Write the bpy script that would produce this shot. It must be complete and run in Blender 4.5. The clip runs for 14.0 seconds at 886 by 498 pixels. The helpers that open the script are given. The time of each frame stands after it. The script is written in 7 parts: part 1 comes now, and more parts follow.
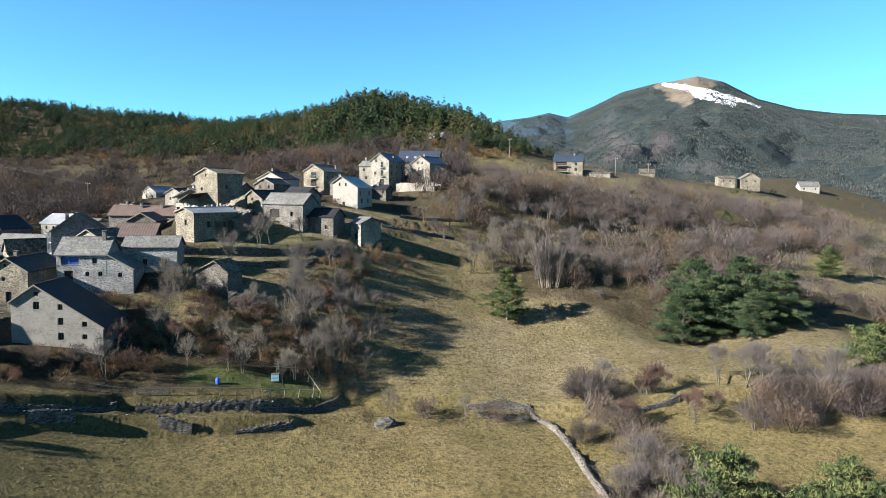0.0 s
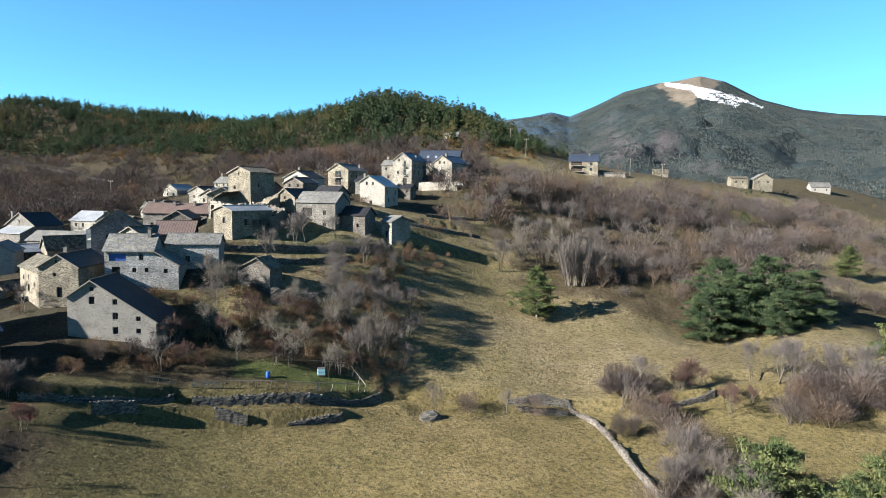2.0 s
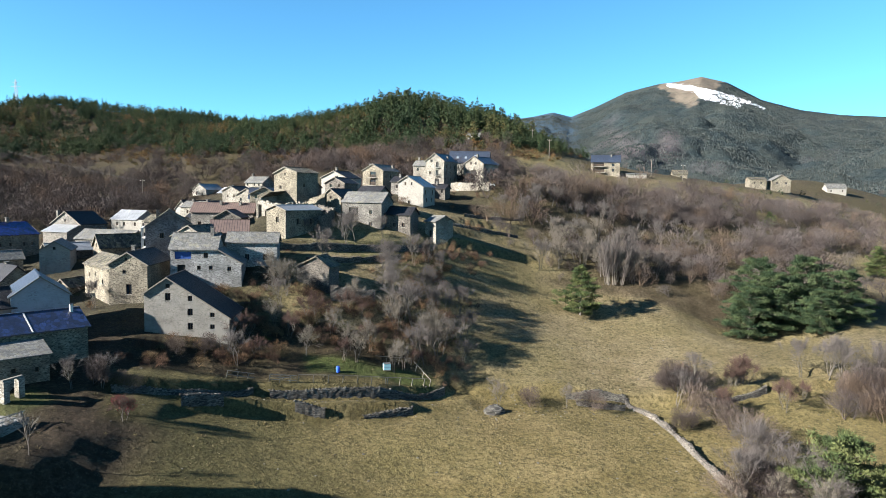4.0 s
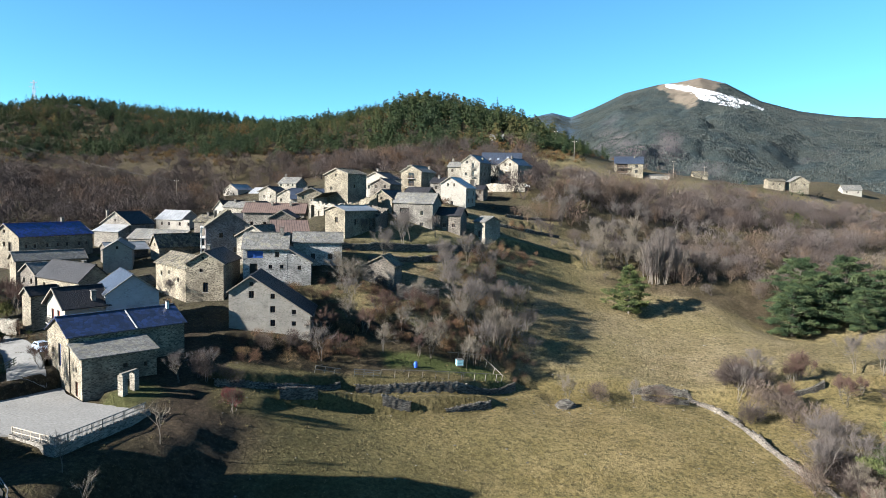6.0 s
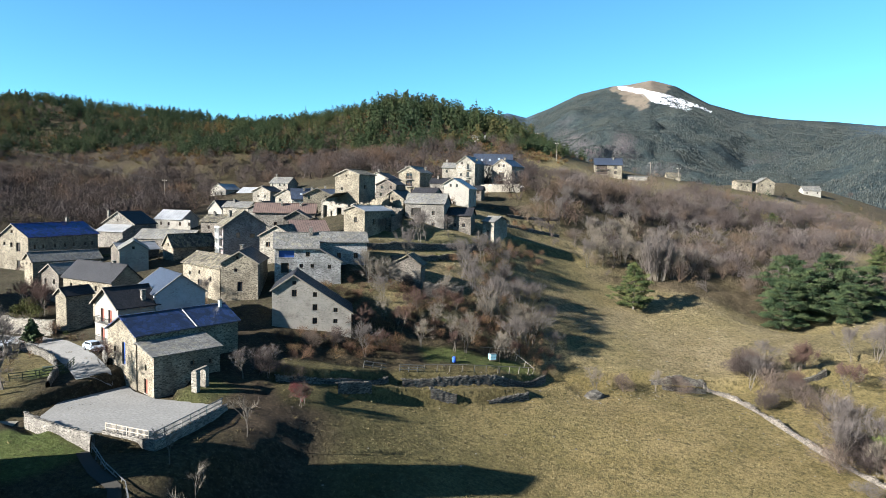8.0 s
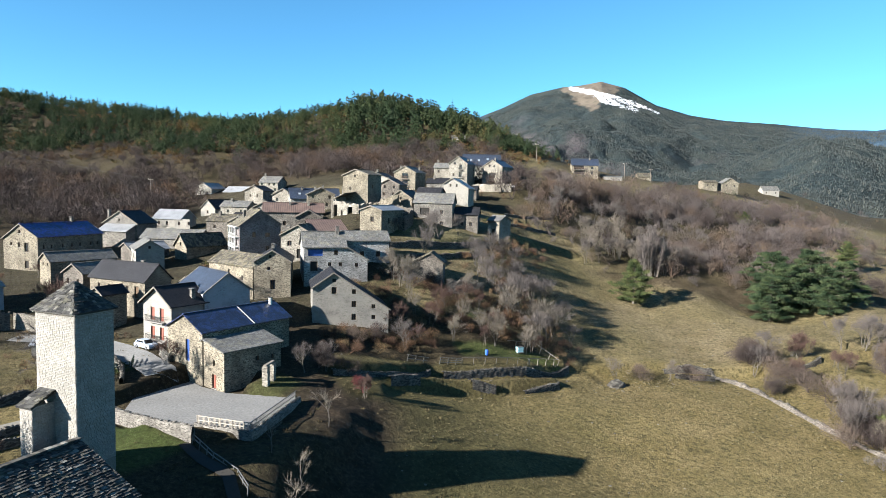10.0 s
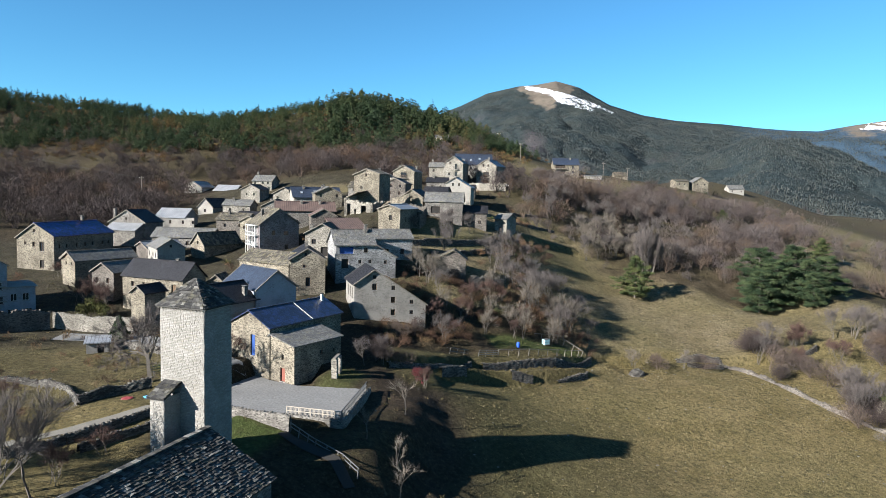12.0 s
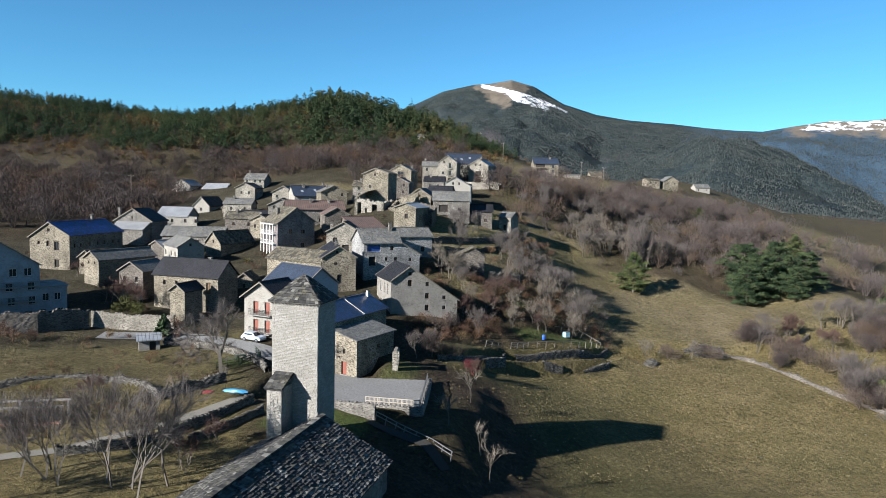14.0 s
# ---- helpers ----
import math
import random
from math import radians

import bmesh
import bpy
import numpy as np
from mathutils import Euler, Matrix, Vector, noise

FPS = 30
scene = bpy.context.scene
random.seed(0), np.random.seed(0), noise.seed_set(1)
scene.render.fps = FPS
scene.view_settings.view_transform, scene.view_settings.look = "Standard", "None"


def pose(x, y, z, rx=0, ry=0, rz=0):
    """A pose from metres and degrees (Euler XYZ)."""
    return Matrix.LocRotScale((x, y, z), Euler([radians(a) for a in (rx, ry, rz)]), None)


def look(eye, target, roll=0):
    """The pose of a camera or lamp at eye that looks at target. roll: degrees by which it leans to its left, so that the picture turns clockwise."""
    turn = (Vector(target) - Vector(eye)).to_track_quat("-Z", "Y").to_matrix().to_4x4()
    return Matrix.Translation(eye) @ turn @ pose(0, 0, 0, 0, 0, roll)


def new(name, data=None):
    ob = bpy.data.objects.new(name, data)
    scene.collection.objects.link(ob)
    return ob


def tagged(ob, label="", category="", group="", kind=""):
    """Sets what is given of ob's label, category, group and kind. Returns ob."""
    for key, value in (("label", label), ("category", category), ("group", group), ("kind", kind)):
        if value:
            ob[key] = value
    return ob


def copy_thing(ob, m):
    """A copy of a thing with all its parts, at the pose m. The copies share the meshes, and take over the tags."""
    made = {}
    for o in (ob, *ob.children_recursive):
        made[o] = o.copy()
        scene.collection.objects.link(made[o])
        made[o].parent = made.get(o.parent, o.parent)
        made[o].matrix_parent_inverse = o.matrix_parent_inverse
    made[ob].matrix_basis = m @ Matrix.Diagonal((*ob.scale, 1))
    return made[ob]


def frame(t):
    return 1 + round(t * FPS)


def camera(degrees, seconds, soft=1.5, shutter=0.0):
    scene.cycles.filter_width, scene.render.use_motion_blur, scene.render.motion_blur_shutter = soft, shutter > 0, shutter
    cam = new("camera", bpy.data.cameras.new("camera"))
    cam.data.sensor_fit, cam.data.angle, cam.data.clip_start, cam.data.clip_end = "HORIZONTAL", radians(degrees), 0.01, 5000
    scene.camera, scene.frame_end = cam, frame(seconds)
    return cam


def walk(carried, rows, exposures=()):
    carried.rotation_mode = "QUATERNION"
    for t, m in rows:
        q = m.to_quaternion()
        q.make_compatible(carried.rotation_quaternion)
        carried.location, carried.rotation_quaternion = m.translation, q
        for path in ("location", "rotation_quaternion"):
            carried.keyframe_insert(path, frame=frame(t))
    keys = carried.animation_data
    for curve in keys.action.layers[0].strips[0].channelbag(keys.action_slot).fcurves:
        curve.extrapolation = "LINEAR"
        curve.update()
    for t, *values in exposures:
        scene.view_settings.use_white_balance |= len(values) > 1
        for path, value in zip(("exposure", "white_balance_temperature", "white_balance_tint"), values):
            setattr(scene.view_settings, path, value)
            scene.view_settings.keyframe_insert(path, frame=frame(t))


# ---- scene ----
cam = camera(66.7, 14.0, 0.8)
METRES, EYE, TILT, LEAN, TURN = 96.0, 27.0, 0.0, 0.0, 0.0
ROWS = [
    (0.0, 0.0, 0.0, 0.0, 0.05, -4.57, -0.6),
    (0.5, -0.015, -0.0069, 0.0004, 0.07, -4.6, -0.66),
    (1.0, -0.0321, -0.0144, 0.0005, 0.09, -4.63, -0.72),
    (1.5, -0.0516, -0.0223, 0.0004, 0.12, -4.65, -0.81),
    (2.0, -0.074, -0.0303, 0.0003, 0.12, -4.67, -0.86),
    (2.5, -0.0991, -0.0388, 0.0002, 0.16, -4.69, -0.92),
    (3.0, -0.1267, -0.0476, -0.0, 0.17, -4.69, -0.97),
    (5.5, -0.2902, -0.0962, -0.0004, 0.01, -4.67, -1.1),
    (6.0, -0.3264, -0.1071, -0.0003, -0.13, -4.67, -1.13),
    (6.5, -0.3631, -0.1184, -0.0003, -0.82, -4.66, -1.16),
    (7.0, -0.4014, -0.1294, -0.0003, -1.87, -4.65, -1.19),
    (7.5, -0.4406, -0.1401, -0.0001, -2.95, -4.64, -1.22),
    (8.0, -0.48, -0.1507, 0.0001, -3.99, -4.65, -1.25),
    (10.5, -0.6819, -0.1956, -0.0008, -9.11, -4.68, -1.33),
    (11.0, -0.7228, -0.2025, -0.001, -10.08, -4.71, -1.34),
    (11.5, -0.7637, -0.209, -0.001, -10.99, -4.73, -1.35),
    (12.0, -0.8048, -0.2145, -0.0009, -11.9, -4.75, -1.36),
    (12.5, -0.8459, -0.219, -0.0012, -12.8, -4.78, -1.37),
    (13.0, -0.8871, -0.223, -0.001, -13.7, -4.8, -1.39),
    (13.5, -0.9282, -0.2262, -0.0011, -14.7, -4.82, -1.4),
    (14.0, -0.9694, -0.2287, -0.0008, -15.78, -4.85, -1.42),
]
walk(cam, [(t, pose(0, 0, EYE, TILT, LEAN, TURN) @ pose(METRES * x, METRES * y, METRES * z, 90 + pitch, roll, yaw)) for t, x, y, z, yaw, pitch, roll in ROWS],
     [(0.0, 2.4, 6600.0, 8.0), (8.0, 2.42, 6600.0, 8.0), (11.0, 2.15, 6450.0, 9.0), (14.0, 1.78, 6300.0, 10.0)])

# ---- light ----
SUN_AZ, SUN_EL = 21.0, 24.0          # heading of the shadows from +x, and height, in degrees
world = bpy.data.worlds.new("sky")
scene.world = world
world.use_nodes = True
wn = world.node_tree.nodes
sky = wn.new("ShaderNodeTexSky")
sky.sky_type, sky.sun_disc = "NISHITA", False
sky.sun_elevation = radians(SUN_EL)
sky.sun_rotation = radians(270 - SUN_AZ)
sky.altitude, sky.air_density, sky.dust_density, sky.ozone_density = 1300, 1.0, 0.0, 3.0
wn["Background"].inputs["Strength"].default_value = 0.036
clear = wn.new("ShaderNodeMix")          # clear mountain air: a deeper blue than the standard atmosphere
clear.data_type, clear.blend_type = "RGBA", "MULTIPLY"
clear.inputs[0].default_value, clear.inputs[7].default_value = 1.0, (0.57, 1.12, 1.29, 1)
world.node_tree.links.new(sky.outputs[0], clear.inputs[6])
world.node_tree.links.new(clear.outputs[2], wn["Background"].inputs["Color"])
sun = new("sun", bpy.data.lights.new("sun", "SUN"))
sun.data.energy, sun.data.angle, sun.data.color = 5.0, radians(0.55), (1.0, 0.955, 0.900)
sun.matrix_world = look((0, 0, 300), (math.cos(radians(SUN_AZ)), math.sin(radians(SUN_AZ)), 300 - math.tan(radians(SUN_EL))))

# ---- materials ----


class Nodes:
    """A small helper to wire one procedural material."""

    def __init__(self, name, rough=0.85, metal=0.0, spec=0.3):
        self.m = bpy.data.materials.new(name)
        self.m.use_nodes = True
        self.t = self.m.node_tree
        self.p = self.t.nodes["Principled BSDF"]
        self.p.inputs["Roughness"].default_value = rough
        self.p.inputs["Metallic"].default_value = metal
        self.p.inputs["Specular IOR Level"].default_value = spec
        geo = self.t.nodes.new("ShaderNodeTexCoord")
        self.obj = geo.outputs["Object"]
        self.pos = self.t.nodes.new("ShaderNodeNewGeometry").outputs["Position"]

    def link(self, a, b):
        self.t.links.new(a, b)

    def scaled(self, vec, s):
        n = self.t.nodes.new("ShaderNodeMapping")
        n.inputs["Scale"].default_value = s if isinstance(s, tuple) else (s, s, s)
        self.link(vec, n.inputs["Vector"])
        return n.outputs[0]

    def noise(self, vec, scale, detail=4, rough=0.6, dist=0.0):
        n = self.t.nodes.new("ShaderNodeTexNoise")
        n.inputs["Scale"].default_value, n.inputs["Detail"].default_value = scale, detail
        n.inputs["Roughness"].default_value, n.inputs["Distortion"].default_value = rough, dist
        self.link(vec, n.inputs["Vector"])
        return n.outputs["Fac"]

    def voronoi(self, vec, scale, feature="F1", out="Distance", rand=1.0):
        n = self.t.nodes.new("ShaderNodeTexVoronoi")
        n.feature = feature
        n.inputs["Scale"].default_value, n.inputs["Randomness"].default_value = scale, rand
        self.link(vec, n.inputs["Vector"])
        return n.outputs[out]

    def ramp(self, fac, stops, soft="LINEAR"):
        n = self.t.nodes.new("ShaderNodeValToRGB")
        n.color_ramp.interpolation = soft
        e = n.color_ramp.elements
        while len(e) < len(stops):
            e.new(0.5)
        for k, (at, c) in zip(e, stops):
            k.position = at
            k.color = (*c, 1) if isinstance(c, tuple) else (c, c, c, 1)
        self.link(fac, n.inputs["Fac"])
        return n.outputs["Color"]

    def mix(self, fac, a, b, how="MIX"):
        n = self.t.nodes.new("ShaderNodeMix")
        n.data_type, n.blend_type = "RGBA", how
        for k, v in ((0, fac), (6, a), (7, b)):
            s = n.inputs[k]
            if isinstance(v, (int, float)):
                s.default_value = v if k == 0 else (v, v, v, 1)
            elif isinstance(v, tuple):
                s.default_value = (*v, 1)
            else:
                self.link(v, s)
        return n.outputs[2]

    def math(self, how, a, b):
        n = self.t.nodes.new("ShaderNodeMath")
        n.operation = how
        for v, s in ((a, n.inputs[0]), (b, n.inputs[1])):
            if isinstance(v, (int, float)):
                s.default_value = v
            else:
                self.link(v, s)
        return n.outputs[0]

    def attr(self, name):
        n = self.t.nodes.new("ShaderNodeAttribute")
        n.attribute_name = name
        return n.outputs["Fac"]

    def rand(self):
        return self.t.nodes.new("ShaderNodeObjectInfo").outputs["Random"]

    def island(self):
        return self.t.nodes.new("ShaderNodeNewGeometry").outputs["Random Per Island"]

    def done(self, colour, bump=None, depth=0.05):
        if isinstance(colour, tuple):
            self.p.inputs["Base Color"].default_value = (*colour, 1)
        else:
            self.link(colour, self.p.inputs["Base Color"])
        if bump is not None:
            n = self.t.nodes.new("ShaderNodeBump")
            n.inputs["Strength"].default_value, n.inputs["Distance"].default_value = 1.0, depth
            self.link(bump, n.inputs["Height"])
            self.link(n.outputs[0], self.p.inputs["Normal"])
        return self.m


def stone_wall(name, light, dark, joint, cell=3.3, plaster=None):
    """Rubble masonry: flat-lying stones with pale joints, stained at a larger scale; plaster: a worn coat over it."""
    n = Nodes(name, 0.9)
    v = n.scaled(n.obj, (1, 1, 2.5))
    stone = n.voronoi(v, cell, out="Color")
    edge = n.voronoi(v, cell, "DISTANCE_TO_EDGE")
    tone = n.ramp(stone, [(0.2, tuple(c * 0.7 for c in dark)), (0.40, tuple((a + b) / 2 for a, b in zip(light, dark))), (0.6, light), (0.8, tuple(c * 1.22 for c in light))])
    gap = n.ramp(edge, [(0.01, 0.25), (0.08, 1.0)])
    col = n.mix(gap, joint, tone)
    stain = n.noise(n.pos, 0.28, 5)
    col = n.mix(n.ramp(stain, [(0.36, 0.6), (0.6, 0.0)]), col, tuple(c * 0.5 for c in dark), "MIX")
    streak = n.noise(n.scaled(n.obj, (1.3, 1.3, 0.16)), 1.0, 4)
    col = n.mix(n.ramp(streak, [(0.45, 0.0), (0.75, 0.35)]), col, tuple(c * 0.6 for c in dark))
    if plaster:
        keep = n.ramp(n.noise(n.pos, 0.55, 6, 0.68), [(0.4, 1.0), (0.62, 0.35)])
        col = n.mix(keep, col, n.mix(n.noise(n.obj, 1.7, 5), plaster, tuple(c * 0.75 for c in plaster)))
    grain = n.math("ADD", n.math("MULTIPLY", gap, 0.7), n.math("MULTIPLY", n.noise(n.obj, 9, 3), 0.4))
    return n.done(col, grain, 0.07)


def roofing(name, light, dark, course=0.33, rough=0.75, metal=0.0, lichen=None, spec=0.3, relief=0.03):
    """Slates or stone slabs, in uneven cells, with lichen patches."""
    n = Nodes(name, rough, metal, spec)
    v = n.scaled(n.obj, (1, 1, 0.6))
    cell = n.voronoi(v, 1 / course, out="Color", rand=0.8)
    edge = n.voronoi(v, 1 / course, "DISTANCE_TO_EDGE", rand=0.8)
    col = n.ramp(cell, [(0.25, dark), (0.75, light)])
    col = n.mix(n.ramp(edge, [(0.0, 1.0), (0.07, 0.0)]), col, tuple(c * 0.35 for c in dark))
    if lichen:
        spot = n.noise(n.pos, 0.9, 6, 0.7)
        col = n.mix(n.ramp(spot, [(0.5, 0.0), (0.68, 0.8)]), col, lichen)
    col = n.mix(n.ramp(n.noise(n.pos, 0.2, 4), [(0.35, 0.4), (0.65, 0.0)]), col, tuple(c * 0.5 for c in dark))
    return n.done(col, n.math("ADD", n.ramp(edge, [(0.0, 0.0), (0.1, 1.0)]), n.noise(n.obj, 8, 3)), relief)


def seamed(name, light, dark, rough=0.45, metal=0.2, spec=0.5):
    """Sheet or fibre-cement roofing: standing seams, streaks and dull patches."""
    n = Nodes(name, rough, metal, spec)
    w = n.t.nodes.new("ShaderNodeTexWave")
    w.inputs["Scale"].default_value, w.inputs["Distortion"].default_value = 0.55, 0.15
    n.link(n.obj, w.inputs["Vector"])
    seam = n.ramp(w.outputs["Fac"], [(0.0, 0.0), (0.16, 1.0)])
    col = n.mix(n.ramp(n.noise(n.pos, 0.5, 6, 0.7), [(0.35, 0.0), (0.65, 1.0)]), dark, light)
    col = n.mix(seam, tuple(c * 0.55 for c in dark), col)
    return n.done(col, seam, 0.03)


def plain(name, colour, rough=0.8, metal=0.0, vary=0.25, scale=2.0, bump=0.01, spec=0.3):
    n = Nodes(name, rough, metal, spec)
    fine, wide = n.noise(n.obj, scale * 4, 4), n.noise(n.pos, scale * 0.3, 4)
    col = n.mix(n.ramp(fine, [(0.3, 0.0), (0.7, 1.0)]), tuple(c * (1 - vary) for c in colour), colour)
    col = n.mix(n.ramp(wide, [(0.4, 0.0), (0.7, vary)]), col, tuple(c * 0.5 for c in colour))
    return n.done(col, fine, bump)


STONE_OCHRE = stone_wall("stone_ochre", (0.222, 0.194, 0.146), (0.096, 0.081, 0.060), (0.165, 0.147, 0.114))
STONE_GREY = stone_wall("stone_grey", (0.188, 0.175, 0.156), (0.088, 0.080, 0.071), (0.150, 0.139, 0.121))
STONE_MAUVE = stone_wall("stone_mauve", (0.205, 0.180, 0.178), (0.110, 0.094, 0.092), (0.175, 0.155, 0.150))
STONE_COOL = stone_wall("stone_cool", (0.270, 0.268, 0.262), (0.150, 0.148, 0.144), (0.240, 0.236, 0.228), 3.2)
STONE_DARK = stone_wall("stone_dark", (0.138, 0.122, 0.104), (0.060, 0.052, 0.046), (0.095, 0.084, 0.070))
STONE_PALE = stone_wall("stone_pale", (0.262, 0.240, 0.202), (0.140, 0.126, 0.104), (0.205, 0.188, 0.158))
STONE_DRY = stone_wall("stone_dry", (0.110, 0.102, 0.088), (0.040, 0.036, 0.031), (0.014, 0.012, 0.010), 2.6)
PLASTER_GREY = stone_wall("plaster_grey", (0.205, 0.190, 0.166), (0.108, 0.097, 0.083), (0.180, 0.167, 0.144), 3.0, (0.210, 0.198, 0.178))
PLASTER_WHITE = stone_wall("plaster_white", (0.255, 0.235, 0.205), (0.150, 0.138, 0.118), (0.230, 0.214, 0.185), 3.0, (0.265, 0.250, 0.222))
PLASTER_BLUE = stone_wall("plaster_blue", (0.240, 0.255, 0.280), (0.190, 0.200, 0.215), (0.240, 0.255, 0.280), 3.0, (0.270, 0.290, 0.320))
SLATE_DARK = roofing("slate_dark", (0.022, 0.022, 0.026), (0.010, 0.010, 0.012), 0.34, 0.6, spec=0.2)
SLATE_BLUE = roofing("slate_blue", (0.034, 0.046, 0.070), (0.018, 0.023, 0.036), 0.34, 0.45, spec=0.5, relief=0.012)
# the next two slates have reflected sky blue put into their base colour
SLATE_SKY_TINT = roofing("slate_sky_tint", (0.022, 0.045, 0.230), (0.010, 0.016, 0.060), 0.6, 0.42, spec=0.5, relief=0.01)
SLATE_SHEEN = roofing("slate_sheen", (0.020, 0.034, 0.095), (0.012, 0.015, 0.032), 0.6, 0.35, spec=0.6, relief=0.01)
SLATE_GREY = roofing("slate_grey", (0.140, 0.138, 0.134), (0.074, 0.073, 0.070), 0.42, 0.7, lichen=(0.165, 0.150, 0.105), relief=0.02)
SLAB_LICHEN = roofing("slab_lichen", (0.130, 0.116, 0.090), (0.034, 0.030, 0.024), 0.55, 0.9, lichen=(0.150, 0.128, 0.066), relief=0.06)
TIN_LIGHT = seamed("tin_light", (0.250, 0.256, 0.265), (0.160, 0.166, 0.175))
TILE_BROWN = seamed("tile_brown", (0.105, 0.072, 0.060), (0.066, 0.046, 0.042), 0.8, 0.0, 0.2)
WOOD = plain("weathered_wood", (0.118, 0.077, 0.046), 0.8, 0, 0.4, 6)
WOOD_GREY = plain("grey_wood", (0.167, 0.149, 0.124), 0.85, 0, 0.4, 6)
SHUTTER_RED = plain("red_shutter_paint", (0.186, 0.062, 0.043), 0.6)
FRAME_WHITE = plain("white_frame_paint", (0.445, 0.439, 0.415), 0.6, 0, 0.15)
BLUE_PAINT = plain("blue_paint", (0.019, 0.062, 0.223), 0.5)
IRON = plain("iron", (0.043, 0.043, 0.043), 0.5, 0.6)
GALVANISED = plain("galvanised_steel", (0.20, 0.20, 0.20), 0.5, 0.7)
CONCRETE = plain("concrete", (0.215, 0.205, 0.190), 0.9, 0, 0.3, 1.0)
ASPHALT = plain("pale_asphalt", (0.165, 0.163, 0.158), 0.95, 0, 0.45, 0.8)
# near-black pane colour: room shade painted where no room is built
DARKNESS = plain("painted_room_shade", (0.02, 0.018, 0.016), 0.9)
_g = Nodes("window_glass", 0.06, 0, 0.5)
GLASS = _g.done((0.015, 0.018, 0.022))

LEVEL = 4.72
BROAD = [
    (-100, 600, 260, 42.9), (350, 200, 150, -20.6), (-350, 300, 150, 25.1), (350, 500, 150, 10.5), (-250, 600, 150, 23.7), (30, 300, 80, 23.4),
    (30, 60, 80, -19.5), (-330, 480, 80, 44.9), (210, 420, 80, 23.9), (-90, 360, 80, 4.4), (30, 480, 80, -17.3), (-30, 420, 80, 46.2),
    (150, 300, 80, 9.5), (-210, 480, 80, 20.7), (90, 360, 80, 11.8), (210, 180, 80, -5.0), (-150, 420, 80, 14.5),
]
SPURS = [
    (-30, 170, 45, 10.2), (-64, 0, 45, -13.2), (140, 136, 45, -15.7), (-64, 204, 45, 8.5), (-166, 68, 45, -6.8), (4, 0, 45, -6.3),
    (-64, 272, 45, 12.1), (72, 306, 45, -4.6), (-166, 136, 45, -3.7), (-132, 0, 45, -4.1), (-132, 340, 45, 10.4), (-166, 238, 45, 2.7),
    (-30, 340, 45, 4.8),
]
KNOLLS = [
    (10, 150, 26, -6.6), (-70, 130, 26, 1.7), (10, 230, 26, 11.2), (-30, 70, 26, -5.1), (-110, 110, 26, -4.3), (90, 70, 26, -4.9),
    (-110, 70, 26, -2.6), (-30, 210, 26, 2.8), (-14, 110, 16, -5.1), (56, 152, 16, -7.4), (-56, 166, 16, 4.6), (-56, 54, 16, -4.5),
    (-42, 96, 16, -2.6), (-14, 138, 16, -3.0), (14, 110, 16, -2.7), (-56, 138, 16, 3.1), (56, 306, 17, -3.6), (10, 385, 26, 3.2), (-92, 405, 40, 2.2),
]

# ---- terrain ----


def ground(x, y):
    """Height of the natural ground."""
    x, y = np.asarray(x, float), np.asarray(y, float)
    z = np.full(np.broadcast(x, y).shape, LEVEL)
    for cx, cy, r, h in BROAD + SPURS + KNOLLS:
        z = z + h * np.exp(-((x - cx) ** 2 + (y - cy) ** 2) / r**2)
    return z


def step(v, lo, hi):
    k = np.clip((np.asarray(v, float) - lo) / (hi - lo), 0, 1)
    return k * k * (3 - 2 * k)


def fbm(x, y, size, octaves=4, seed=0.0):
    """Cheap smooth noise, about -1 to 1."""
    v, amp = 0.0, 1.0
    for k in range(octaves):
        f = 2.0**k / size
        a, b = x * f + 13.1 * k + seed, y * f - 7.7 * k + seed * 1.7
        v = v + amp * np.sin(2.1 * a + 1.3 * np.sin(1.7 * b + k)) * np.cos(1.9 * b + 1.1 * np.sin(1.3 * a - k))
        amp *= 0.5
    return v / 1.6


def inside(x, y, cx, cy, a, w, d, soft=1.0):
    """1 inside a turned rectangle, given by its middle, fading out over soft metres."""
    c, s = math.cos(radians(a)), math.sin(radians(a))
    u, v = (x - cx) * c + (y - cy) * s, -(x - cx) * s + (y - cy) * c
    return (1 - step(np.abs(u) - w / 2, 0, soft)) * (1 - step(np.abs(v) - d / 2, 0, soft))


LEDGES = [
    ([(-64, 84.6), (-57, 88.6), (-47, 95.6)], 1.9, 5, 3),
    ([(-46, 95.8), (-37.3, 98.6), (-28, 102), (-17, 109.3)], 1.8, 7, 2.5),
    ([(-55, 85.6), (-45, 91.0), (-35.6, 94), (-22, 99.5)], 2.1, 2.5, 5),
    ([(-12, 110), (2, 113), (15, 112.4), (28, 110.5), (41, 112.6), (56, 114)], 1.9, 4, 4),
    ([(-58, 138), (-43.4, 145), (-22, 157.8)], 1.8, 5, 5),
    ([(-48, 135.4), (-28, 150)], 1.0, 4, 3),
    ([(-22, 164), (-10, 169), (6, 173)], 1.6, 4, 4),
    ([(-20, 172), (-8, 178), (8, 182)], 1.6, 4, 4),
    ([(-16, 184), (-4, 190), (12, 193)], 1.5, 4, 4),
    ([(28, 116), (38, 117.5), (46, 119), (54, 118)], 1.5, 4, 3),
    ([(-126, 78), (-112, 79), (-104, 68.5)], 1.0, 5, 3),
]


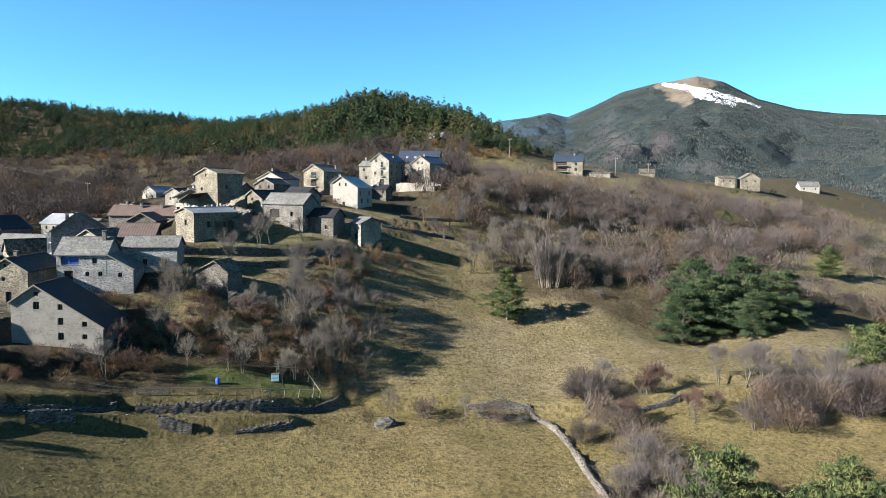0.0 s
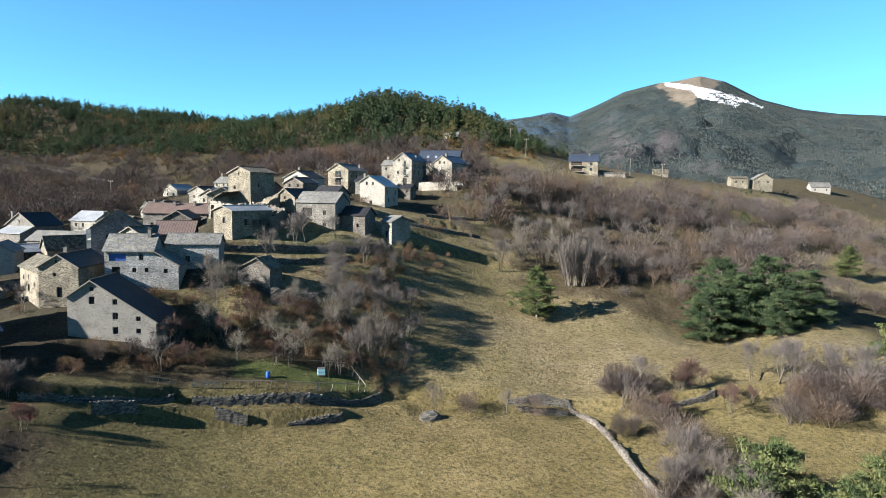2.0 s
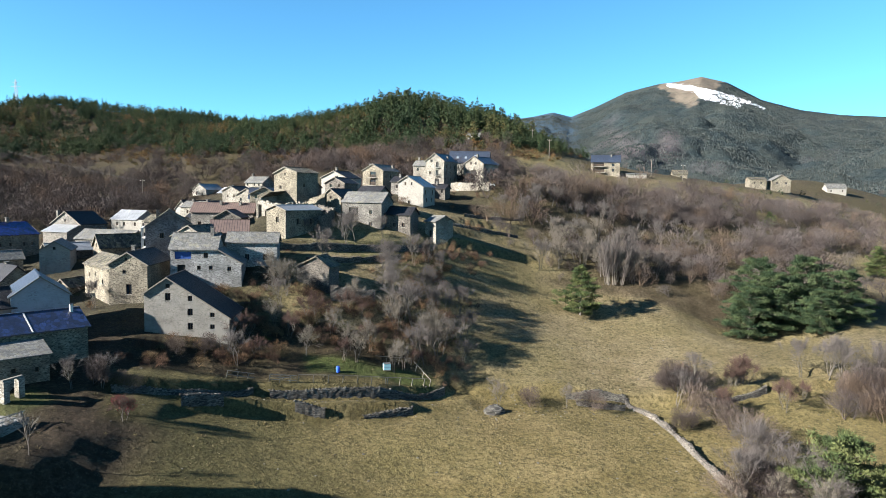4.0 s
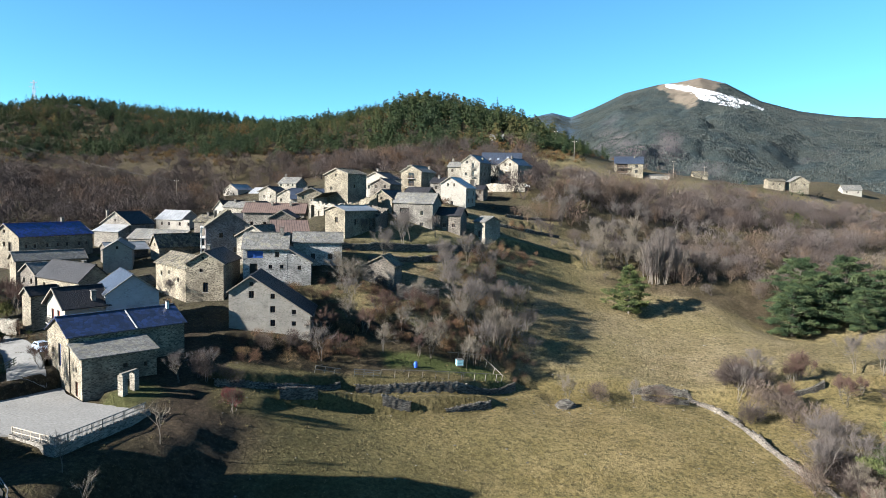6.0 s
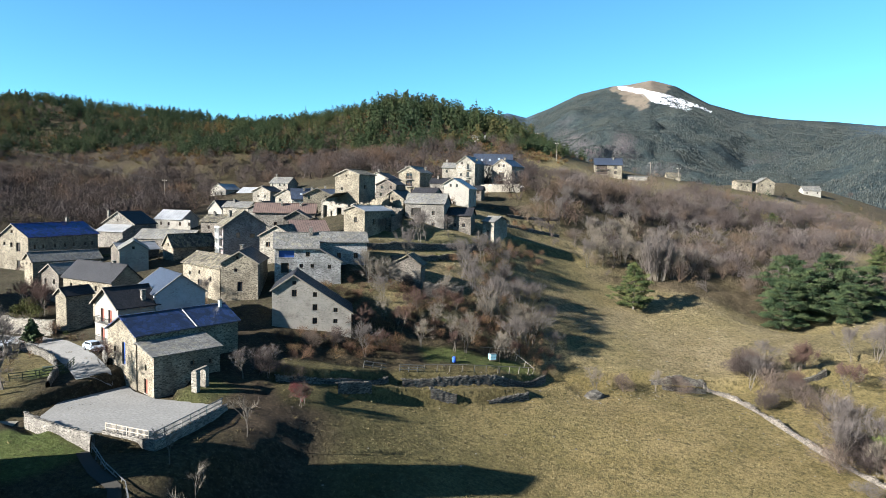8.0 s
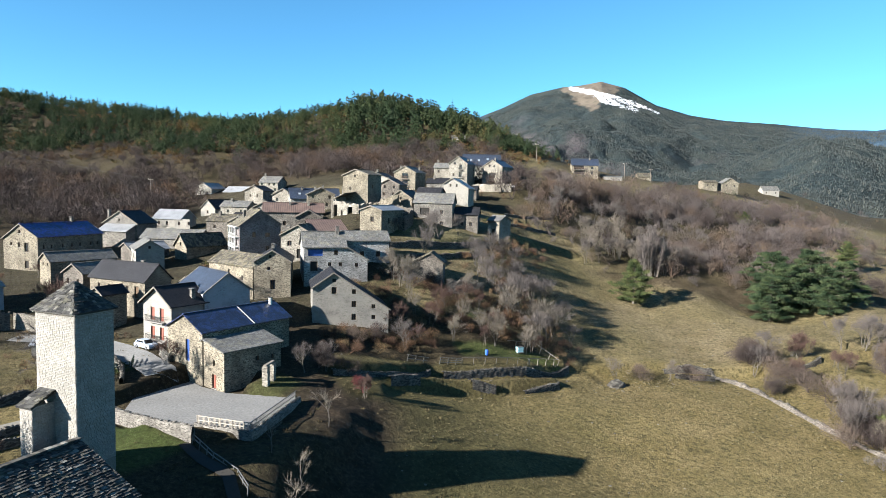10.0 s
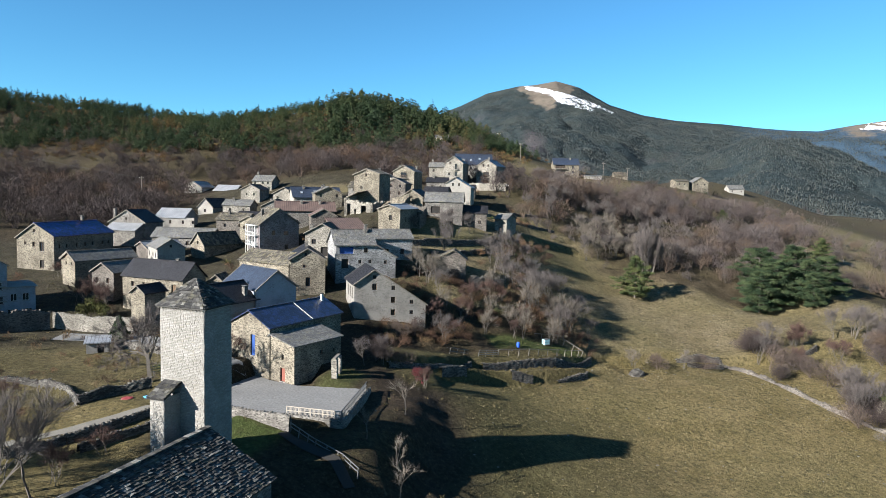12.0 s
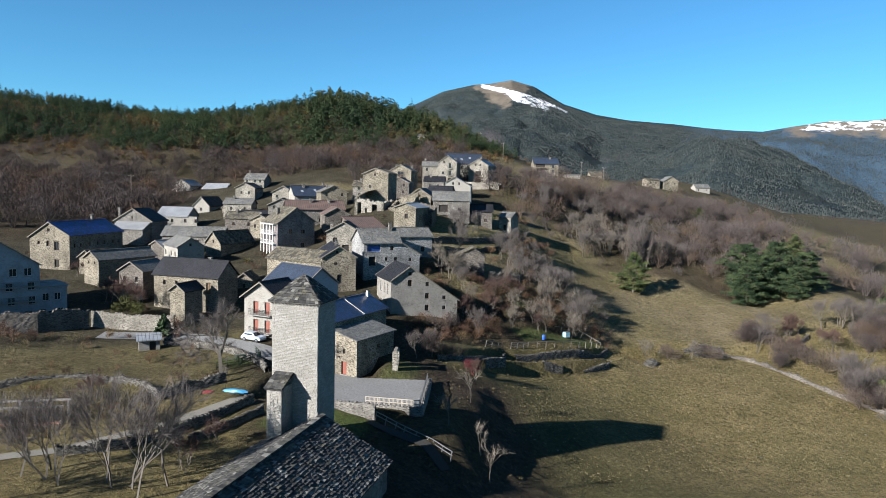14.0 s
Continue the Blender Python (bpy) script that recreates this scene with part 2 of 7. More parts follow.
def terrain(x, y):
    """The ground as built: terraced, levelled for the square, roughened."""
    z = ground(x, y)
    # terrace ledges: level ground behind each line, a drop before it
    for line, rise, back, fore in LEDGES:
        lx, ly = [q[0] for q in line], [q[1] for q in line]
        s = y - np.interp(x, lx, ly)
        ends = step(x, lx[0] - 1.5, lx[0] + 1.5) * (1 - step(x, lx[-1] - 1.5, lx[-1] + 1.5))
        k = step(s, -0.5, 0.5)
        z = z + ends * rise * (k * 0.55 * np.exp(-((np.maximum(s, 0) / back) ** 2)) - (1 - k) * 0.45 * np.exp(-((np.minimum(s, 0) / fore) ** 2)))
    # the square
    flat = np.clip(inside(x, y, -77, 68.5, 66, 13.5, 11.5, 0.9) + inside(x, y, -84, 73, 55, 20, 9, 1.6), 0, 1)
    z = z + flat * (-1.15 - z)
    ring = inside(x, y, -76, 66, 66, 15, 16, 9)
    z = np.where(z < -1.9, z + ring * (-1.9 - z), z)
    far = step(np.hypot(x + 30, y - 80), 120, 300)
    z = z + (0.10 + 0.5 * far) * fbm(x, y, 9.0, 4) + 1.5 * far * fbm(x, y, 60.0, 3, 4.0)
    # clods, tussocks and hollows: coarse on the banks, faint on mown grass and round the square
    rough = (1 - far) * (0.35 + 0.65 * step(x, -70, -62)) * (1 - 0.5 * village(x, y))
    z = z + rough * (0.06 + 0.24 * (1 - meadow(x, y))) * (fbm(x, y, 3.4, 3, 21.0) + 0.8 * fbm(x, y, 7.5, 2, 5.0))
    # the valley floor beyond the village's ridge
    out = step(np.hypot(x, y - 200), 480, 900)
    return z + out * (-60 - z)


def spaced(lo, hi, mid_lo, mid_hi, fine, grow):
    """Grid lines, fine in the middle and wider outwards."""
    v = list(np.arange(mid_lo, mid_hi + fine, fine))
    s = fine
    while v[-1] < hi:
        s *= grow
        v.append(v[-1] + s)
    s = fine
    low = [mid_lo]
    while low[-1] > lo:
        s *= grow
        low.append(low[-1] - s)
    return np.array(low[:0:-1] + v)


def grid_mesh(name, X, Y, Z):
    """A sheet from grids of coordinates."""
    r, c = X.shape
    me = bpy.data.meshes.new(name)
    idx = np.arange(r * c).reshape(r, c)
    quads = np.stack([idx[:-1, :-1], idx[:-1, 1:], idx[1:, 1:], idx[1:, :-1]], -1).reshape(-1, 4)
    return fast_mesh(name, np.stack([X, Y, Z], -1).reshape(-1, 3), quads, True)


def fast_mesh(name, verts, faces, smooth=False):
    me = bpy.data.meshes.new(name)
    verts, faces = np.asarray(verts, np.float32), np.asarray(faces, np.int32)
    k = faces.shape[1]
    me.vertices.add(len(verts))
    me.vertices.foreach_set("co", verts.ravel())
    me.loops.add(faces.size)
    me.loops.foreach_set("vertex_index", faces.ravel())
    me.polygons.add(len(faces))
    me.polygons.foreach_set("loop_start", np.arange(0, faces.size, k, dtype=np.int32))
    me.polygons.foreach_set("use_smooth", np.full(len(faces), smooth))
    me.update(calc_edges=True)
    me.validate()
    return me


def give(me, name, values):
    me.attributes.new(name, "FLOAT", "POINT").data.foreach_set("value", np.asarray(values, np.float32).ravel())


def meadow(x, y):
    """1 on the mown grass: the lower field and the meadow round the lone pine."""
    wob = 3.0 * fbm(x, y, 22.0, 3, 2.0)
    # west edge follows a shadow: beyond it, dark litter also stands in for shade
    low = (1 - step(y - (94 + 0.14 * (x + 20)) + wob * 0.4, -2, 2)) * step(x + wob, -60, -51) * (1 - step(x - (24 - (y - 88) * 0.35), -2, 3))
    up = inside(x + wob, y + wob, 22, 134, -10, 120, 46, 8)
    ramp_ = inside(x + wob, y, -24, 140, 0, 40, 34, 8)
    hill = step(x + 0.3 * (y - 160) + wob, -2, 16) * step(y + wob, 150, 164) * (0.22 + 0.6 * step(y + 2 * wob, 245, 270) * (1 - step(y, 300, 330)))
    hill = hill + 0.8 * inside(x + wob, y + wob, 118, 192, -20, 34, 40, 10) + 0.9 * inside(x + wob, y + wob, 200, 260, -10, 110, 80, 20)
    hill = hill + 0.9 * inside(x + wob, y + wob, 52, 92, 0, 58, 30, 6)
    return np.clip(low + up + ramp_ + hill + 0.85 * inside(x, y + wob, 0, 106, 3, 40, 14, 4) + 0.8 * inside(x, y + 0.4 * wob, -38, 93, 22, 52, 11, 3) + 0.8 * inside(x + wob, y, -8, 178, 22, 34, 30, 5) + 0.55 * inside(x + wob, y, -36, 148, 28, 44, 16, 4) + 0.45 * inside(x + wob, y, -40, 125, 25, 50, 8, 4) + 0.45 * inside(x + 2 * wob, y + wob, -114, 80, 0, 34, 32, 8) + 0.5 * inside(x, y + wob, -114, 60, 0, 30, 12, 5) + 0.75 * inside(x + wob, y + wob, -114, 44, 10, 36, 22, 6) + 0.8 * inside(x, y, -62, 236, -20, 34, 12, 4), 0, 1)


def village(x, y):
    """1 where the village stands."""
    return np.clip(inside(x, y, -100, 150, 12, 100, 90, 8) + inside(x, y, -42, 190, 35, 80, 84, 8) + inside(x, y, -92, 225, -10, 52, 84, 10), 0, 1)


xs = spaced(-4200, 4500, -125, 78, 0.75, 1.08)
ys = spaced(-900, 4600, 30, 178, 0.75, 1.07)
GX, GY = np.meshgrid(xs, ys)
me = grid_mesh("ground", GX, GY, terrain(GX, GY))
give(me, "meadow", meadow(GX, GY))
lush = 0.8 * inside(GX, GY, -30, 107, 12, 20, 3.0, 2) + inside(GX, GY, -85.5, 57.5, -35, 9, 7, 2) + 0.5 * inside(GX, GY, -72, 75, 60, 8, 3, 2) + 0.3 * inside(GX, GY, -35, 152, 0, 34, 10, 5) + 0.12 * inside(GX, GY, -112, 84, 0, 34, 26, 6) + 0.8 * inside(GX, GY, -94, 83.5, 30, 5, 4, 2)
give(me, "lush", np.clip(lush, 0, 1))
# shade painted into the grass: darker towards the left of the field
give(me, "shade_tone", 0.95 * (1 - step(GX + 6 * fbm(GX, GY, 20.0, 3, 3.0), -52, -9)) * (1 - step(GY, 100, 110)) * step(GX, -80, -70))
give(me, "yard", village(GX, GY))
give(me, "straw", step(GY + 3 * fbm(GX, GY, 18.0, 3, 1.0), 110, 118))
n = Nodes("dry_hillside", 0.95, spec=0.1)
fine, mid, wide = n.noise(n.pos, 1.9, 8, 0.78), n.noise(n.pos, 0.16, 8, 0.7), n.noise(n.pos, 0.03, 5)
tuft = n.noise(n.pos, 1.1, 8, 0.82, 0.5)
patch = n.ramp(mid, [(0.38, 0.0), (0.62, 1.0)])
green = n.mix(patch, (0.112, 0.087, 0.035), (0.184, 0.142, 0.068))
straw = n.mix(patch, (0.116, 0.091, 0.049), (0.176, 0.142, 0.086))
grass = n.mix(n.attr("straw"), green, straw)
# this dark olive stands in for shade on the grass
grass = n.mix(n.attr("shade_tone"), grass, n.mix(patch, (0.034, 0.032, 0.013), (0.068, 0.060, 0.026)))
grass = n.mix(n.ramp(wide, [(0.42, 0.0), (0.6, 0.6)]), grass, (0.122, 0.102, 0.043))
grass = n.mix(n.ramp(tuft, [(0.40, 0.85), (0.52, 0.0)]), grass, (0.046, 0.041, 0.018))
litter = n.mix(patch, (0.018, 0.013, 0.010), (0.052, 0.038, 0.025))
litter = n.mix(n.ramp(wide, [(0.4, 0.0), (0.62, 0.7)]), litter, (0.047, 0.040, 0.018))
litter = n.mix(n.ramp(tuft, [(0.40, 0.9), (0.53, 0.0)]), litter, (0.018, 0.013, 0.009))
# dark yard tones also paint the shade lying between the houses
yard = n.mix(patch, (0.016, 0.013, 0.010), (0.044, 0.037, 0.025))
yard = n.mix(n.ramp(tuft, [(0.45, 0.0), (0.6, 0.5)]), yard, (0.048, 0.047, 0.022))
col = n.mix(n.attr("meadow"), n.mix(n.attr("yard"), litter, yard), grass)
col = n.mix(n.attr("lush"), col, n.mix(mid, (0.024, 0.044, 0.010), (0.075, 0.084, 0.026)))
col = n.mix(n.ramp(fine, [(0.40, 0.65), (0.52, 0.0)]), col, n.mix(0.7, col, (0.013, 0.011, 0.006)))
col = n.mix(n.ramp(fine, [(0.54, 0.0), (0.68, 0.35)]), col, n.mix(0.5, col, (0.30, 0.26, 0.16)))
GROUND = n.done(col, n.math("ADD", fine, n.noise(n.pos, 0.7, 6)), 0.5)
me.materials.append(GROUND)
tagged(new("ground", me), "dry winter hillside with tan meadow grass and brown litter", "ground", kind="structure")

# ---- building kit ----
FOOTPRINTS = []


def part(name, bm, material, parent, label="", smooth=False):
    """Links a bmesh as one mesh object under a thing or a part."""
    me = bpy.data.meshes.new(name)
    bm.normal_update()
    bm.to_mesh(me)
    bm.free()
    for p in me.polygons:
        p.use_smooth = smooth
    me.materials.append(material)
    ob = new(name, me)
    ob.parent = parent
    return tagged(ob, label)


def thing(name, m, label, category, group="", kind=""):
    ob = new(name)
    ob.matrix_world = m
    return tagged(ob, label, category, group, kind)


def slab(bm, quad, t):
    """A sheet of thickness t (downwards) from four or three corners."""
    top = [bm.verts.new(q) for q in quad]
    low = [bm.verts.new((q[0], q[1], q[2] - t)) for q in quad]
    bm.faces.new(top)
    bm.faces.new(low[::-1])
    for i in range(len(quad)):
        j = (i + 1) % len(quad)
        bm.faces.new((top[i], low[i], low[j], top[j]))


def box(bm, x0, y0, z0, x1, y1, z1):
    v = [bm.verts.new((x, y, z)) for z in (z0, z1) for x, y in ((x0, y0), (x1, y0), (x1, y1), (x0, y1))]
    for f in ((3, 2, 1, 0), (4, 5, 6, 7), (0, 1, 5, 4), (1, 2, 6, 5), (2, 3, 7, 6), (3, 0, 4, 7)):
        bm.faces.new([v[i] for i in f])


def boxes(*rows):
    bm = bmesh.new()
    for r in rows:
        box(bm, *r)
    return bm


def wall_face(bm, o, u, n, width, z0, z1, holes, deep=0.28):
    """One outer wall with real openings. o: corner; u: along; n: outwards. holes: (u0, z0, u1, z1)."""
    us = sorted({0.0, width, *(h[0] for h in holes), *(h[2] for h in holes)})
    zs = sorted({z0, z1, *(h[1] for h in holes), *(h[3] for h in holes)})

    def at(a, z, back=0.0):
        return bm.verts.new((o[0] + u[0] * a - n[0] * back, o[1] + u[1] * a - n[1] * back, z))

    for a, b in zip(us, us[1:]):
        for c, d in zip(zs, zs[1:]):
            m = ((a + b) / 2, (c + d) / 2)
            if any(h[0] < m[0] < h[2] and h[1] < m[1] < h[3] for h in holes):
                continue
            bm.faces.new((at(a, c), at(b, c), at(b, d), at(a, d)))
    for a, c, b, d in holes:
        for p, q in (((a, c), (b, c)), ((b, c), (b, d)), ((b, d), (a, d)), ((a, d), (a, c))):
            bm.faces.new((at(*p), at(*p, deep), at(*q, deep), at(*q)))


def window(parent, o, u, n, hole, style):
    """Frame, pane and what belongs to one opening, set back in the wall."""
    a, c, b, d = hole
    rot = Matrix(((u[0], -n[0], 0, o[0] + u[0] * a), (u[1], -n[1], 0, o[1] + u[1] * a), (0, 0, 1, c), (0, 0, 0, 1)))
    w, h = b - a, d - c
    kind = "door" if style in ("door", "reddoor") else "window"
    bm = bmesh.new()
    box(bm, 0, 0.20, 0, w, 0.30, 0.07)
    box(bm, 0, 0.20, h - 0.07, w, 0.30, h)
    box(bm, 0, 0.20, 0.07, 0.07, 0.30, h - 0.07)
    box(bm, w - 0.07, 0.20, 0.07, w, 0.30, h - 0.07)
    if style != "hole":
        box(bm, w / 2 - 0.03, 0.2, 0.07, w / 2 + 0.03, 0.28, h - 0.07)
    wood = {"white": FRAME_WHITE, "dark": FRAME_WHITE, "red": SHUTTER_RED, "reddoor": SHUTTER_RED, "blue": BLUE_PAINT}.get(style, WOOD)
    ob = part(kind, bm, wood, parent)
    ob.matrix_local = rot
    bm = boxes((0.07, 0.24, 0.07, w - 0.07, 0.27, h - 0.07))
    # holes and dark windows get the near-black pane in place of interior shade
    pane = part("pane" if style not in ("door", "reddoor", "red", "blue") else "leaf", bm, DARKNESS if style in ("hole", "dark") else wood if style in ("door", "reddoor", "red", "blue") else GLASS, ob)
    if style != "hole":
        part("sill", boxes((-0.1, -0.05, -0.1, w + 0.1, 0.12, 0.0)), CONCRETE, ob)
    return ob


def fitted(width, zlo, zhi, cols, floors, w=0.8, h=1.1, style="wood"):
    """Evenly set windows for a wall: columns and storeys."""
    out = []
    gap, rise = width / cols, (zhi - zlo) / floors
    for k in range(floors):
        for i in range(cols):
            u = gap * (i + 0.5) + 0.12 * gap * math.sin(3.7 * i + 2.1 * k + width)
            z = zlo + rise * (k + 0.42)
            hh = min(h, rise * 0.6)
            out.append((u - w / 2, z, u + w / 2, z + hh, style))
    return out


def house(x, y, a, w, d, base, axis, e0, top, e1, f, wall, roof, label, front=(), left=(), right=(), back=(), chimneys=(), over=0.35, thick=0.16, name="house", category="house", sunk=2.5):
    """A gabled, pent or lopsided house. x, y: front left corner; a: heading of the front wall; heights are in world metres.
    axis "G": the gable looks to the front, ridge at f of the width; "S": ridge along the front, at f of the depth."""
    h = thing(name, pose(x, y, base, 0, 0, a), label, category)
    FOOTPRINTS.append((x, y, a, w, d))
    e0, top, e1 = e0 - base, top - base, e1 - base
    span = w if axis == "G" else d
    r = max(0.001, min(0.999, f)) * span

    def up(px, py):
        s = px if axis == "G" else py
        return e0 + (top - e0) * s / r if s <= r else top + (e1 - top) * (s - r) / (span - r)

    bm = bmesh.new()
    faces = {"front": ((0, 0), (1, 0), (0, -1), w, front), "right": ((w, 0), (0, 1), (1, 0), d, right), "back": ((w, d), (-1, 0), (0, 1), w, back), "left": ((0, d), (0, -1), (-1, 0), d, left)}
    zt = max(e0, top, e1) + 0.1
    for o, u, nn, width, holes in faces.values():
        wall_face(bm, o, u, nn, width, -sunk, zt, [q[:4] for q in holes])
    for s, z, s2, z2, (lo, hi) in ((0, e0, r, top, (-1, r)), (r, top, span, e1, (r, span + 1))):
        nrm = Vector((-(z2 - z), 0, s2 - s)) if axis == "G" else Vector((0, -(z2 - z), s2 - s))
        co = Vector((s, 0, z - 0.02)) if axis == "G" else Vector((0, s, z - 0.02))
        pick = [q for q in bm.faces if lo <= (q.calc_center_median()[0 if axis == "G" else 1]) <= hi]
        geom = list({g for q in pick for g in (q, *q.edges, *q.verts)})
        cutting = bm.faces[:] + bm.edges[:] + bm.verts[:] if top > max(e0, e1) or f < 0.05 or f > 0.95 else geom
        bmesh.ops.bisect_plane(bm, geom=cutting, plane_co=co, plane_no=nrm.normalized(), clear_outer=True)
    part("wall", bm, wall, h)
    # roof slopes, with eaves and verges
    bm = bmesh.new()
    g0, g1 = (e0 - (top - e0) / r * over), (e1 - (top - e1) / (span - r) * over)
    rows = []
    if r > 0.05:
        rows.append((-over, g0, r, top))
    if span - r > 0.05:
        rows.append((r, top, span + over, g1))
    length = d if axis == "G" else w
    for s, z, s2, z2 in rows:
        q = [(s, -over, z), (s2, -over, z2), (s2, length + over, z2), (s, length + over, z)]
        if axis == "S":
            q = [(b, a2, c) for a2, b, c in q][::-1]
        slab(bm, [(p[0], p[1], p[2] + thick) for p in q], thick)
    roof_ob = part("roof", bm, roof, h)
    if axis == "G" and thick < 0.2:
        for s, z, s2, z2 in rows:
            for y0, y1 in ((-over - 0.05, -over + 0.10), (length + over - 0.10, length + over + 0.05)):
                bm = bmesh.new()
                slab(bm, [(s, y0, z + thick + 0.03), (s2, y0, z2 + thick + 0.03), (s2, y1, z2 + thick + 0.03), (s, y1, z + thick + 0.03)], thick + 0.08)
                part("verge", bm, WOOD_GREY, roof_ob)
    if 0.05 < f < 0.95:
        cap = [(r - 0.16, -over, top + thick - 0.03, r + 0.16, length + over, top + thick + 0.07)]
        if axis == "S":
            cap = [(-over, r - 0.16, top + thick - 0.03, length + over, r + 0.16, top + thick + 0.07)]
        part("ridge_cap", boxes(*cap), roof, roof_ob)
    for o, u, nn, width, holes in faces.values():
        for q in holes:
            window(h, o, u, nn, q[:4], q[4])
    for cx, cy, ch in chimneys:
        z = up(cx, cy) - 0.4
        bm = boxes((cx - 0.32, cy - 0.32, z, cx + 0.32, cy + 0.32, z + 0.4 + ch))
        c = part("chimney", bm, STONE_GREY, h)
        part("chimney_cap", boxes((cx - 0.42, cy - 0.42, z + 0.55 + ch, cx + 0.42, cy + 0.42, z + 0.63 + ch), (cx - 0.28, cy - 0.28, z + 0.4 + ch, cx - 0.16, cy + 0.28, z + 0.55 + ch), (cx + 0.16, cy - 0.28, z + 0.4 + ch, cx + 0.28, cy + 0.28, z + 0.55 + ch)), SLATE_GREY, c)
    return h


def ruin(x, y, a, w, d, base, wall, label, tops, holes=(), thick=0.6, beams=0, remnant=None, seed=1):
    """Roofless walls with broken crests. tops: height at the four corners front left, front right, back right, back left."""
    h = thing("ruined_house", pose(x, y, base, 0, 0, a), label, "ruin")
    FOOTPRINTS.append((x, y, a, w, d))
    dice = random.Random(seed)
    corner = [(0, 0), (w, 0), (w, d), (0, d)]
    for k in range(4):
        (x0, y0), (x1, y1) = corner[k], corner[(k + 1) % 4]
        length = math.hypot(x1 - x0, y1 - y0)
        ux, uy = (x1 - x0) / length, (y1 - y0) / length
        bm = bmesh.new()
        u, n_ = 0.0, 0
        while u < length - 0.01:
            v = min(length, u + dice.uniform(0.3, 0.6))
            f = (u + v) / 2 / length
            z = tops[k] * (1 - f) + tops[(k + 1) % 4] * f - base + dice.uniform(-0.45, 0.25)
            for lo, hi in ((-2.5, z),):
                cuts = sorted({lo, hi, *(c for hu, hz, hw, hh in holes for c in (hz - base, hz - base + hh) if k == 0 and lo < c < hi)})
                spans = [(s0, s1) for s0, s1 in zip(cuts, cuts[1:]) if k or not any(abs((u + v) / 2 - hu) < hw / 2 and hz - base <= (s0 + s1) / 2 <= hz - base + hh for hu, hz, hw, hh in holes)]
                for s0, s1 in spans:
                    q = [(x0 + ux * u, y0 + uy * u), (x0 + ux * v, y0 + uy * v), (x0 + ux * v - uy * thick, y0 + uy * v + ux * thick), (x0 + ux * u - uy * thick, y0 + uy * u + ux * thick)]
                    slab(bm, [(p[0], p[1], s1) for p in q], s1 - s0)
            u = v
        bmesh.ops.remove_doubles(bm, verts=bm.verts[:], dist=0.002)
        part("wall", bm, wall, h)
    for k in range(beams):
        z = sum(tops) / 4 - base - dice.uniform(0.4, 1.8)
        u, t2 = dice.uniform(0.1, 0.9) * w, dice.uniform(-0.7, 0.7)
        bm = bmesh.new()
        slab(bm, [(u, 0.3, z + t2), (u + 0.22, 0.3, z + t2), (u + 0.22 + t2, d * dice.uniform(0.5, 1.0), z - 0.5 * t2), (u + t2, d * dice.uniform(0.5, 1.0), z - 0.5 * t2)], 0.22)
        part("beam", bm, WOOD_GREY, h)
    if remnant:
        bm = bmesh.new()
        slab(bm, [(p[0], p[1], p[2] - base) for p in remnant], 0.18)
        part("roof_remnant", bm, SLAB_LICHEN, h, "sagging remnant of slab roof")
    part("rubble", boxes((0.6, 0.6, -2.0, w - 0.6, d - 0.6, 0.8)), STONE_DARK, h)
    return h


# ---- the village ----
def local(base, *rows):
    """Openings given as middle, sill height (world), width, height, style."""
    return [(u - w / 2, z - base, u + w / 2, z - base + h, s) for u, z, w, h, s in rows]


# plastered gable house above the terraces
house(-67.4, 103.9, 5, 13.8, 10, 2.0, "G", 9.7, 12.3, 5.6, 0.27, PLASTER_GREY, SLATE_DARK, "grey plastered house with a lopsided dark slate roof",
      front=local(2.0, (3.8, 10.6, 0.7, 0.7, "hole"), (3.8, 8.5, 0.9, 1.25, "wood"), (7.4, 8.4, 0.75, 0.9, "wood"), (7.4, 6.0, 0.85, 1.15, "wood"), (7.4, 3.6, 0.85, 1.15, "wood"), (11.0, 5.7, 0.75, 0.8, "wood"), (11.0, 3.7, 0.75, 0.8, "wood")),
      left=local(2.0, (3.0, 6.8, 1.0, 2.0, "white"), (5.5, 6.8, 1.0, 2.0, "white"), (7.8, 6.8, 1.0, 2.0, "white"), (3.0, 4.0, 1.0, 1.3, "wood"), (6.5, 4.0, 1.0, 1.3, "wood")))
# ochre stone house and its wing
house(-79.3, 116.2, 2, 7, 12, 4.3, "G", 13.0, 15.2, 13.0, 0.5, STONE_OCHRE, SLATE_DARK, "ochre rubble-stone house with a dark slate gable roof",
      front=local(4.3, (3.1, 13.7, 0.5, 0.6, "hole"), (2.8, 11.3, 0.6, 0.7, "wood"), (3.6, 7.5, 1.0, 1.9, "wood")), chimneys=((3.4, 3.0, 1.0),))
house(-89.9, 127.8, -47, 15.2, 6.5, 4.5, "S", 11.9, 13.9, 11.9, 0.5, STONE_OCHRE, SLAB_LICHEN, "long ochre stone wing with a lichened slab roof",
      front=local(4.5, (7.0, 10.0, 0.7, 0.8, "wood"), (7.2, 7.6, 1.7, 1.4, "hole"), (11.5, 8.9, 0.8, 0.9, "wood"), (3.0, 9.5, 0.7, 0.8, "wood")))
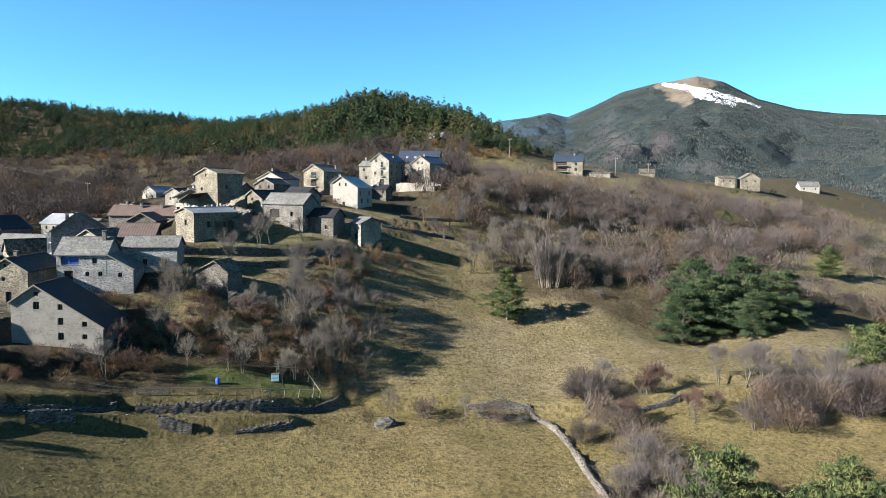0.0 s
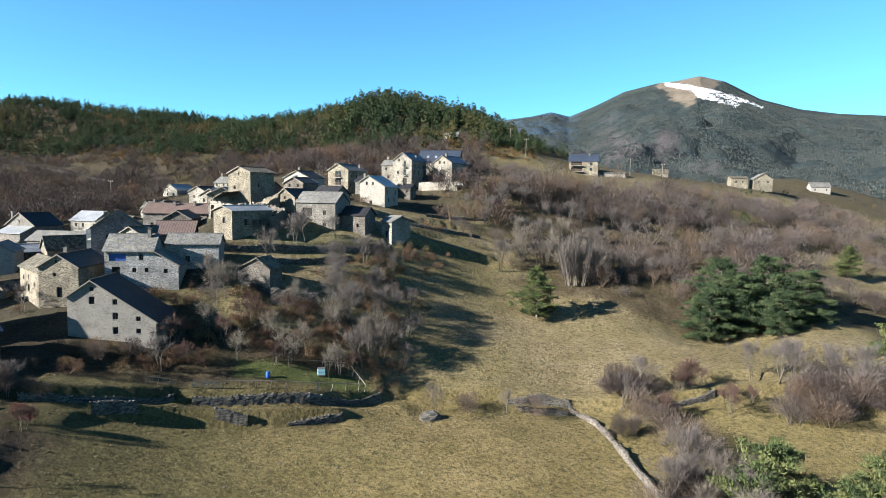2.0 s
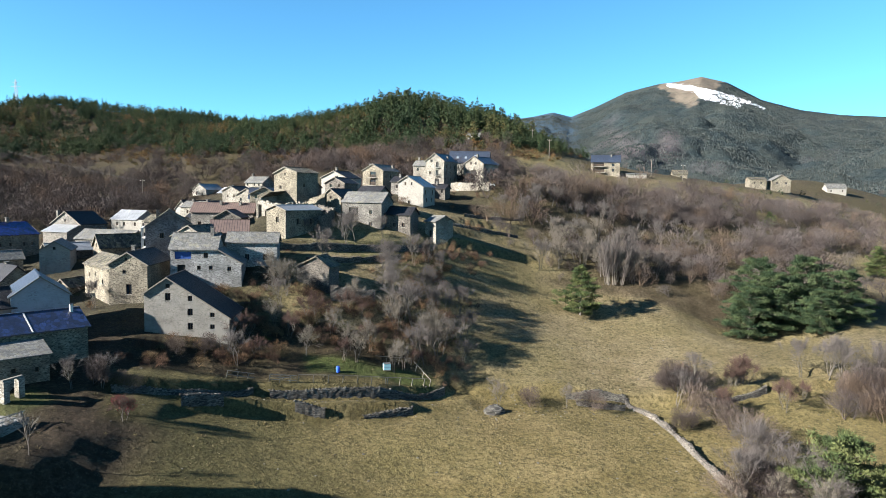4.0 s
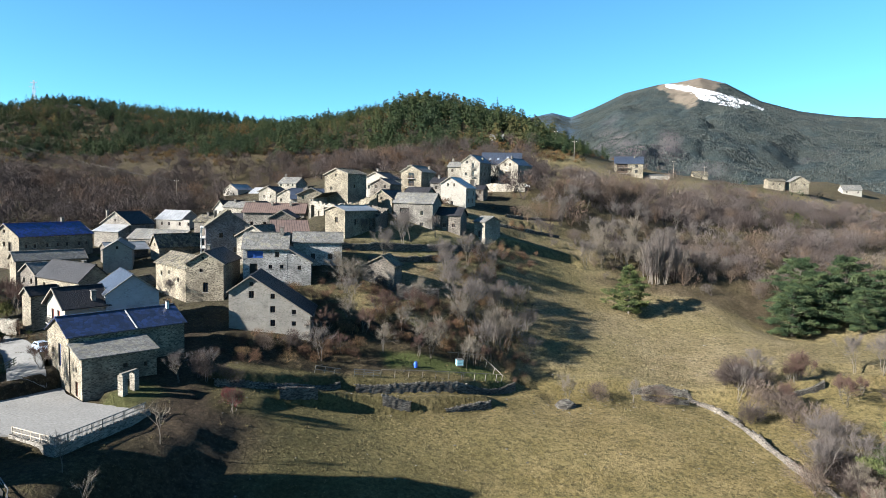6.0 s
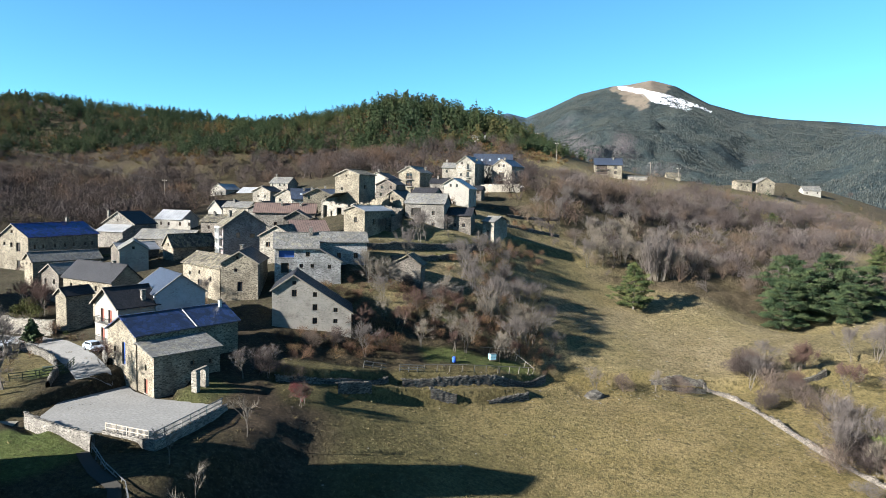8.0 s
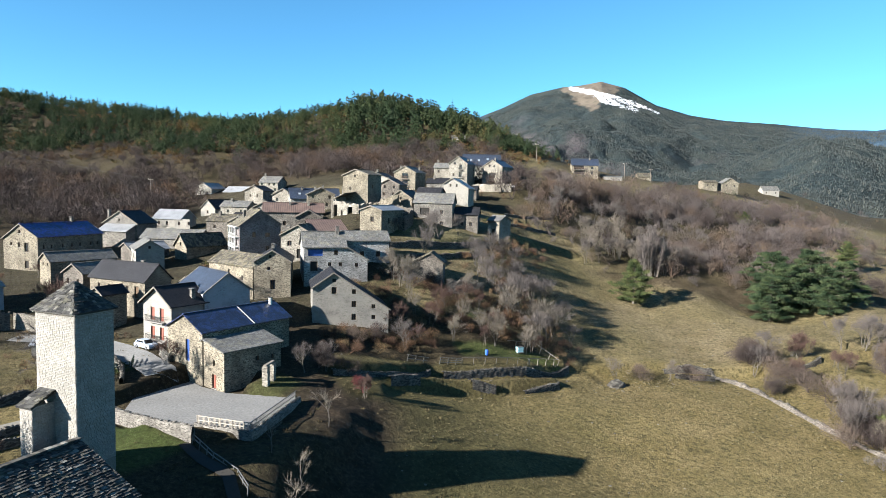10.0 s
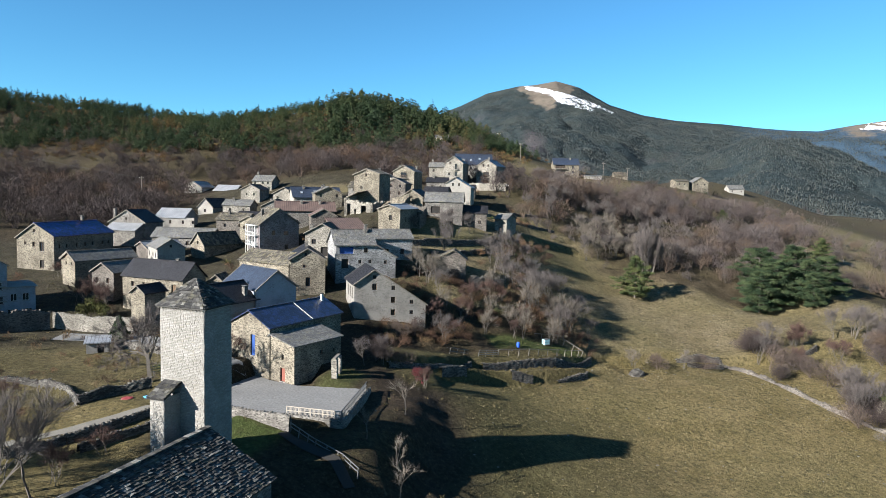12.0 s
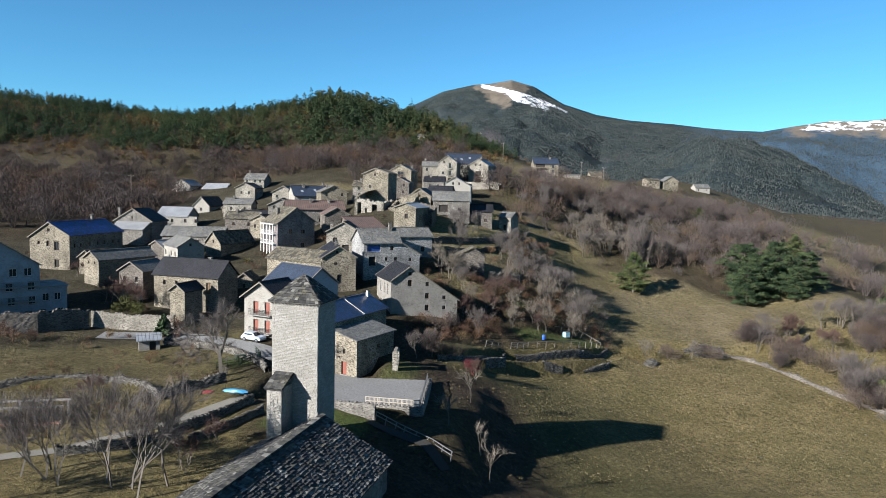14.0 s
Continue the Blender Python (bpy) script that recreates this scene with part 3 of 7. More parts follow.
# grey house with the blue balcony
house(-70.0, 121.2, 9, 8.5, 8.5, 8.5, "S", 15.6, 18.4, 15.6, 0.5, STONE_COOL, SLATE_GREY, "grey stone house with a pale slate roof and blue balcony",
      front=local(8.5, (2.3, 13.7, 3.0, 1.4, "blue"), (2.0, 10.6, 1.5, 2.0, "hole"), (6.5, 13.9, 0.8, 1.0, "wood"), (5.2, 11.6, 0.7, 0.8, "wood"), (7.4, 11.6, 0.7, 0.8, "wood")), chimneys=((7.2, 3.5, 1.6),))
house(-61.6, 122.55, 9, 4.6, 7.5, 8.8, "G", 15.4, 15.5, 12.9, 0.04, STONE_COOL, SLATE_GREY, "low grey stone side building with a pent roof",
      front=local(8.8, (2.3, 11.4, 0.7, 0.8, "wood"),))
house(-62.0, 129.8, 9, 10.0, 6.5, 9.5, "S", 16.4, 18.2, 16.4, 0.5, STONE_COOL, SLATE_GREY, "grey stone wing with a pale slate roof",
      front=local(9.5, (4.0, 12.8, 0.9, 1.2, "wood"), (7.6, 12.8, 0.9, 1.2, "wood"), (6.0, 10.4, 0.9, 1.2, "wood")))
# tower-like half ruin
house(-58.3, 146.6, -30, 5.8, 12.0, 14.5, "G", 22.7, 23.7, 22.7, 0.5, STONE_OCHRE, TIN_LIGHT, "tall ochre stone house on the rock, sheet roof",
      front=local(14.5, (3.3, 19.9, 0.9, 1.3, "hole"),), right=local(14.5, (4.0, 19.4, 0.9, 1.4, "hole"), (8.5, 19.4, 0.8, 1.2, "hole")))
ruin(-65.7, 164.6, -30, 8.5, 8.5, 16.5, STONE_PALE, "half-collapsed pale stone house with a broken slab roof", (25.0, 23.6, 24.2, 27.0), ((1.4, 19.5, 0.8, 4.0), (3.4, 20.5, 0.7, 1.5), (5.8, 20.0, 1.4, 3.0)), 0.6, 9, [(-0.3, 1.0, 24.9), (3.2, 1.4, 26.6), (4.0, 8.6, 27.2), (-0.3, 8.6, 25.6)], 3)
ruin(-57.0, 160.5, -30, 6.5, 7.5, 16.5, STONE_OCHRE, "roofless ochre stone ruin with broken gable", (22.0, 23.0, 26.5, 24.5), ((2.0, 18.5, 0.9, 1.6), (4.5, 18.5, 0.8, 1.4)), 0.6, 6, None, 5)
# house with white glazed balconies
GALLERY_HOUSE = house(-87.0, 149.0, 21, 10.0, 9.5, 10.0, "G", 18.2, 22.0, 18.6, 0.5, STONE_MAUVE, SLAB_LICHEN, "dark mauve-grey stone house with white galleried balconies",
      front=local(10.0, (3.5, 15.5, 0.9, 1.2, "wood"), (6.8, 15.5, 1.2, 1.0, "wood"), (6.8, 12.0, 0.9, 1.2, "wood")),
      left=local(10.0, (2.0, 15.8, 1.5, 1.9, "white"), (4.2, 15.8, 1.5, 1.9, "white"), (6.4, 15.8, 1.5, 1.9, "white"), (2.0, 13.2, 1.5, 1.9, "white"), (4.2, 13.2, 1.5, 1.9, "white"), (6.4, 13.2, 1.5, 1.9, "white"), (2.2, 10.6, 1.5, 1.8, "hole"), (4.6, 10.6, 1.5, 1.8, "hole")), chimneys=((2.5, 5.5, 1.6),))
# the gallery: slabs, posts and parapets along the side that looks to the lane
gallery = part("gallery", boxes((-1.0, 0.6, 5.25, 0.03, 8.6, 5.45), (-1.0, 0.6, 2.85, 0.03, 8.6, 3.05), (-1.0, 0.6, 7.75, 0.03, 8.6, 7.95)), FRAME_WHITE, GALLERY_HOUSE, "white three-storey gallery")
for v in (0.7, 2.6, 4.5, 6.4, 8.3):
    part("post", boxes((-0.98, v, 0.0, -0.80, v + 0.2, 7.75)), FRAME_WHITE, gallery)
for z in (3.05, 5.45):
    part("parapet", boxes((-0.97, 0.9, z + 0.75, -0.90, 8.3, z + 0.85), *((-0.95, 0.9 + 0.2 * k, z, -0.92, 0.94 + 0.2 * k, z + 0.75) for k in range(37))), FRAME_WHITE, gallery)
# roofless ruin on the terrace
house(-47.3, 128.0, -14, 6.9, 5.0, 5.5, "G", 11.9, 14.0, 12.0, 0.6, STONE_DARK, SLAB_LICHEN, "small ruined stone barn with a mossy roof", thick=0.25, name="barn", category="barn")
house(-22.7, 165.2, -42, 3.7, 6.5, 15.0, "S", 20.0, 21.3, 20.0, 0.5, STONE_PALE, SLATE_GREY, "small pale stone shed on a terrace", name="shed", category="shed", front=local(15.0, (1.8, 16.0, 0.9, 1.7, "wood"),))
house(-43.6, 163.4, -16, 10.5, 8, 17.5, "S", 24.6, 27.0, 24.6, 0.5, STONE_GREY, SLATE_GREY, "grey stone house with a wide porch and slate roof",
      front=local(17.5, (3.0, 21.2, 2.6, 2.0, "hole"), (3.0, 18.2, 2.6, 2.2, "hole"), (7.6, 21.5, 0.8, 1.1, "wood"), (7.6, 18.5, 0.9, 1.1, "wood")), right=local(17.5, (2.2, 21.0, 0.9, 1.0, "wood"),))
house(-32.6, 163.0, -16, 6.5, 6.5, 16.5, "S", 21.6, 23.4, 21.6, 0.5, STONE_DARK, SLATE_DARK, "low dark stone house with a slate roof", front=local(16.5, (2.2, 18.5, 0.8, 1.0, "wood"), (4.6, 18.5, 0.8, 1.0, "wood")))
house(-49.8, 167.2, -28, 6.5, 8, 18.5, "G", 25.6, 27.7, 25.6, 0.5, STONE_OCHRE, SLATE_DARK, "ochre stone gable house behind the porch house", front=local(18.5, (3.2, 25.2, 0.6, 0.7, "hole"),))
house(-42.0, 176.0, -28, 7.0, 7, 20.0, "S", 26.4, 28.6, 26.4, 0.5, STONE_GREY, SLATE_DARK, "stone house with a dark low roof")
ruin(-52.0, 153.5, -28, 5.5, 6, 15.5, STONE_DARK, "roofless dark stone ruin beside the tower house", (21.4, 21.0, 23.2, 23.8), ((1.6, 19.0, 0.9, 1.5), (3.8, 19.0, 0.8, 1.4)), 0.6, 3, None, 7)
# upper village
house(-62.6, 170.5, -28, 7.6, 8.5, 23.0, "G", 31.5, 33.1, 31.8, 0.5, STONE_OCHRE, SLAB_LICHEN, "square ochre stone house with a slab roof", front=local(23.0, (3.6, 31.0, 0.6, 0.7, "hole"), (2.2, 27.5, 0.7, 0.9, "wood")), right=local(23.0, (3.0, 28.0, 0.8, 1.0, "wood"),))
BALCONY_HOUSE = house(-45.2, 218.2, -25, 7.8, 11, 26.5, "G", 34.2, 36.3, 34.2, 0.5, STONE_OCHRE, SLATE_GREY, "ochre stone house with stacked balconies", front=local(26.5, (3.9, 32.0, 2.2, 1.9, "wood"), (3.9, 29.5, 2.2, 1.8, "wood"), (2.2, 27.2, 1.0, 1.5, "wood"), (5.0, 27.2, 1.0, 1.5, "wood")), right=fitted(11, 1, 7, 3, 2), chimneys=((2.0, 1.5, 1.0), (6.0, 9.5, 1.0)))
house(-56.5, 205.0, -25, 9.5, 8, 25.5, "G", 31.3, 33.4, 31.3, 0.5, PLASTER_WHITE, SLATE_DARK, "white plastered house with a dark slate roof", front=fitted(9.5, 1, 5, 2, 1), chimneys=((4.7, 1.5, 1.0),))
house(-29.2, 234.0, -15, 8.3, 8, 29.5, "S", 36.8, 38.6, 36.8, 0.5, STONE_PALE, SLATE_GREY, "pale stone house with a slate roof", front=fitted(8.3, 1.5, 7, 2, 2), chimneys=((1.0, 4.0, 1.1),))
TALL_HOUSE = house(-24.6, 227.6, -25, 7.0, 11, 29.5, "G", 38.2, 40.7, 38.2, 0.5, STONE_PALE, SLATE_BLUE, "tall pale stone gable house with small balconies", front=local(29.5, (2.2, 37.8, 0.8, 0.9, "wood"), (4.4, 36.0, 1.0, 1.9, "wood"), (4.4, 33.2, 1.0, 1.9, "wood"), (4.4, 30.2, 1.6, 2.0, "hole"), (1.8, 33.6, 0.8, 1.1, "wood")), right=fitted(11, 1, 7.5, 3, 3), chimneys=((6.0, 5.0, 0.9),))
BIG_ROOF = house(-16.5, 243.0, -8, 14.5, 9, 31.0, "S", 38.6, 42.8, 38.6, 0.5, PLASTER_WHITE, SLATE_BLUE, "white house with a large blue-black slate roof", front=fitted(14.5, 1, 7.4, 4, 2))
house(-11.1, 231.8, -38, 8.1, 9.5, 29.0, "G", 37.6, 40.0, 37.6, 0.5, STONE_PALE, SLATE_BLUE, "pale stone gable house on the hill edge", front=local(29.0, (2.8, 37.3, 0.8, 1.0, "wood"), (4.8, 37.3, 0.8, 1.0, "wood"), (4.0, 33.4, 2.4, 2.0, "hole"), (4.0, 30.2, 2.4, 2.0, "hole")), right=fitted(9.5, 1, 8, 3, 2), chimneys=((4.5, 1.5, 1.0),))
house(-31.5, 192.0, -22, 8.0, 8.5, 22.5, "G", 30.2, 31.9, 28.9, 0.35, PLASTER_WHITE, TIN_LIGHT, "white plastered house with a pale low roof", front=local(22.5, (2.2, 29.3, 0.6, 0.9, "wood"), (4.2, 29.3, 0.6, 0.9, "wood"), (3.5, 23.8, 0.9, 1.1, "wood")), right=fitted(8.5, 1, 5.5, 2, 2, 0.9, 1.4))
CHALET = house(50.0, 309.0, -14, 13, 10, 37.5, "S", 43.0, 46.3, 43.0, 0.5, STONE_OCHRE, SLATE_BLUE, "ochre chalet with wooden balconies and blue slate roof", front=local(37.5, (3.5, 41.0, 5.0, 1.8, "hole"), (3.5, 38.3, 5.0, 1.8, "hole"), (10.0, 41.0, 1.2, 1.4, "wood"), (10.0, 38.6, 1.2, 1.4, "wood")), chimneys=((9.0, 4.0, 1.0),))
house(66.0, 306.0, -8, 9.0, 5, 35.0, "S", 37.6, 37.9, 37.7, 0.5, PLASTER_WHITE, SLATE_GREY, "low pale garage beside the chalet", name="garage", category="shed")
# left town
house(-144.0, 158.5, -24, 10.4, 20.5, 5.0, "G", 13.9, 17.4, 14.5, 0.5, STONE_OCHRE, SLATE_SKY_TINT, "long ochre stone house, dark roof coloured with blue sky reflection",
      front=local(5.0, (5.0, 15.2, 0.7, 0.8, "wood"), (2.4, 12.2, 0.7, 0.8, "wood"), (4.8, 11.8, 0.8, 1.2, "wood"), (7.0, 10.8, 1.2, 2.2, "wood"), (7.0, 6.8, 1.2, 1.9, "hole")), right=fitted(20.5, 4.6, 9.0, 7, 1, 0.7, 1.0), chimneys=((5.2, 15.5, 1.2),))
house(-131.6, 150.0, -38, 4.6, 6.0, 4.0, "G", 9.9, 11.4, 9.9, 0.5, STONE_OCHRE, SLAB_LICHEN, "small ochre stone outhouse", name="outhouse", category="shed", front=local(4.0, (2.3, 9.9, 0.4, 0.5, "hole"),))
house(-128.6, 141.2, -44, 5.0, 14.5, 3.5, "G", 10.6, 12.1, 10.4, 0.5, STONE_OCHRE, SLATE_GREY, "long low stone barn with a grey roof", name="barn", category="barn", front=local(3.5, (1.6, 9.4, 0.5, 0.6, "hole"), (3.6, 9.4, 0.5, 0.6, "hole")))
house(-117.5, 160.0, -45, 5.0, 10.0, 5.5, "G", 12.0, 13.0, 11.4, 0.4, STONE_DARK, TIN_LIGHT, "shed with a corrugated pale roof", name="shed", category="shed")
house(-130.5, 186.5, -20, 11.0, 9.0, 10.5, "G", 16.6, 20.0, 16.6, 0.5, STONE_GREY, SLATE_DARK, "stone house with a tall chimney and slate roof", front=local(10.5, (5.2, 17.2, 0.6, 0.7, "hole"),), chimneys=((0.8, 1.5, 3.0),))
house(-130.6, 182.3, -20, 9.0, 4.2, 10.0, "S", 14.6, 16.3, 16.2, 0.97, STONE_GREY, TIN_LIGHT, "stone lean-to with a flat pale roof", name="lean_to", category="shed")
house(-109.8, 145.8, 22, 6.2, 11, 7.5, "G", 12.5, 14.5, 12.5, 0.5, PLASTER_WHITE, SLATE_GREY, "white plastered house with a grey roof", front=local(7.5, (3.0, 12.6, 0.6, 0.7, "hole"),), left=fitted(11, 1, 5, 3, 1))
house(-116.5, 173.0, -12, 16.0, 8.0, 8.5, "S", 13.4, 15.6, 13.4, 0.5, STONE_GREY, SLATE_GREY, "long grey-roofed stone house", front=fitted(16, 1, 5, 4, 1))
house(-104.3, 158.9, -45, 5.2, 11.5, 8.0, "G", 12.8, 15.5, 12.6, 0.5, STONE_OCHRE, SLAB_LICHEN, "stone house with a lichened slab roof", front=local(8.0, (2.6, 12.6, 0.6, 0.9, "wood"),))
house(-112.2, 124.2, -33, 15.2, 6.5, 3.8, "S", 9.1, 12.0, 9.1, 0.5, STONE_OCHRE, SLATE_DARK, "long low stone house with a dark slate roof", front=local(3.8, (5.5, 6.9, 0.7, 1.0, "wood"), (8.0, 6.9, 0.7, 1.0, "wood"), (10.4, 6.9, 0.7, 1.0, "wood"), (13.0, 5.6, 1.1, 2.3, "door"), (2.6, 6.9, 0.7, 1.0, "wood")), chimneys=((11.0, 3.5, 0.6),))
house(-96.6, 128.6, -15, 3.8, 5.0, 3.8, "G", 6.9, 8.4, 6.9, 0.5, STONE_OCHRE, SLAB_LICHEN, "small ochre stone hut", name="hut", category="shed", front=local(3.8, (1.9, 5.2, 0.5, 0.9, "hole"),))
house(-119.8, 131.0, -33, 6.0, 7.5, 3.0, "G", 9.0, 10.8, 9.0, 0.5, STONE_DARK, SLATE_GREY, "dark stone house with a grey slate roof", front=fitted(6, 2, 6, 2, 1))
house(-107.9, 112.2, -35, 3.4, 5.0, 0.0, "G", 7.3, 8.5, 7.3, 0.5, STONE_OCHRE, SLATE_DARK, "tall narrow stone hut by the garden wall", name="hut", category="shed")
# big shaded house by the lane
SHADED_HOUSE = house(-142.8, 114.8, 30, 12.6, 11, -1.0, "G", 11.3, 15.6, 11.3, 0.5, PLASTER_BLUE, SLATE_BLUE, "three-storey grey rendered house in shade", front=fitted(12.6, 1.0, 11.8, 4, 4, 1.25, 1.5, "dark"))
house(-132.4, 120.9, 30, 5.2, 8, -1.0, "S", 6.9, 7.1, 7.0, 0.5, PLASTER_BLUE, CONCRETE, "grey rendered side block with a flat roof", front=fitted(5.2, 1.0, 7.0, 2, 2, 1.1, 1.4, "dark"), name="annex", category="house")
# farther roofs of the left town
house(-125.0, 280.0, -25, 8, 10, 22.0, "G", 27.0, 29.3, 27.0, 0.5, PLASTER_WHITE, TIN_LIGHT, "white house at the foot of the woods", front=fitted(8, 1, 5, 2, 1))
house(-113.0, 277.0, -25, 10, 8, 22.0, "S", 25.8, 28.0, 25.8, 0.5, PLASTER_WHITE, TIN_LIGHT, "white barn with a pale sheet roof", name="barn", category="barn")
house(-96.0, 258.0, -20, 8.0, 8, 25.0, "S", 30.0, 32.3, 30.0, 0.5, STONE_PALE, SLATE_GREY, "pale stone house with a dormer", front=fitted(8, 0.8, 5, 3, 2), chimneys=((0.8, 4, 1.2),))
house(-86.5, 216.0, -20, 8.0, 9, 19.5, "G", 25.4, 27.5, 25.4, 0.5, STONE_PALE, SLATE_GREY, "pale stone house with a slate roof", front=fitted(8, 1, 5, 2, 2))
BLUE_ROOF = house(-79.5, 206.0, 10, 16, 10, 19.5, "S", 24.5, 27.8, 24.5, 0.5, PLASTER_WHITE, SLATE_BLUE, "large house with a dark blue slate roof", front=fitted(16, 1, 5, 4, 1), chimneys=((4, 4, 1.0), (11, 5, 1.0)))
house(-83.8, 168.6, 3, 16, 8, 14.5, "S", 21.2, 23.5, 21.2, 0.5, STONE_GREY, TILE_BROWN, "stone house with a brown tiled roof", front=fitted(15, 1, 6, 4, 1), chimneys=((7, 3, 1.0), (12, 3, 1.0)))
house(-74.5, 158.5, 3, 6.5, 8, 14.0, "G", 20.2, 22.0, 20.2, 0.5, STONE_DARK, TILE_BROWN, "dark stone house with a brown roof", front=fitted(6.5, 1, 5, 2, 1))
house(-76.2, 137.6, -14, 8.0, 8, 11.0, "G", 17.0, 19.2, 17.0, 0.5, STONE_PALE, SLAB_LICHEN, "stone house with a wooden porch", front=local(11.5, (2.0, 15.0, 1.0, 1.1, "wood"), (4.5, 12.2, 1.6, 2.2, "hole")), chimneys=((0.8, 3.0, 1.3),))
house(-69.0, 140.0, 15, 8.0, 9, 12.0, "S", 17.6, 20.0, 17.6, 0.9, STONE_DARK, TILE_BROWN, "stone house with a sloping brown roof")
house(-113.0, 232.0, -25, 6.0, 12, 15.5, "G", 20.0, 23.0, 20.0, 0.5, PLASTER_WHITE, SLATE_DARK, "narrow white plastered gable house", front=fitted(6, 1, 5, 1, 1))
house(-103.0, 224.0, -35, 5.5, 12, 15.0, "G", 19.5, 21.8, 19.5, 0.5, STONE_OCHRE, SLAB_LICHEN, "ochre stone gable house", front=fitted(5.5, 1, 4, 1, 1))
house(-121.5, 203.0, -18, 9.5, 9, 13.0, "S", 17.4, 20.0, 17.4, 0.5, PLASTER_WHITE, TIN_LIGHT, "low house with a pale sheet-metal roof", front=fitted(14, 1, 4.5, 4, 1))
house(-97.0, 197.0, -15, 10, 8, 14.0, "S", 17.6, 19.6, 17.6, 0.5, PLASTER_WHITE, SLATE_DARK, "low white-gabled house with a dark roof", front=fitted(10, 1, 3.5, 2, 1), chimneys=((9.0, 4, 1.5),))

# closely set small houses between the larger ones
for x, y, a, w, d, h, axis, wall, roof, label in (
    (-100.5, 178.5, -18, 9.0, 7.0, 4.6, "S", STONE_DARK, SLAB_LICHEN, "low dark stone house with a slab roof"),
    (-88.5, 184.5, -12, 7.5, 7.0, 5.0, "G", STONE_GREY, SLATE_DARK, "grey stone gable house with a dark roof"),
    (-73.0, 184.5, 5, 8.0, 7.5, 5.2, "G", STONE_OCHRE, SLATE_GREY, "ochre stone gable house with a grey roof"),
    (-63.0, 187.5, -20, 7.0, 7.0, 5.0, "S", STONE_GREY, SLAB_LICHEN, "grey stone house with a lichened roof"),
    (-102.0, 208.5, -15, 9.0, 7.0, 4.4, "S", STONE_PALE, SLATE_GREY, "pale stone house with a grey slate roof"),
    (-99.0, 240.0, -22, 7.5, 8.0, 4.8, "G", STONE_PALE, SLATE_DARK, "pale stone gable house with a dark roof"),
    (-52.0, 186.0, -24, 6.5, 7.0, 5.2, "G", STONE_DARK, SLATE_DARK, "dark stone gable house under the square house"),
    (-93.5, 171.0, -30, 6.0, 7.0, 4.6, "G", STONE_OCHRE, SLAB_LICHEN, "small ochre stone gable house"),
    (-35.0, 208.0, -20, 7.0, 6.5, 4.6, "S", STONE_GREY, SLATE_DARK, "low grey stone house with a dark roof"),
    (-22.5, 210.0, -20, 5.0, 5.0, 3.4, "S", STONE_DARK, SLATE_DARK, "small dark stone outhouse"),
):
    base = float(ground(x + w / 2, y + d / 2)) - 0.6
    ridge = base + h + (w if axis == "G" else d) * 0.24
    house(x, y, a, w, d, base, axis, base + h, ridge, base + h, 0.5, wall, roof, label, front=fitted(w, 0.9, h, 2, 2 if h > 4.8 else 1, 0.7, 1.0), right=fitted(d, 0.9, h, 2, 1, 0.7, 1.0), chimneys=((w * 0.3, d * 0.4, 1.0),))

# ---- the square and its buildings ----
# white house with red shutters
WHITE_HOUSE = house(-94.3, 96.8, -41, 7.4, 6.5, -1.5, "G", 8.5, 11.0, 8.5, 0.5, PLASTER_WHITE, SLATE_DARK, "white house with red shutters and narrow balconies", over=0.6,
      front=local(-1.5, (2.5, 5.6, 1.1, 2.1, "red"), (4.9, 5.6, 1.1, 2.1, "red"), (2.5, 2.5, 1.1, 2.1, "red"), (4.9, 2.5, 1.1, 2.1, "red"), (2.5, -0.9, 1.1, 2.1, "red"), (4.9, -0.9, 1.1, 2.1, "red")), chimneys=((6.6, 4.5, 1.4),))
house(-84.5, 96.2, 35, 8.0, 11, -1.0, "G", 9.9, 12.8, 9.9, 0.5, PLASTER_BLUE, SLATE_BLUE, "pale blue-grey rendered house with a slate roof", front=local(-1.0, (6.0, 3.0, 0.8, 1.0, "wood"),))
house(-78.0, 76.4, 44, 9.7, 5.0, -1.2, "S", 4.5, 5.6, 5.5, 0.97, STONE_OCHRE, SLATE_GREY, "stone lean-to with a grey slab roof on the square", name="lean_to", category="house",
      left=local(-1.2, (2.6, -1.0, 1.0, 2.0, "reddoor"), (2.6, 2.2, 0.5, 0.8, "hole")), front=local(-1.2, (5.5, 2.4, 0.6, 0.7, "hole"), (8.2, 2.2, 0.5, 0.7, "hole")), sunk=3)
BARN = house(-81.6, 79.9, 48, 16.5, 8.0, -1.1, "S", 6.6, 8.7, 6.6, 0.5, STONE_OCHRE, SLATE_SHEEN, "long stone barn with a bluish slate roof", left=local(-1.1, (4.6, 2.0, 0.9, 3.2, "blue"), (2.0, 3.5, 0.6, 0.8, "wood")), name="barn", category="barn", sunk=3)

# white seam across the barn's roof and its flue
pitch = math.degrees(math.atan2(2.1, 4.0))
seam = part("seam", boxes((-0.09, -0.3, 0.0, 0.09, 4.4, 0.05)), FRAME_WHITE, BARN, "pale metal roof seam")
seam.matrix_local = pose(9.2, 0.0, 7.7 + 0.17, pitch)
flue = part("flue", boxes((15.2, 3.0, 8.9, 15.6, 3.4, 10.6)), FRAME_WHITE, BARN, "white rendered flue")
part("flue_cap", boxes((15.12, 2.92, 10.6, 15.68, 3.48, 10.68)), SLATE_DARK, flue)

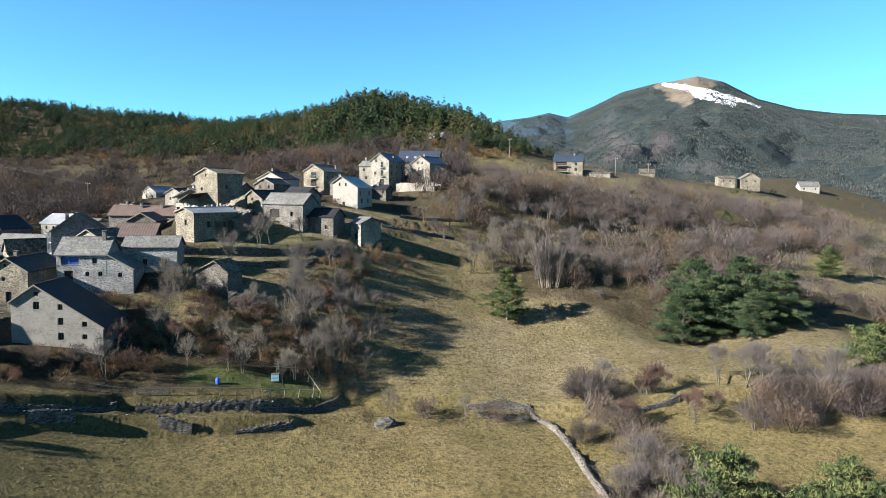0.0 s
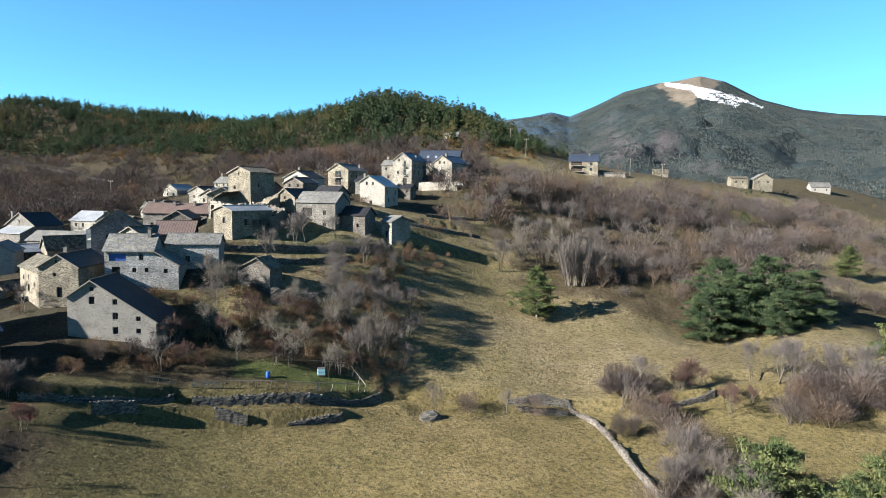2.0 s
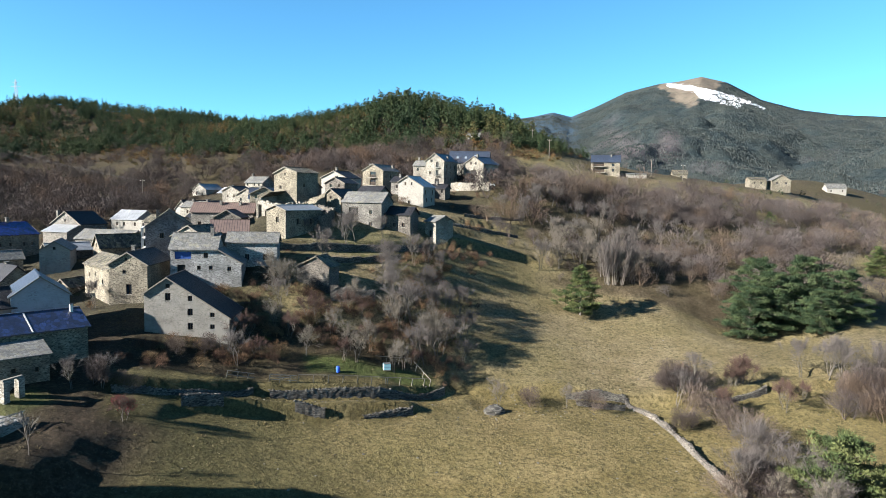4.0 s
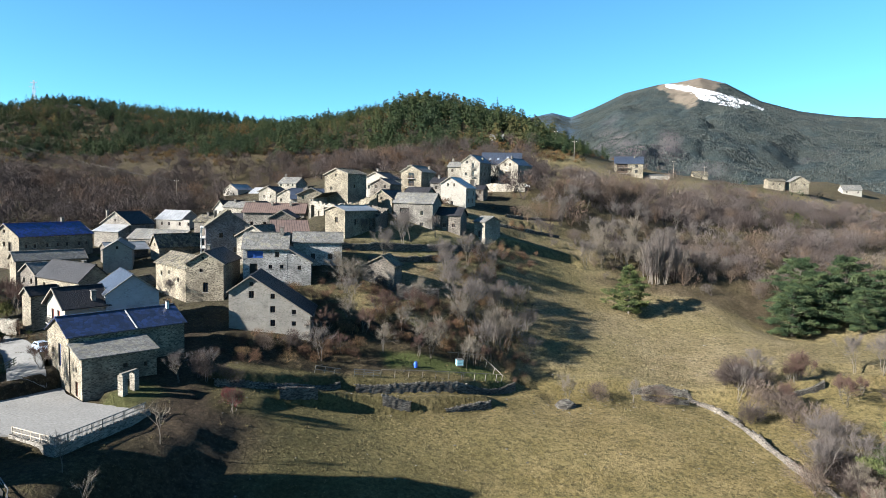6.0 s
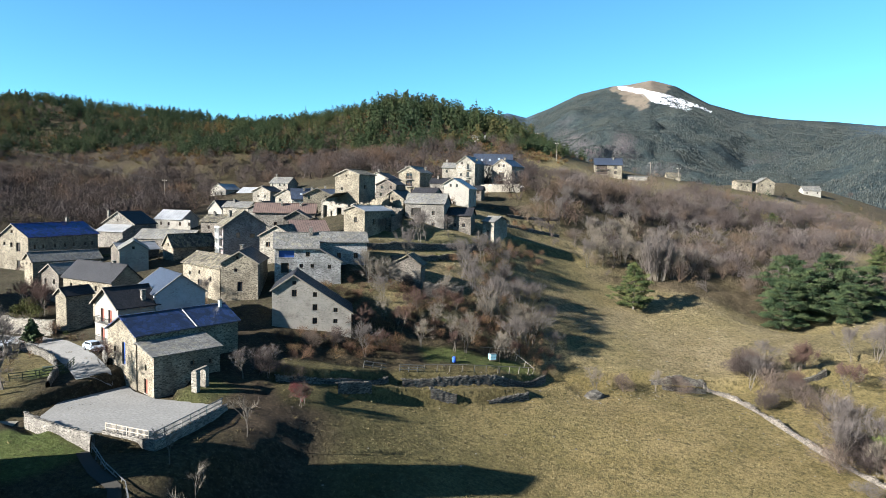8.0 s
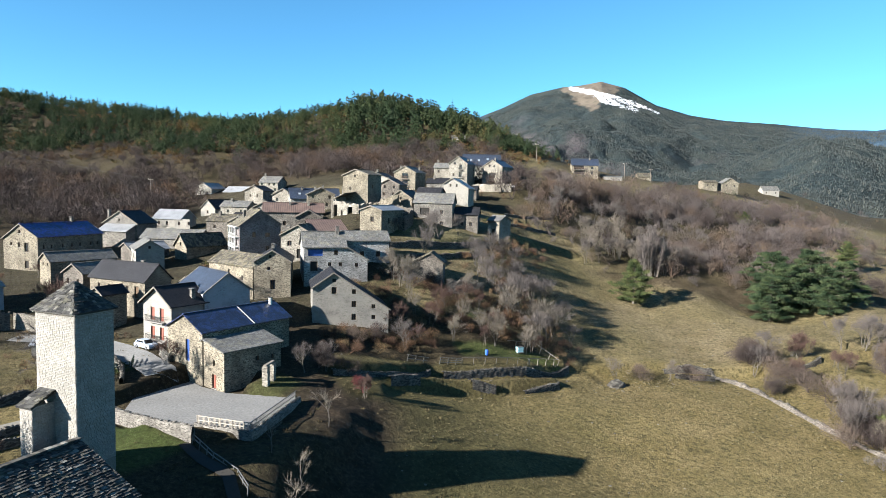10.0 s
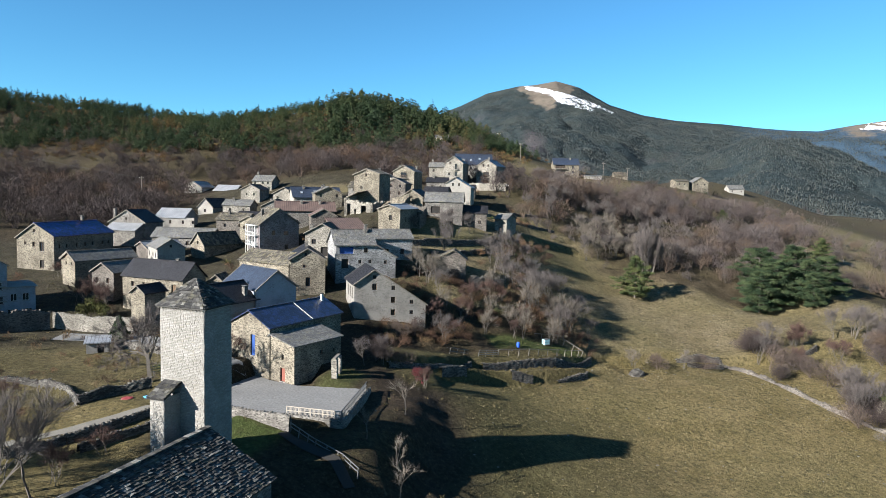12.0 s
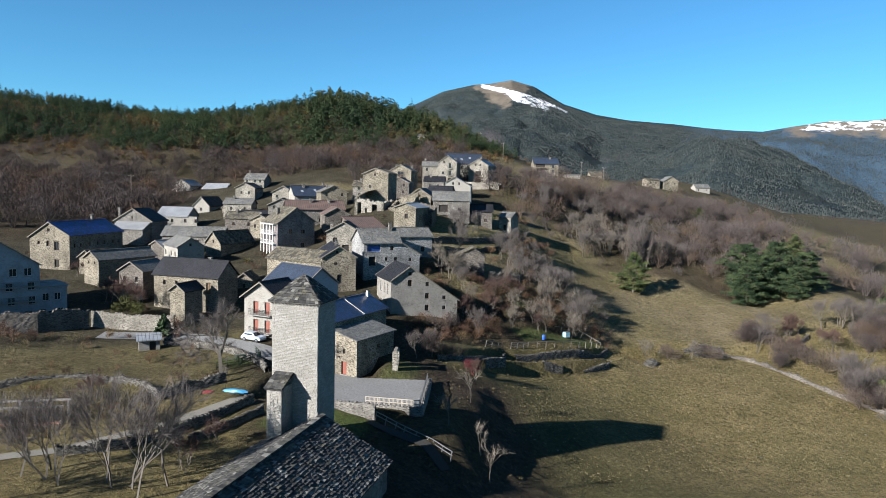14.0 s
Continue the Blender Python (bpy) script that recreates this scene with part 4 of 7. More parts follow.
# small buildings on the far ridge
house(-7.5, 333.0, -12, 6.6, 5.5, 53.5, "S", 56.2, 57.6, 56.2, 0.5, PLASTER_WHITE, SLATE_GREY, "small white hermitage on the bare hilltop", name="hermitage", category="chapel", front=fitted(6.6, 0.4, 2.6, 2, 1))
house(138.0, 340.0, -10, 8.0, 8, 33.0, "S", 37.2, 38.2, 37.4, 0.5, STONE_OCHRE, SLAB_LICHEN, "roofless ochre stone barn on the ridge", name="barn", category="barn", front=fitted(8, 0.4, 4, 2, 1))
house(148.5, 338.0, -10, 9.0, 8, 33.0, "G", 36.8, 39.6, 36.8, 0.5, STONE_OCHRE, SLATE_GREY, "ochre stone farmhouse on the ridge", front=fitted(9, 0.4, 4, 2, 1), chimneys=((7, 3, 0.9),))
house(196.0, 372.0, -10, 10.0, 7, 30.5, "S", 34.0, 36.5, 34.0, 0.5, PLASTER_WHITE, SLATE_GREY, "white cottage with a grey roof on the ridge", front=fitted(10, 0.4, 3, 2, 1))
house(97.0, 335.0, -10, 7.0, 6, 35.5, "S", 39.0, 41.0, 39.0, 0.5, STONE_OCHRE, SLAB_LICHEN, "small ochre stone hut on the ridge", name="hut", category="shed", front=fitted(7, 0.4, 3, 1, 1))


def pole(x, y, h, label):
    ob = thing("utility_pole", pose(x, y, float(terrain(x, y)) - 0.5), label, "pole", "poles")
    bm = bmesh.new()
    bmesh.ops.create_cone(bm, cap_ends=True, segments=8, radius1=0.16, radius2=0.10, depth=h, matrix=pose(0, 0, h / 2))
    part("mast", bm, WOOD_GREY, ob)
    part("crossarm", boxes((-0.9, -0.07, h - 0.7, 0.9, 0.07, h - 0.55)), WOOD_GREY, ob)
    for u in (-0.8, 0.0, 0.8):
        part("insulator", boxes((u - 0.06, -0.06, h - 0.55, u + 0.06, 0.06, h - 0.3)), FRAME_WHITE, ob)


for x, y, h in ((-138.0, 262.0, 11), (79.0, 312.0, 9), (96.0, 318.0, 8), (29.0, 300.0, 9), (24.0, 322.0, 10)):
    pole(x, y, h, "grey wooden utility pole on the slope")
mast = thing("pylon", pose(-327.0, 484.0, 84.0), "steel lattice pylon on the wooded ridge", "pylon")
for sx in (-1, 1):
    for sy in (-1, 1):
        bm = bmesh.new()
        slab(bm, [(sx * 1.6, sy * 1.6, -3), (sx * 1.6 + 0.25, sy * 1.6, -3), (sx * 0.25 + 0.2, sy * 0.25, 19), (sx * 0.25, sy * 0.25, 19)], 0.25)
        part("leg", bm, GALVANISED, mast)
for k in range(7):
    z, h = k * 2.6, 1.6 - 1.35 * k * 2.6 / 19
    part("brace", boxes((-h, -h, z, h, -h + 0.15, z + 0.18), (-h, h - 0.15, z, h, h, z + 0.18), (-h, -h, z, -h + 0.15, h, z + 0.18), (h - 0.15, -h, z, h, h, z + 0.18)), GALVANISED, mast)
for z, w in ((14.0, 3.4), (17.2, 2.4)):
    part("arm", boxes((-w, -0.15, z, w, 0.15, z + 0.25)), GALVANISED, mast)


def skylights(parent, e0, top, run, spots):
    """Flat roof windows on the slope that starts at the front eave."""
    pitch = math.degrees(math.atan2(top - e0, run))
    for u, v in spots:
        m = pose(u, v, e0 + (top - e0) * v / run + 0.17, pitch)
        f = part("skylight", boxes((-0.45, -0.6, 0, 0.45, 0.6, 0.07)), GALVANISED, parent)
        f.matrix_local = m
        part("pane", boxes((-0.37, -0.52, 0.06, 0.37, 0.52, 0.085)), SKY_PANE, f)


_g = Nodes("roof_window_glass", 0.08, 0, 0.6)
SKY_PANE = _g.done((0.20, 0.23, 0.26))
skylights(BIG_ROOF, 7.6, 11.8, 4.5, ((3.0, 1.8), (6.0, 1.8), (9.5, 2.4)))
skylights(BLUE_ROOF, 5.0, 8.3, 5.0, ((3.0, 2.0), (7.5, 2.6), (12.5, 1.8)))


def balcony(base, u0, u1, z, out, name_label, parent, material=IRON):
    """A slab with a barred railing along a front wall, in the house's own measures."""
    s = part("balcony", boxes((u0, -out, z - base - 0.14, u1, 0.02, z - base)), CONCRETE, parent, name_label)
    bars = [(u0 + k * 0.16, -out + 0.02, z - base, u0 + k * 0.16 + 0.03, -out + 0.05, z - base + 0.95) for k in range(int((u1 - u0) / 0.16))]
    part("railing", boxes((u0, -out, z - base + 0.92, u1, -out + 0.06, z - base + 0.98), (u0, -out, z - base + 0.92, u0 + 0.05, 0, z - base + 0.98), (u1 - 0.05, -out, z - base + 0.92, u1, 0, z - base + 0.98), *bars), material, s)


for z in (1.7, 4.5, 7.3):
    balcony(-1.0, 0.3, 12.3, z, 0.9, "long concrete balcony with thin grey bars", SHADED_HOUSE, GALVANISED)
for z in (5.5, 2.4):
    balcony(-1.5, 1.5, 6.0, z, 0.8, "narrow concrete balcony with iron bars", WHITE_HOUSE)
for z in (31.9, 29.4):
    balcony(26.5, 2.6, 5.3, z, 0.8, "wooden balcony", BALCONY_HOUSE, WOOD)
for z in (35.9, 33.1):
    balcony(29.5, 3.6, 5.3, z, 0.8, "small iron balcony", TALL_HOUSE)
for z in (40.9, 38.2):
    balcony(37.5, 0.8, 6.4, z, 1.3, "long wooden balcony", CHALET, WOOD)

# ---- church ----
church = thing("church", pose(-91.0, 50.7, -1.0, 0, 0, -31), "Romanesque stone church with a square bell tower", "church")
TW, TD, TH = 5.3, 4.3, 16.1
rnd = random.Random(3)
n = Nodes("tower_stone", 0.9)
tone = n.ramp(n.math("FRACT", n.math("ADD", n.rand(), n.island()), 0.0), [(0.0, (0.176, 0.167, 0.149)), (0.4, (0.208, 0.198, 0.178)), (0.8, (0.242, 0.231, 0.210)), (1.0, (0.194, 0.179, 0.150))])
tone = n.mix(n.ramp(n.noise(n.pos, 0.5, 5), [(0.4, 0.0), (0.7, 0.45)]), tone, (0.10, 0.092, 0.078))
STONE_BLOCK = n.done(tone, n.noise(n.obj, 7, 4), 0.04)
MORTAR = plain("lime_mortar", (0.165, 0.154, 0.134), 0.95, 0, 0.3, 2)
bm = bmesh.new()
for o, u, nn, wd in (((0, 0), (1, 0), (0, -1), TW), ((TW, 0), (0, 1), (1, 0), TD), ((TW, TD), (-1, 0), (0, 1), TW), ((0, TD), (0, -1), (-1, 0), TD)):
    wall_face(bm, o, u, nn, wd, -4, TH, [])
tower = part("tower", bm, MORTAR, church)


def block(bm, c, u, nn, w, h, proud):
    """One facing stone, its front face a little smaller than its bed."""
    v = []
    for out, k in ((0.0, 1.0), (proud, 0.95)):
        for a, b in ((-w / 2, -h / 2), (w / 2, -h / 2), (w / 2, h / 2), (-w / 2, h / 2)):
            v.append(bm.verts.new((c[0] + u[0] * a * k + nn[0] * out, c[1] + u[1] * a * k + nn[1] * out, c[2] + b * k)))
    for f in ((4, 5, 6, 7), (0, 1, 5, 4), (1, 2, 6, 5), (2, 3, 7, 6), (3, 0, 4, 7)):
        bm.faces.new([v[i] for i in f])


def coursed(o, u, nn, width, z0, z1, near, parent):
    """Lays uneven courses on one face; stones above near are parts, the rest one mesh."""
    rest = bmesh.new()
    z, count = z0, 0
    while z < z1 - 0.1:
        h = rnd.uniform(0.11, 0.18)
        a = 0.0
        while a < width - 0.05:
            w = min(rnd.uniform(0.2, 0.55), width - a)
            c = (o[0] + u[0] * (a + w / 2), o[1] + u[1] * (a + w / 2), z + h / 2)
            if near and z > near and count < 150:
                bm = bmesh.new()
                block(bm, c, u, nn, w - 0.025, min(h, z1 - z) - 0.02, rnd.uniform(0.015, 0.035))
                part("stone", bm, STONE_BLOCK, parent)
                count += 1
            else:
                block(rest, c, u, nn, w - 0.025, min(h, z1 - z) - 0.025, rnd.uniform(0.02, 0.05))
            a += w
        z += h
    tagged(part("stonework", rest, STONE_BLOCK, parent), kind="stuff")


coursed((0, 0), (1, 0), (0, -1), TW, 1.0, TH - 0.3, 11.5, tower)
coursed((TW, 0), (0, 1), (1, 0), TD, 1.0, TH - 0.3, 12.5, tower)
# small eave corbels and the pyramid roof of stone slabs
bm = bmesh.new()
for i in range(15):
    box(bm, -0.1 + i * 0.4, -0.26, TH - 0.3, 0.05 + i * 0.4, 0, TH - 0.08)
part("corbels", bm, STONE_PALE, tower)
n = Nodes("stone_slab", 0.85, spec=0.25)
tone = n.ramp(n.math("FRACT", n.math("ADD", n.rand(), n.island()), 0.0), [(0.0, (0.014, 0.014, 0.014)), (0.5, (0.032, 0.031, 0.030)), (0.85, (0.062, 0.060, 0.055)), (1.0, (0.15, 0.145, 0.132))])
tone = n.mix(n.ramp(n.noise(n.pos, 1.1, 6, 0.7), [(0.52, 0.0), (0.66, 0.7)]), tone, (0.085, 0.078, 0.052))
SLABSTONE = n.done(tone, n.noise(n.obj, 5, 4), 0.04)


def slabbed(parent, a, b, c, d, course, width, parts_of, lift=0.10):
    """Covers the slope a-b (eave) to d-c (top) with overlapping stone slabs, rows from the eave up."""
    a, b, c, d = (Vector(q) for q in (a, b, c, d))
    nrm = (b - a).cross(d - a).normalized()
    if nrm.z < 0:
        nrm.negate()
    rows = max(1, int(((d + c) / 2 - (a + b) / 2).length / course))
    rest, made = bmesh.new(), 0
    for r in range(rows):
        l0, r0 = a.lerp(d, r / rows), b.lerp(c, r / rows)
        l1, r1 = a.lerp(d, min(1, (r + 1.35) / rows)), b.lerp(c, min(1, (r + 1.35) / rows))
        s, length = 0.0, max(0.3, (r0 - l0).length)
        while s < length - 0.05:
            w = rnd.uniform(0.7, 1.35) * width
            f, g = s / length, min(1, (s + w) / length)
            sag = rnd.uniform(-0.07, 0.05) / length
            up = nrm * (lift + rnd.uniform(-0.02, 0.07))
            q = [l0.lerp(r0, f) + up, l0.lerp(r0, g) + up + nrm * rnd.uniform(-0.05, 0.05), l1.lerp(r1, g) + nrm * 0.02, l1.lerp(r1, f) + nrm * 0.02]
            q[0] += (l0 - l1).normalized() * rnd.uniform(0, 0.1)
            q[1] += (l0 - l1).normalized() * rnd.uniform(0, 0.1)
            solo = made < parts_of and r > rows * 0.35
            bm = bmesh.new() if solo else rest
            top = [bm.verts.new(v) for v in q]
            low = [bm.verts.new(v - nrm * 0.06) for v in q]
            bm.faces.new(top)
            for i in range(4):
                j = (i + 1) % 4
                bm.faces.new((top[i], low[i], low[j], top[j]))
            if solo:
                part("slab", bm, SLABSTONE, parent)
                made += 1
            s += w
    tagged(part("slab_cover", rest, SLABSTONE, parent), kind="stuff")


bm = bmesh.new()
o = 0.3
rim = [(-o, -o), (TW + o, -o), (TW + o, TD + o), (-o, TD + o)]
apex = (TW / 2, TD / 2, TH + 2.6)
for i in range(4):
    slab(bm, [(*rim[i], TH - 0.05), (*rim[(i + 1) % 4], TH - 0.05), apex], 0.12)
troof = part("tower_roof", bm, SLABSTONE, church)
for i in range(4):
    p, q = rim[i], rim[(i + 1) % 4]
    slabbed(troof, (*p, TH - 0.05), (*q, TH - 0.05), (apex[0] + (q[0] - p[0]) * 0.03, apex[1] + (q[1] - p[1]) * 0.03, apex[2]), (apex[0] - (q[0] - p[0]) * 0.03, apex[1] - (q[1] - p[1]) * 0.03, apex[2]), 0.32, 0.34, 40 if i < 2 else 0)
# stair pier at the tower's corner
bm = bmesh.new()
wall_face(bm, (0.7, -2.3), (1, 0), (0, -1), 1.7, -4, 7.4, [])
wall_face(bm, (2.4, -2.3), (0, 1), (1, 0), 2.3, -4, 7.4, [])
wall_face(bm, (0.7, 0.6), (0, -1), (-1, 0), 2.9, -4, 7.4, [])
pier = part("stair_pier", bm, MORTAR, church)
coursed((0.7, -2.3), (1, 0), (0, -1), 1.7, 0.5, 7.4, 0, pier)
coursed((2.4, -2.3), (0, 1), (1, 0), 2.3, 0.5, 7.4, 0, pier)
bm = bmesh.new()
slab(bm, [(0.5, -2.55, 7.35), (2.6, -2.55, 7.35), (2.6, 0, 8.5), (0.5, 0, 8.5)], 0.15)
proof = part("pier_roof", bm, SLABSTONE, church)
slabbed(proof, (0.5, -2.55, 7.35), (2.6, -2.55, 7.35), (2.6, 0, 8.5), (0.5, 0, 8.5), 0.4, 0.45, 0)
# nave: walls and a wide slab roof
N0, N1, RX, RZ, EXL, EXR, EZ = -21.0, -0.6, 6.35, 4.5, -1.2, 14.0, 0.6
bm = bmesh.new()
for q in (((EXR - 0.6, N0), (EXR - 0.6, N1)), ((EXR - 0.6, N1), (EXL + 0.6, N1)), ((EXL + 0.6, N1), (EXL + 0.6, N0)), ((EXL + 0.6, N0), (EXR - 0.6, N0))):
    d = Vector((q[1][0] - q[0][0], q[1][1] - q[0][1]))
    u = d.normalized()
    wall_face(bm, q[0], (u.x, u.y), (u.y, -u.x), d.length, -5, RZ, [])
for nrm in (Vector((RZ - EZ, 0, EXR - RX)), Vector((-(RZ - EZ), 0, RX - EXL))):
    bmesh.ops.bisect_plane(bm, geom=bm.faces[:] + bm.edges[:] + bm.verts[:], plane_co=(RX, 0, RZ - 0.1), plane_no=nrm.normalized(), clear_outer=True)
part("nave", bm, STONE_GREY, church)
bm = bmesh.new()
slab(bm, [(RX, N0, RZ), (EXR, N0, EZ), (EXR, N1, EZ), (RX, N1, RZ)], 0.15)
slab(bm, [(EXL, N0, EZ), (RX, N0, RZ), (RX, N1, RZ), (EXL, N1, EZ)], 0.15)
nroof = part("nave_roof", bm, SLABSTONE, church)
slabbed(nroof, (EXR, N0, EZ), (EXR, N1, EZ), (RX, N1, RZ), (RX, N0, RZ), 0.32, 0.38, 300)
slabbed(nroof, (EXL, N1, EZ), (EXL, N0, EZ), (RX, N0, RZ), (RX, N1, RZ), 0.32, 0.38, 0)
k = N0
while k < N1:
    w = rnd.uniform(0.4, 0.7)
    part("ridge_stone", boxes((RX - 0.28, k, RZ + 0.05, RX + 0.28, k + w - 0.03, RZ + 0.17 + rnd.uniform(0, 0.05))), SLABSTONE, nroof)
    k += w
FOOTPRINTS.append((-91, 50.7, -31, 6, 5))
FOOTPRINTS.append((-102, 33.0, -31, 16, 22))

# ---- the square ----


def sheet(name, outline, z, t, material, label, category, kind=""):
    bm = bmesh.new()
    slab(bm, [(x, y, z if not callable(z) else float(z(x, y))) for x, y in outline], t)
    me = bpy.data.meshes.new(name)
    bm.normal_update()
    bm.to_mesh(me)
    bm.free()
    me.materials.append(material)
    return tagged(new(name, me), label, category, kind=kind)


def ribbon(name, line, width, z_over, material, label, category):
    """A lane laid on the ground along a line of points."""
    pts = smooth_line(line, 1.2)
    X, Y = [], []
    for i, (x, y) in enumerate(pts):
        x2, y2 = pts[min(i + 1, len(pts) - 1)]
        x1, y1 = pts[max(i - 1, 0)]
        d = Vector((x2 - x1, y2 - y1)).normalized()
        row = [(x - d.y * o, y + d.x * o) for o in np.linspace(-width / 2, width / 2, 7)]
        X.append([r[0] for r in row])
        Y.append([r[1] for r in row])
    X, Y = np.array(X), np.array(Y)
    me = grid_mesh(name, X, Y, terrain(X, Y) + z_over)
    me.materials.append(material)
    return tagged(new(name, me), label, category, kind="structure")


def smooth_line(line, gap):
    """Points at even steps along a polyline."""
    out = []
    for (x0, y0), (x1, y1) in zip(line, line[1:]):
        k = max(1, int(math.hypot(x1 - x0, y1 - y0) / gap))
        out += [(x0 + (x1 - x0) * i / k, y0 + (y1 - y0) * i / k) for i in range(k)]
    return out + [line[-1]]


def dry_wall(line, height, thick, label, material=None, ragged=0.25, name="stone_wall", z_of=None, foot=1.2, category="wall"):
    """A dry-stone wall along a line, with uneven crest and faces and loose cap stones."""
    pts, levels = smooth_line(line, 0.5), max(2, round(height / 0.4))
    X, Y, Z = [], [], []
    for i, (x, y) in enumerate(pts):
        x2, y2 = pts[min(i + 1, len(pts) - 1)]
        x1, y1 = pts[max(i - 1, 0)]
        d = Vector((x2 - x1, y2 - y1)).normalized()
        z = float(terrain(x, y)) if z_of is None else z_of
        h = height * (1 + ragged * float(fbm(x * 1.0, y, 2.3, 3, 1.0))) + 0.06 * rnd.uniform(-1, 1)
        side = [(thick / 2 + 0.12, -foot)] + [(thick / 2 + 0.05 * (1 - k / levels), h * k / levels) for k in range(levels)]
        row = [(-a, b) for a, b in side] + [(-thick / 2 + 0.05, h), (0, h + 0.05), (thick / 2 - 0.05, h)] + side[::-1]
        j = [rnd.uniform(-0.04, 0.04) for _ in row]
        X.append([x - d.y * (r[0] + q) for r, q in zip(row, j)])
        Y.append([y + d.x * (r[0] + q) for r, q in zip(row, j)])
        Z.append([z + r[1] for r in row])
    me = grid_mesh(name, np.array(X), np.array(Y), np.array(Z))
    for p in me.polygons:
        p.use_smooth = False
    me.materials.append(material or STONE_DRY)
    ob = tagged(new(name, me), label, category)
    bm = bmesh.new()
    for i in range(0, len(pts), 1):
        x, y = X[i][levels + 2], Y[i][levels + 2]
        s = rnd.uniform(0.12, 0.26)
        m = pose(x, y, Z[i][levels + 2] + 0.03, rnd.uniform(-15, 15), rnd.uniform(-15, 15), rnd.uniform(0, 360)) @ Matrix.Diagonal((s * 1.5, s, s * 0.6, 1))
        bmesh.ops.create_icosphere(bm, subdivisions=1, radius=1.0, matrix=m)
    tagged(part("cap_stones", bm, material or STONE_DRY, ob), kind="stuff")
    return ob


sheet("square", [(-88.5, 66.0), (-84.5, 62.9), (-79.0, 63.3), (-72.3, 60.0), (-67.9, 72.4), (-70.5, 73.6), (-77.6, 75.6), (-81.6, 79.0), (-85.5, 84.5), (-90.0, 82.5)], -0.93, 0.8, ASPHALT, "pale worn asphalt village square", "square", "structure")
dry_wall([(-79.0, 63.1), (-72.1, 59.75), (-67.6, 72.5)], 0.1, 0.4, "concrete retaining wall under the square's railing", STONE_GREY, 0.05, "retaining_wall", -0.95, 4.5)
dry_wall([(-88.8, 65.6), (-84.5, 62.3), (-80.5, 59.9), (-78.3, 58.6)], 1.3, 0.5, "pale mortared stone wall beside the square", STONE_GREY, 0.08, "garden_wall", -0.9, 3.5)
ribbon("lane", [(-86.8, 79.0), (-90.8, 85.0), (-96.8, 93.5), (-103.5, 102.0), (-109.0, 106.0), (-119.0, 108.0)], 4.6, 0.10, ASPHALT, "narrow paved lane climbing from the square", "lane")
ribbon("track", [(-90.5, 66.5), (-94.2, 66.0), (-102.2, 59.5), (-112.4, 53.3), (-125.0, 51.0), (-145.0, 50.0)], 1.8, 0.08, plain("gravel_track", (0.16, 0.147, 0.122), 0.95, 0, 0.35, 2.0), "grey gravel track past the church", "track")
dry_wall([(-87.0, 84.0), (-89.5, 88.5)], 1.1, 0.45, "low stone wall along the lane", STONE_GREY)
dry_wall([(-91.0, 75.0), (-92.5, 80.5), (-96.0, 87.0), (-101.0, 93.5), (-107.5, 99.5)], 1.0, 0.45, "low mossy stone wall along the lane", STONE_DRY)


def railing(line, z, height, label, material, rails=2, picket=0.0, post=1.6, name="railing"):
    """Posts, rails and, where given, pickets along a line."""
    ob = thing(name, Matrix(), label, "railing")
    for (x0, y0), (x1, y1) in zip(line, line[1:]):
        length = math.hypot(x1 - x0, y1 - y0)
        a = math.degrees(math.atan2(y1 - y0, x1 - x0))
        z0, z1 = (z, z) if not callable(z) else (float(z(x0, y0)), float(z(x1, y1)))
        tilt = -math.degrees(math.atan2(z1 - z0, length))
        m = pose(x0, y0, z0, 0, tilt, a)
        for i in range(int(length / post) + 1):
            u = min(i * post, length)
            p = part("post", boxes((u - 0.05, -0.05, -0.4, u + 0.05, 0.05, height)), material, ob)
            p.matrix_local = m
        for k in range(rails):
            h = height * (k + 1) / rails - 0.05
            p = part("rail", boxes((0, -0.035, h - 0.05, length, 0.035, h + 0.05)), material, ob)
            p.matrix_local = m
        if picket:
            bm = bmesh.new()
            for i in range(int(length / picket)):
                box(bm, i * picket, -0.02, 0.08, i * picket + 0.05, 0.02, height - 0.06)
            p = tagged(part("pickets", bm, material, ob), kind="stuff")
            p.matrix_local = m
    return ob


railing([(-78.8, 63.2), (-72.3, 60.1)], -0.9, 1.05, "weathered wooden picket railing at the square's edge", plain("pale_wood", (0.28, 0.25, 0.21), 0.8), 2, 0.17)
railing([(-72.3, 60.1), (-68.0, 72.6)], -0.9, 1.05, "grey picket railing above the retaining wall", GALVANISED, 2, 0.17)
railing([(-78.3, 58.4), (-75.5, 55.0), (-72.5, 52.5), (-71.0, 49.5)], lambda x, y: -1.2 - (x + 78.3) * 0.32, 0.9, "tubular steel handrail beside the steps", GALVANISED, 2)
# path concrete darkened in colour for the shadow it lies in
ribbon("steps_path", [(-79.2, 58.2), (-76.4, 54.6), (-73.4, 52.0), (-72.0, 48.5)], 1.3, 0.12, plain("shade_dark_concrete", (0.028, 0.026, 0.023), 0.95, 0, 0.4, 2.0), "concrete stepped path below the square", "path")

# old stone gate by the barn
gate = thing("stone_gate", pose(-72.3, 75.6, float(terrain(-72.1, 76.5)) - 0.1, 0, 0, 73), "old free-standing stone gateway with two pillars", "gate")
for u in (0.0, 2.1):
    bm = bmesh.new()
    for k in range(10):
        j = rnd.uniform(-0.05, 0.05)
        box(bm, u - 0.42 + j, -0.4 + j, k * 0.33 - 0.6, u + 0.42 + j, 0.4 + j, k * 0.33 - 0.28)
    part("pillar", bm, STONE_PALE, gate)
part("lintel", boxes((-0.35, -0.22, 2.70, 2.5, 0.22, 2.92)), WOOD_GREY, gate)

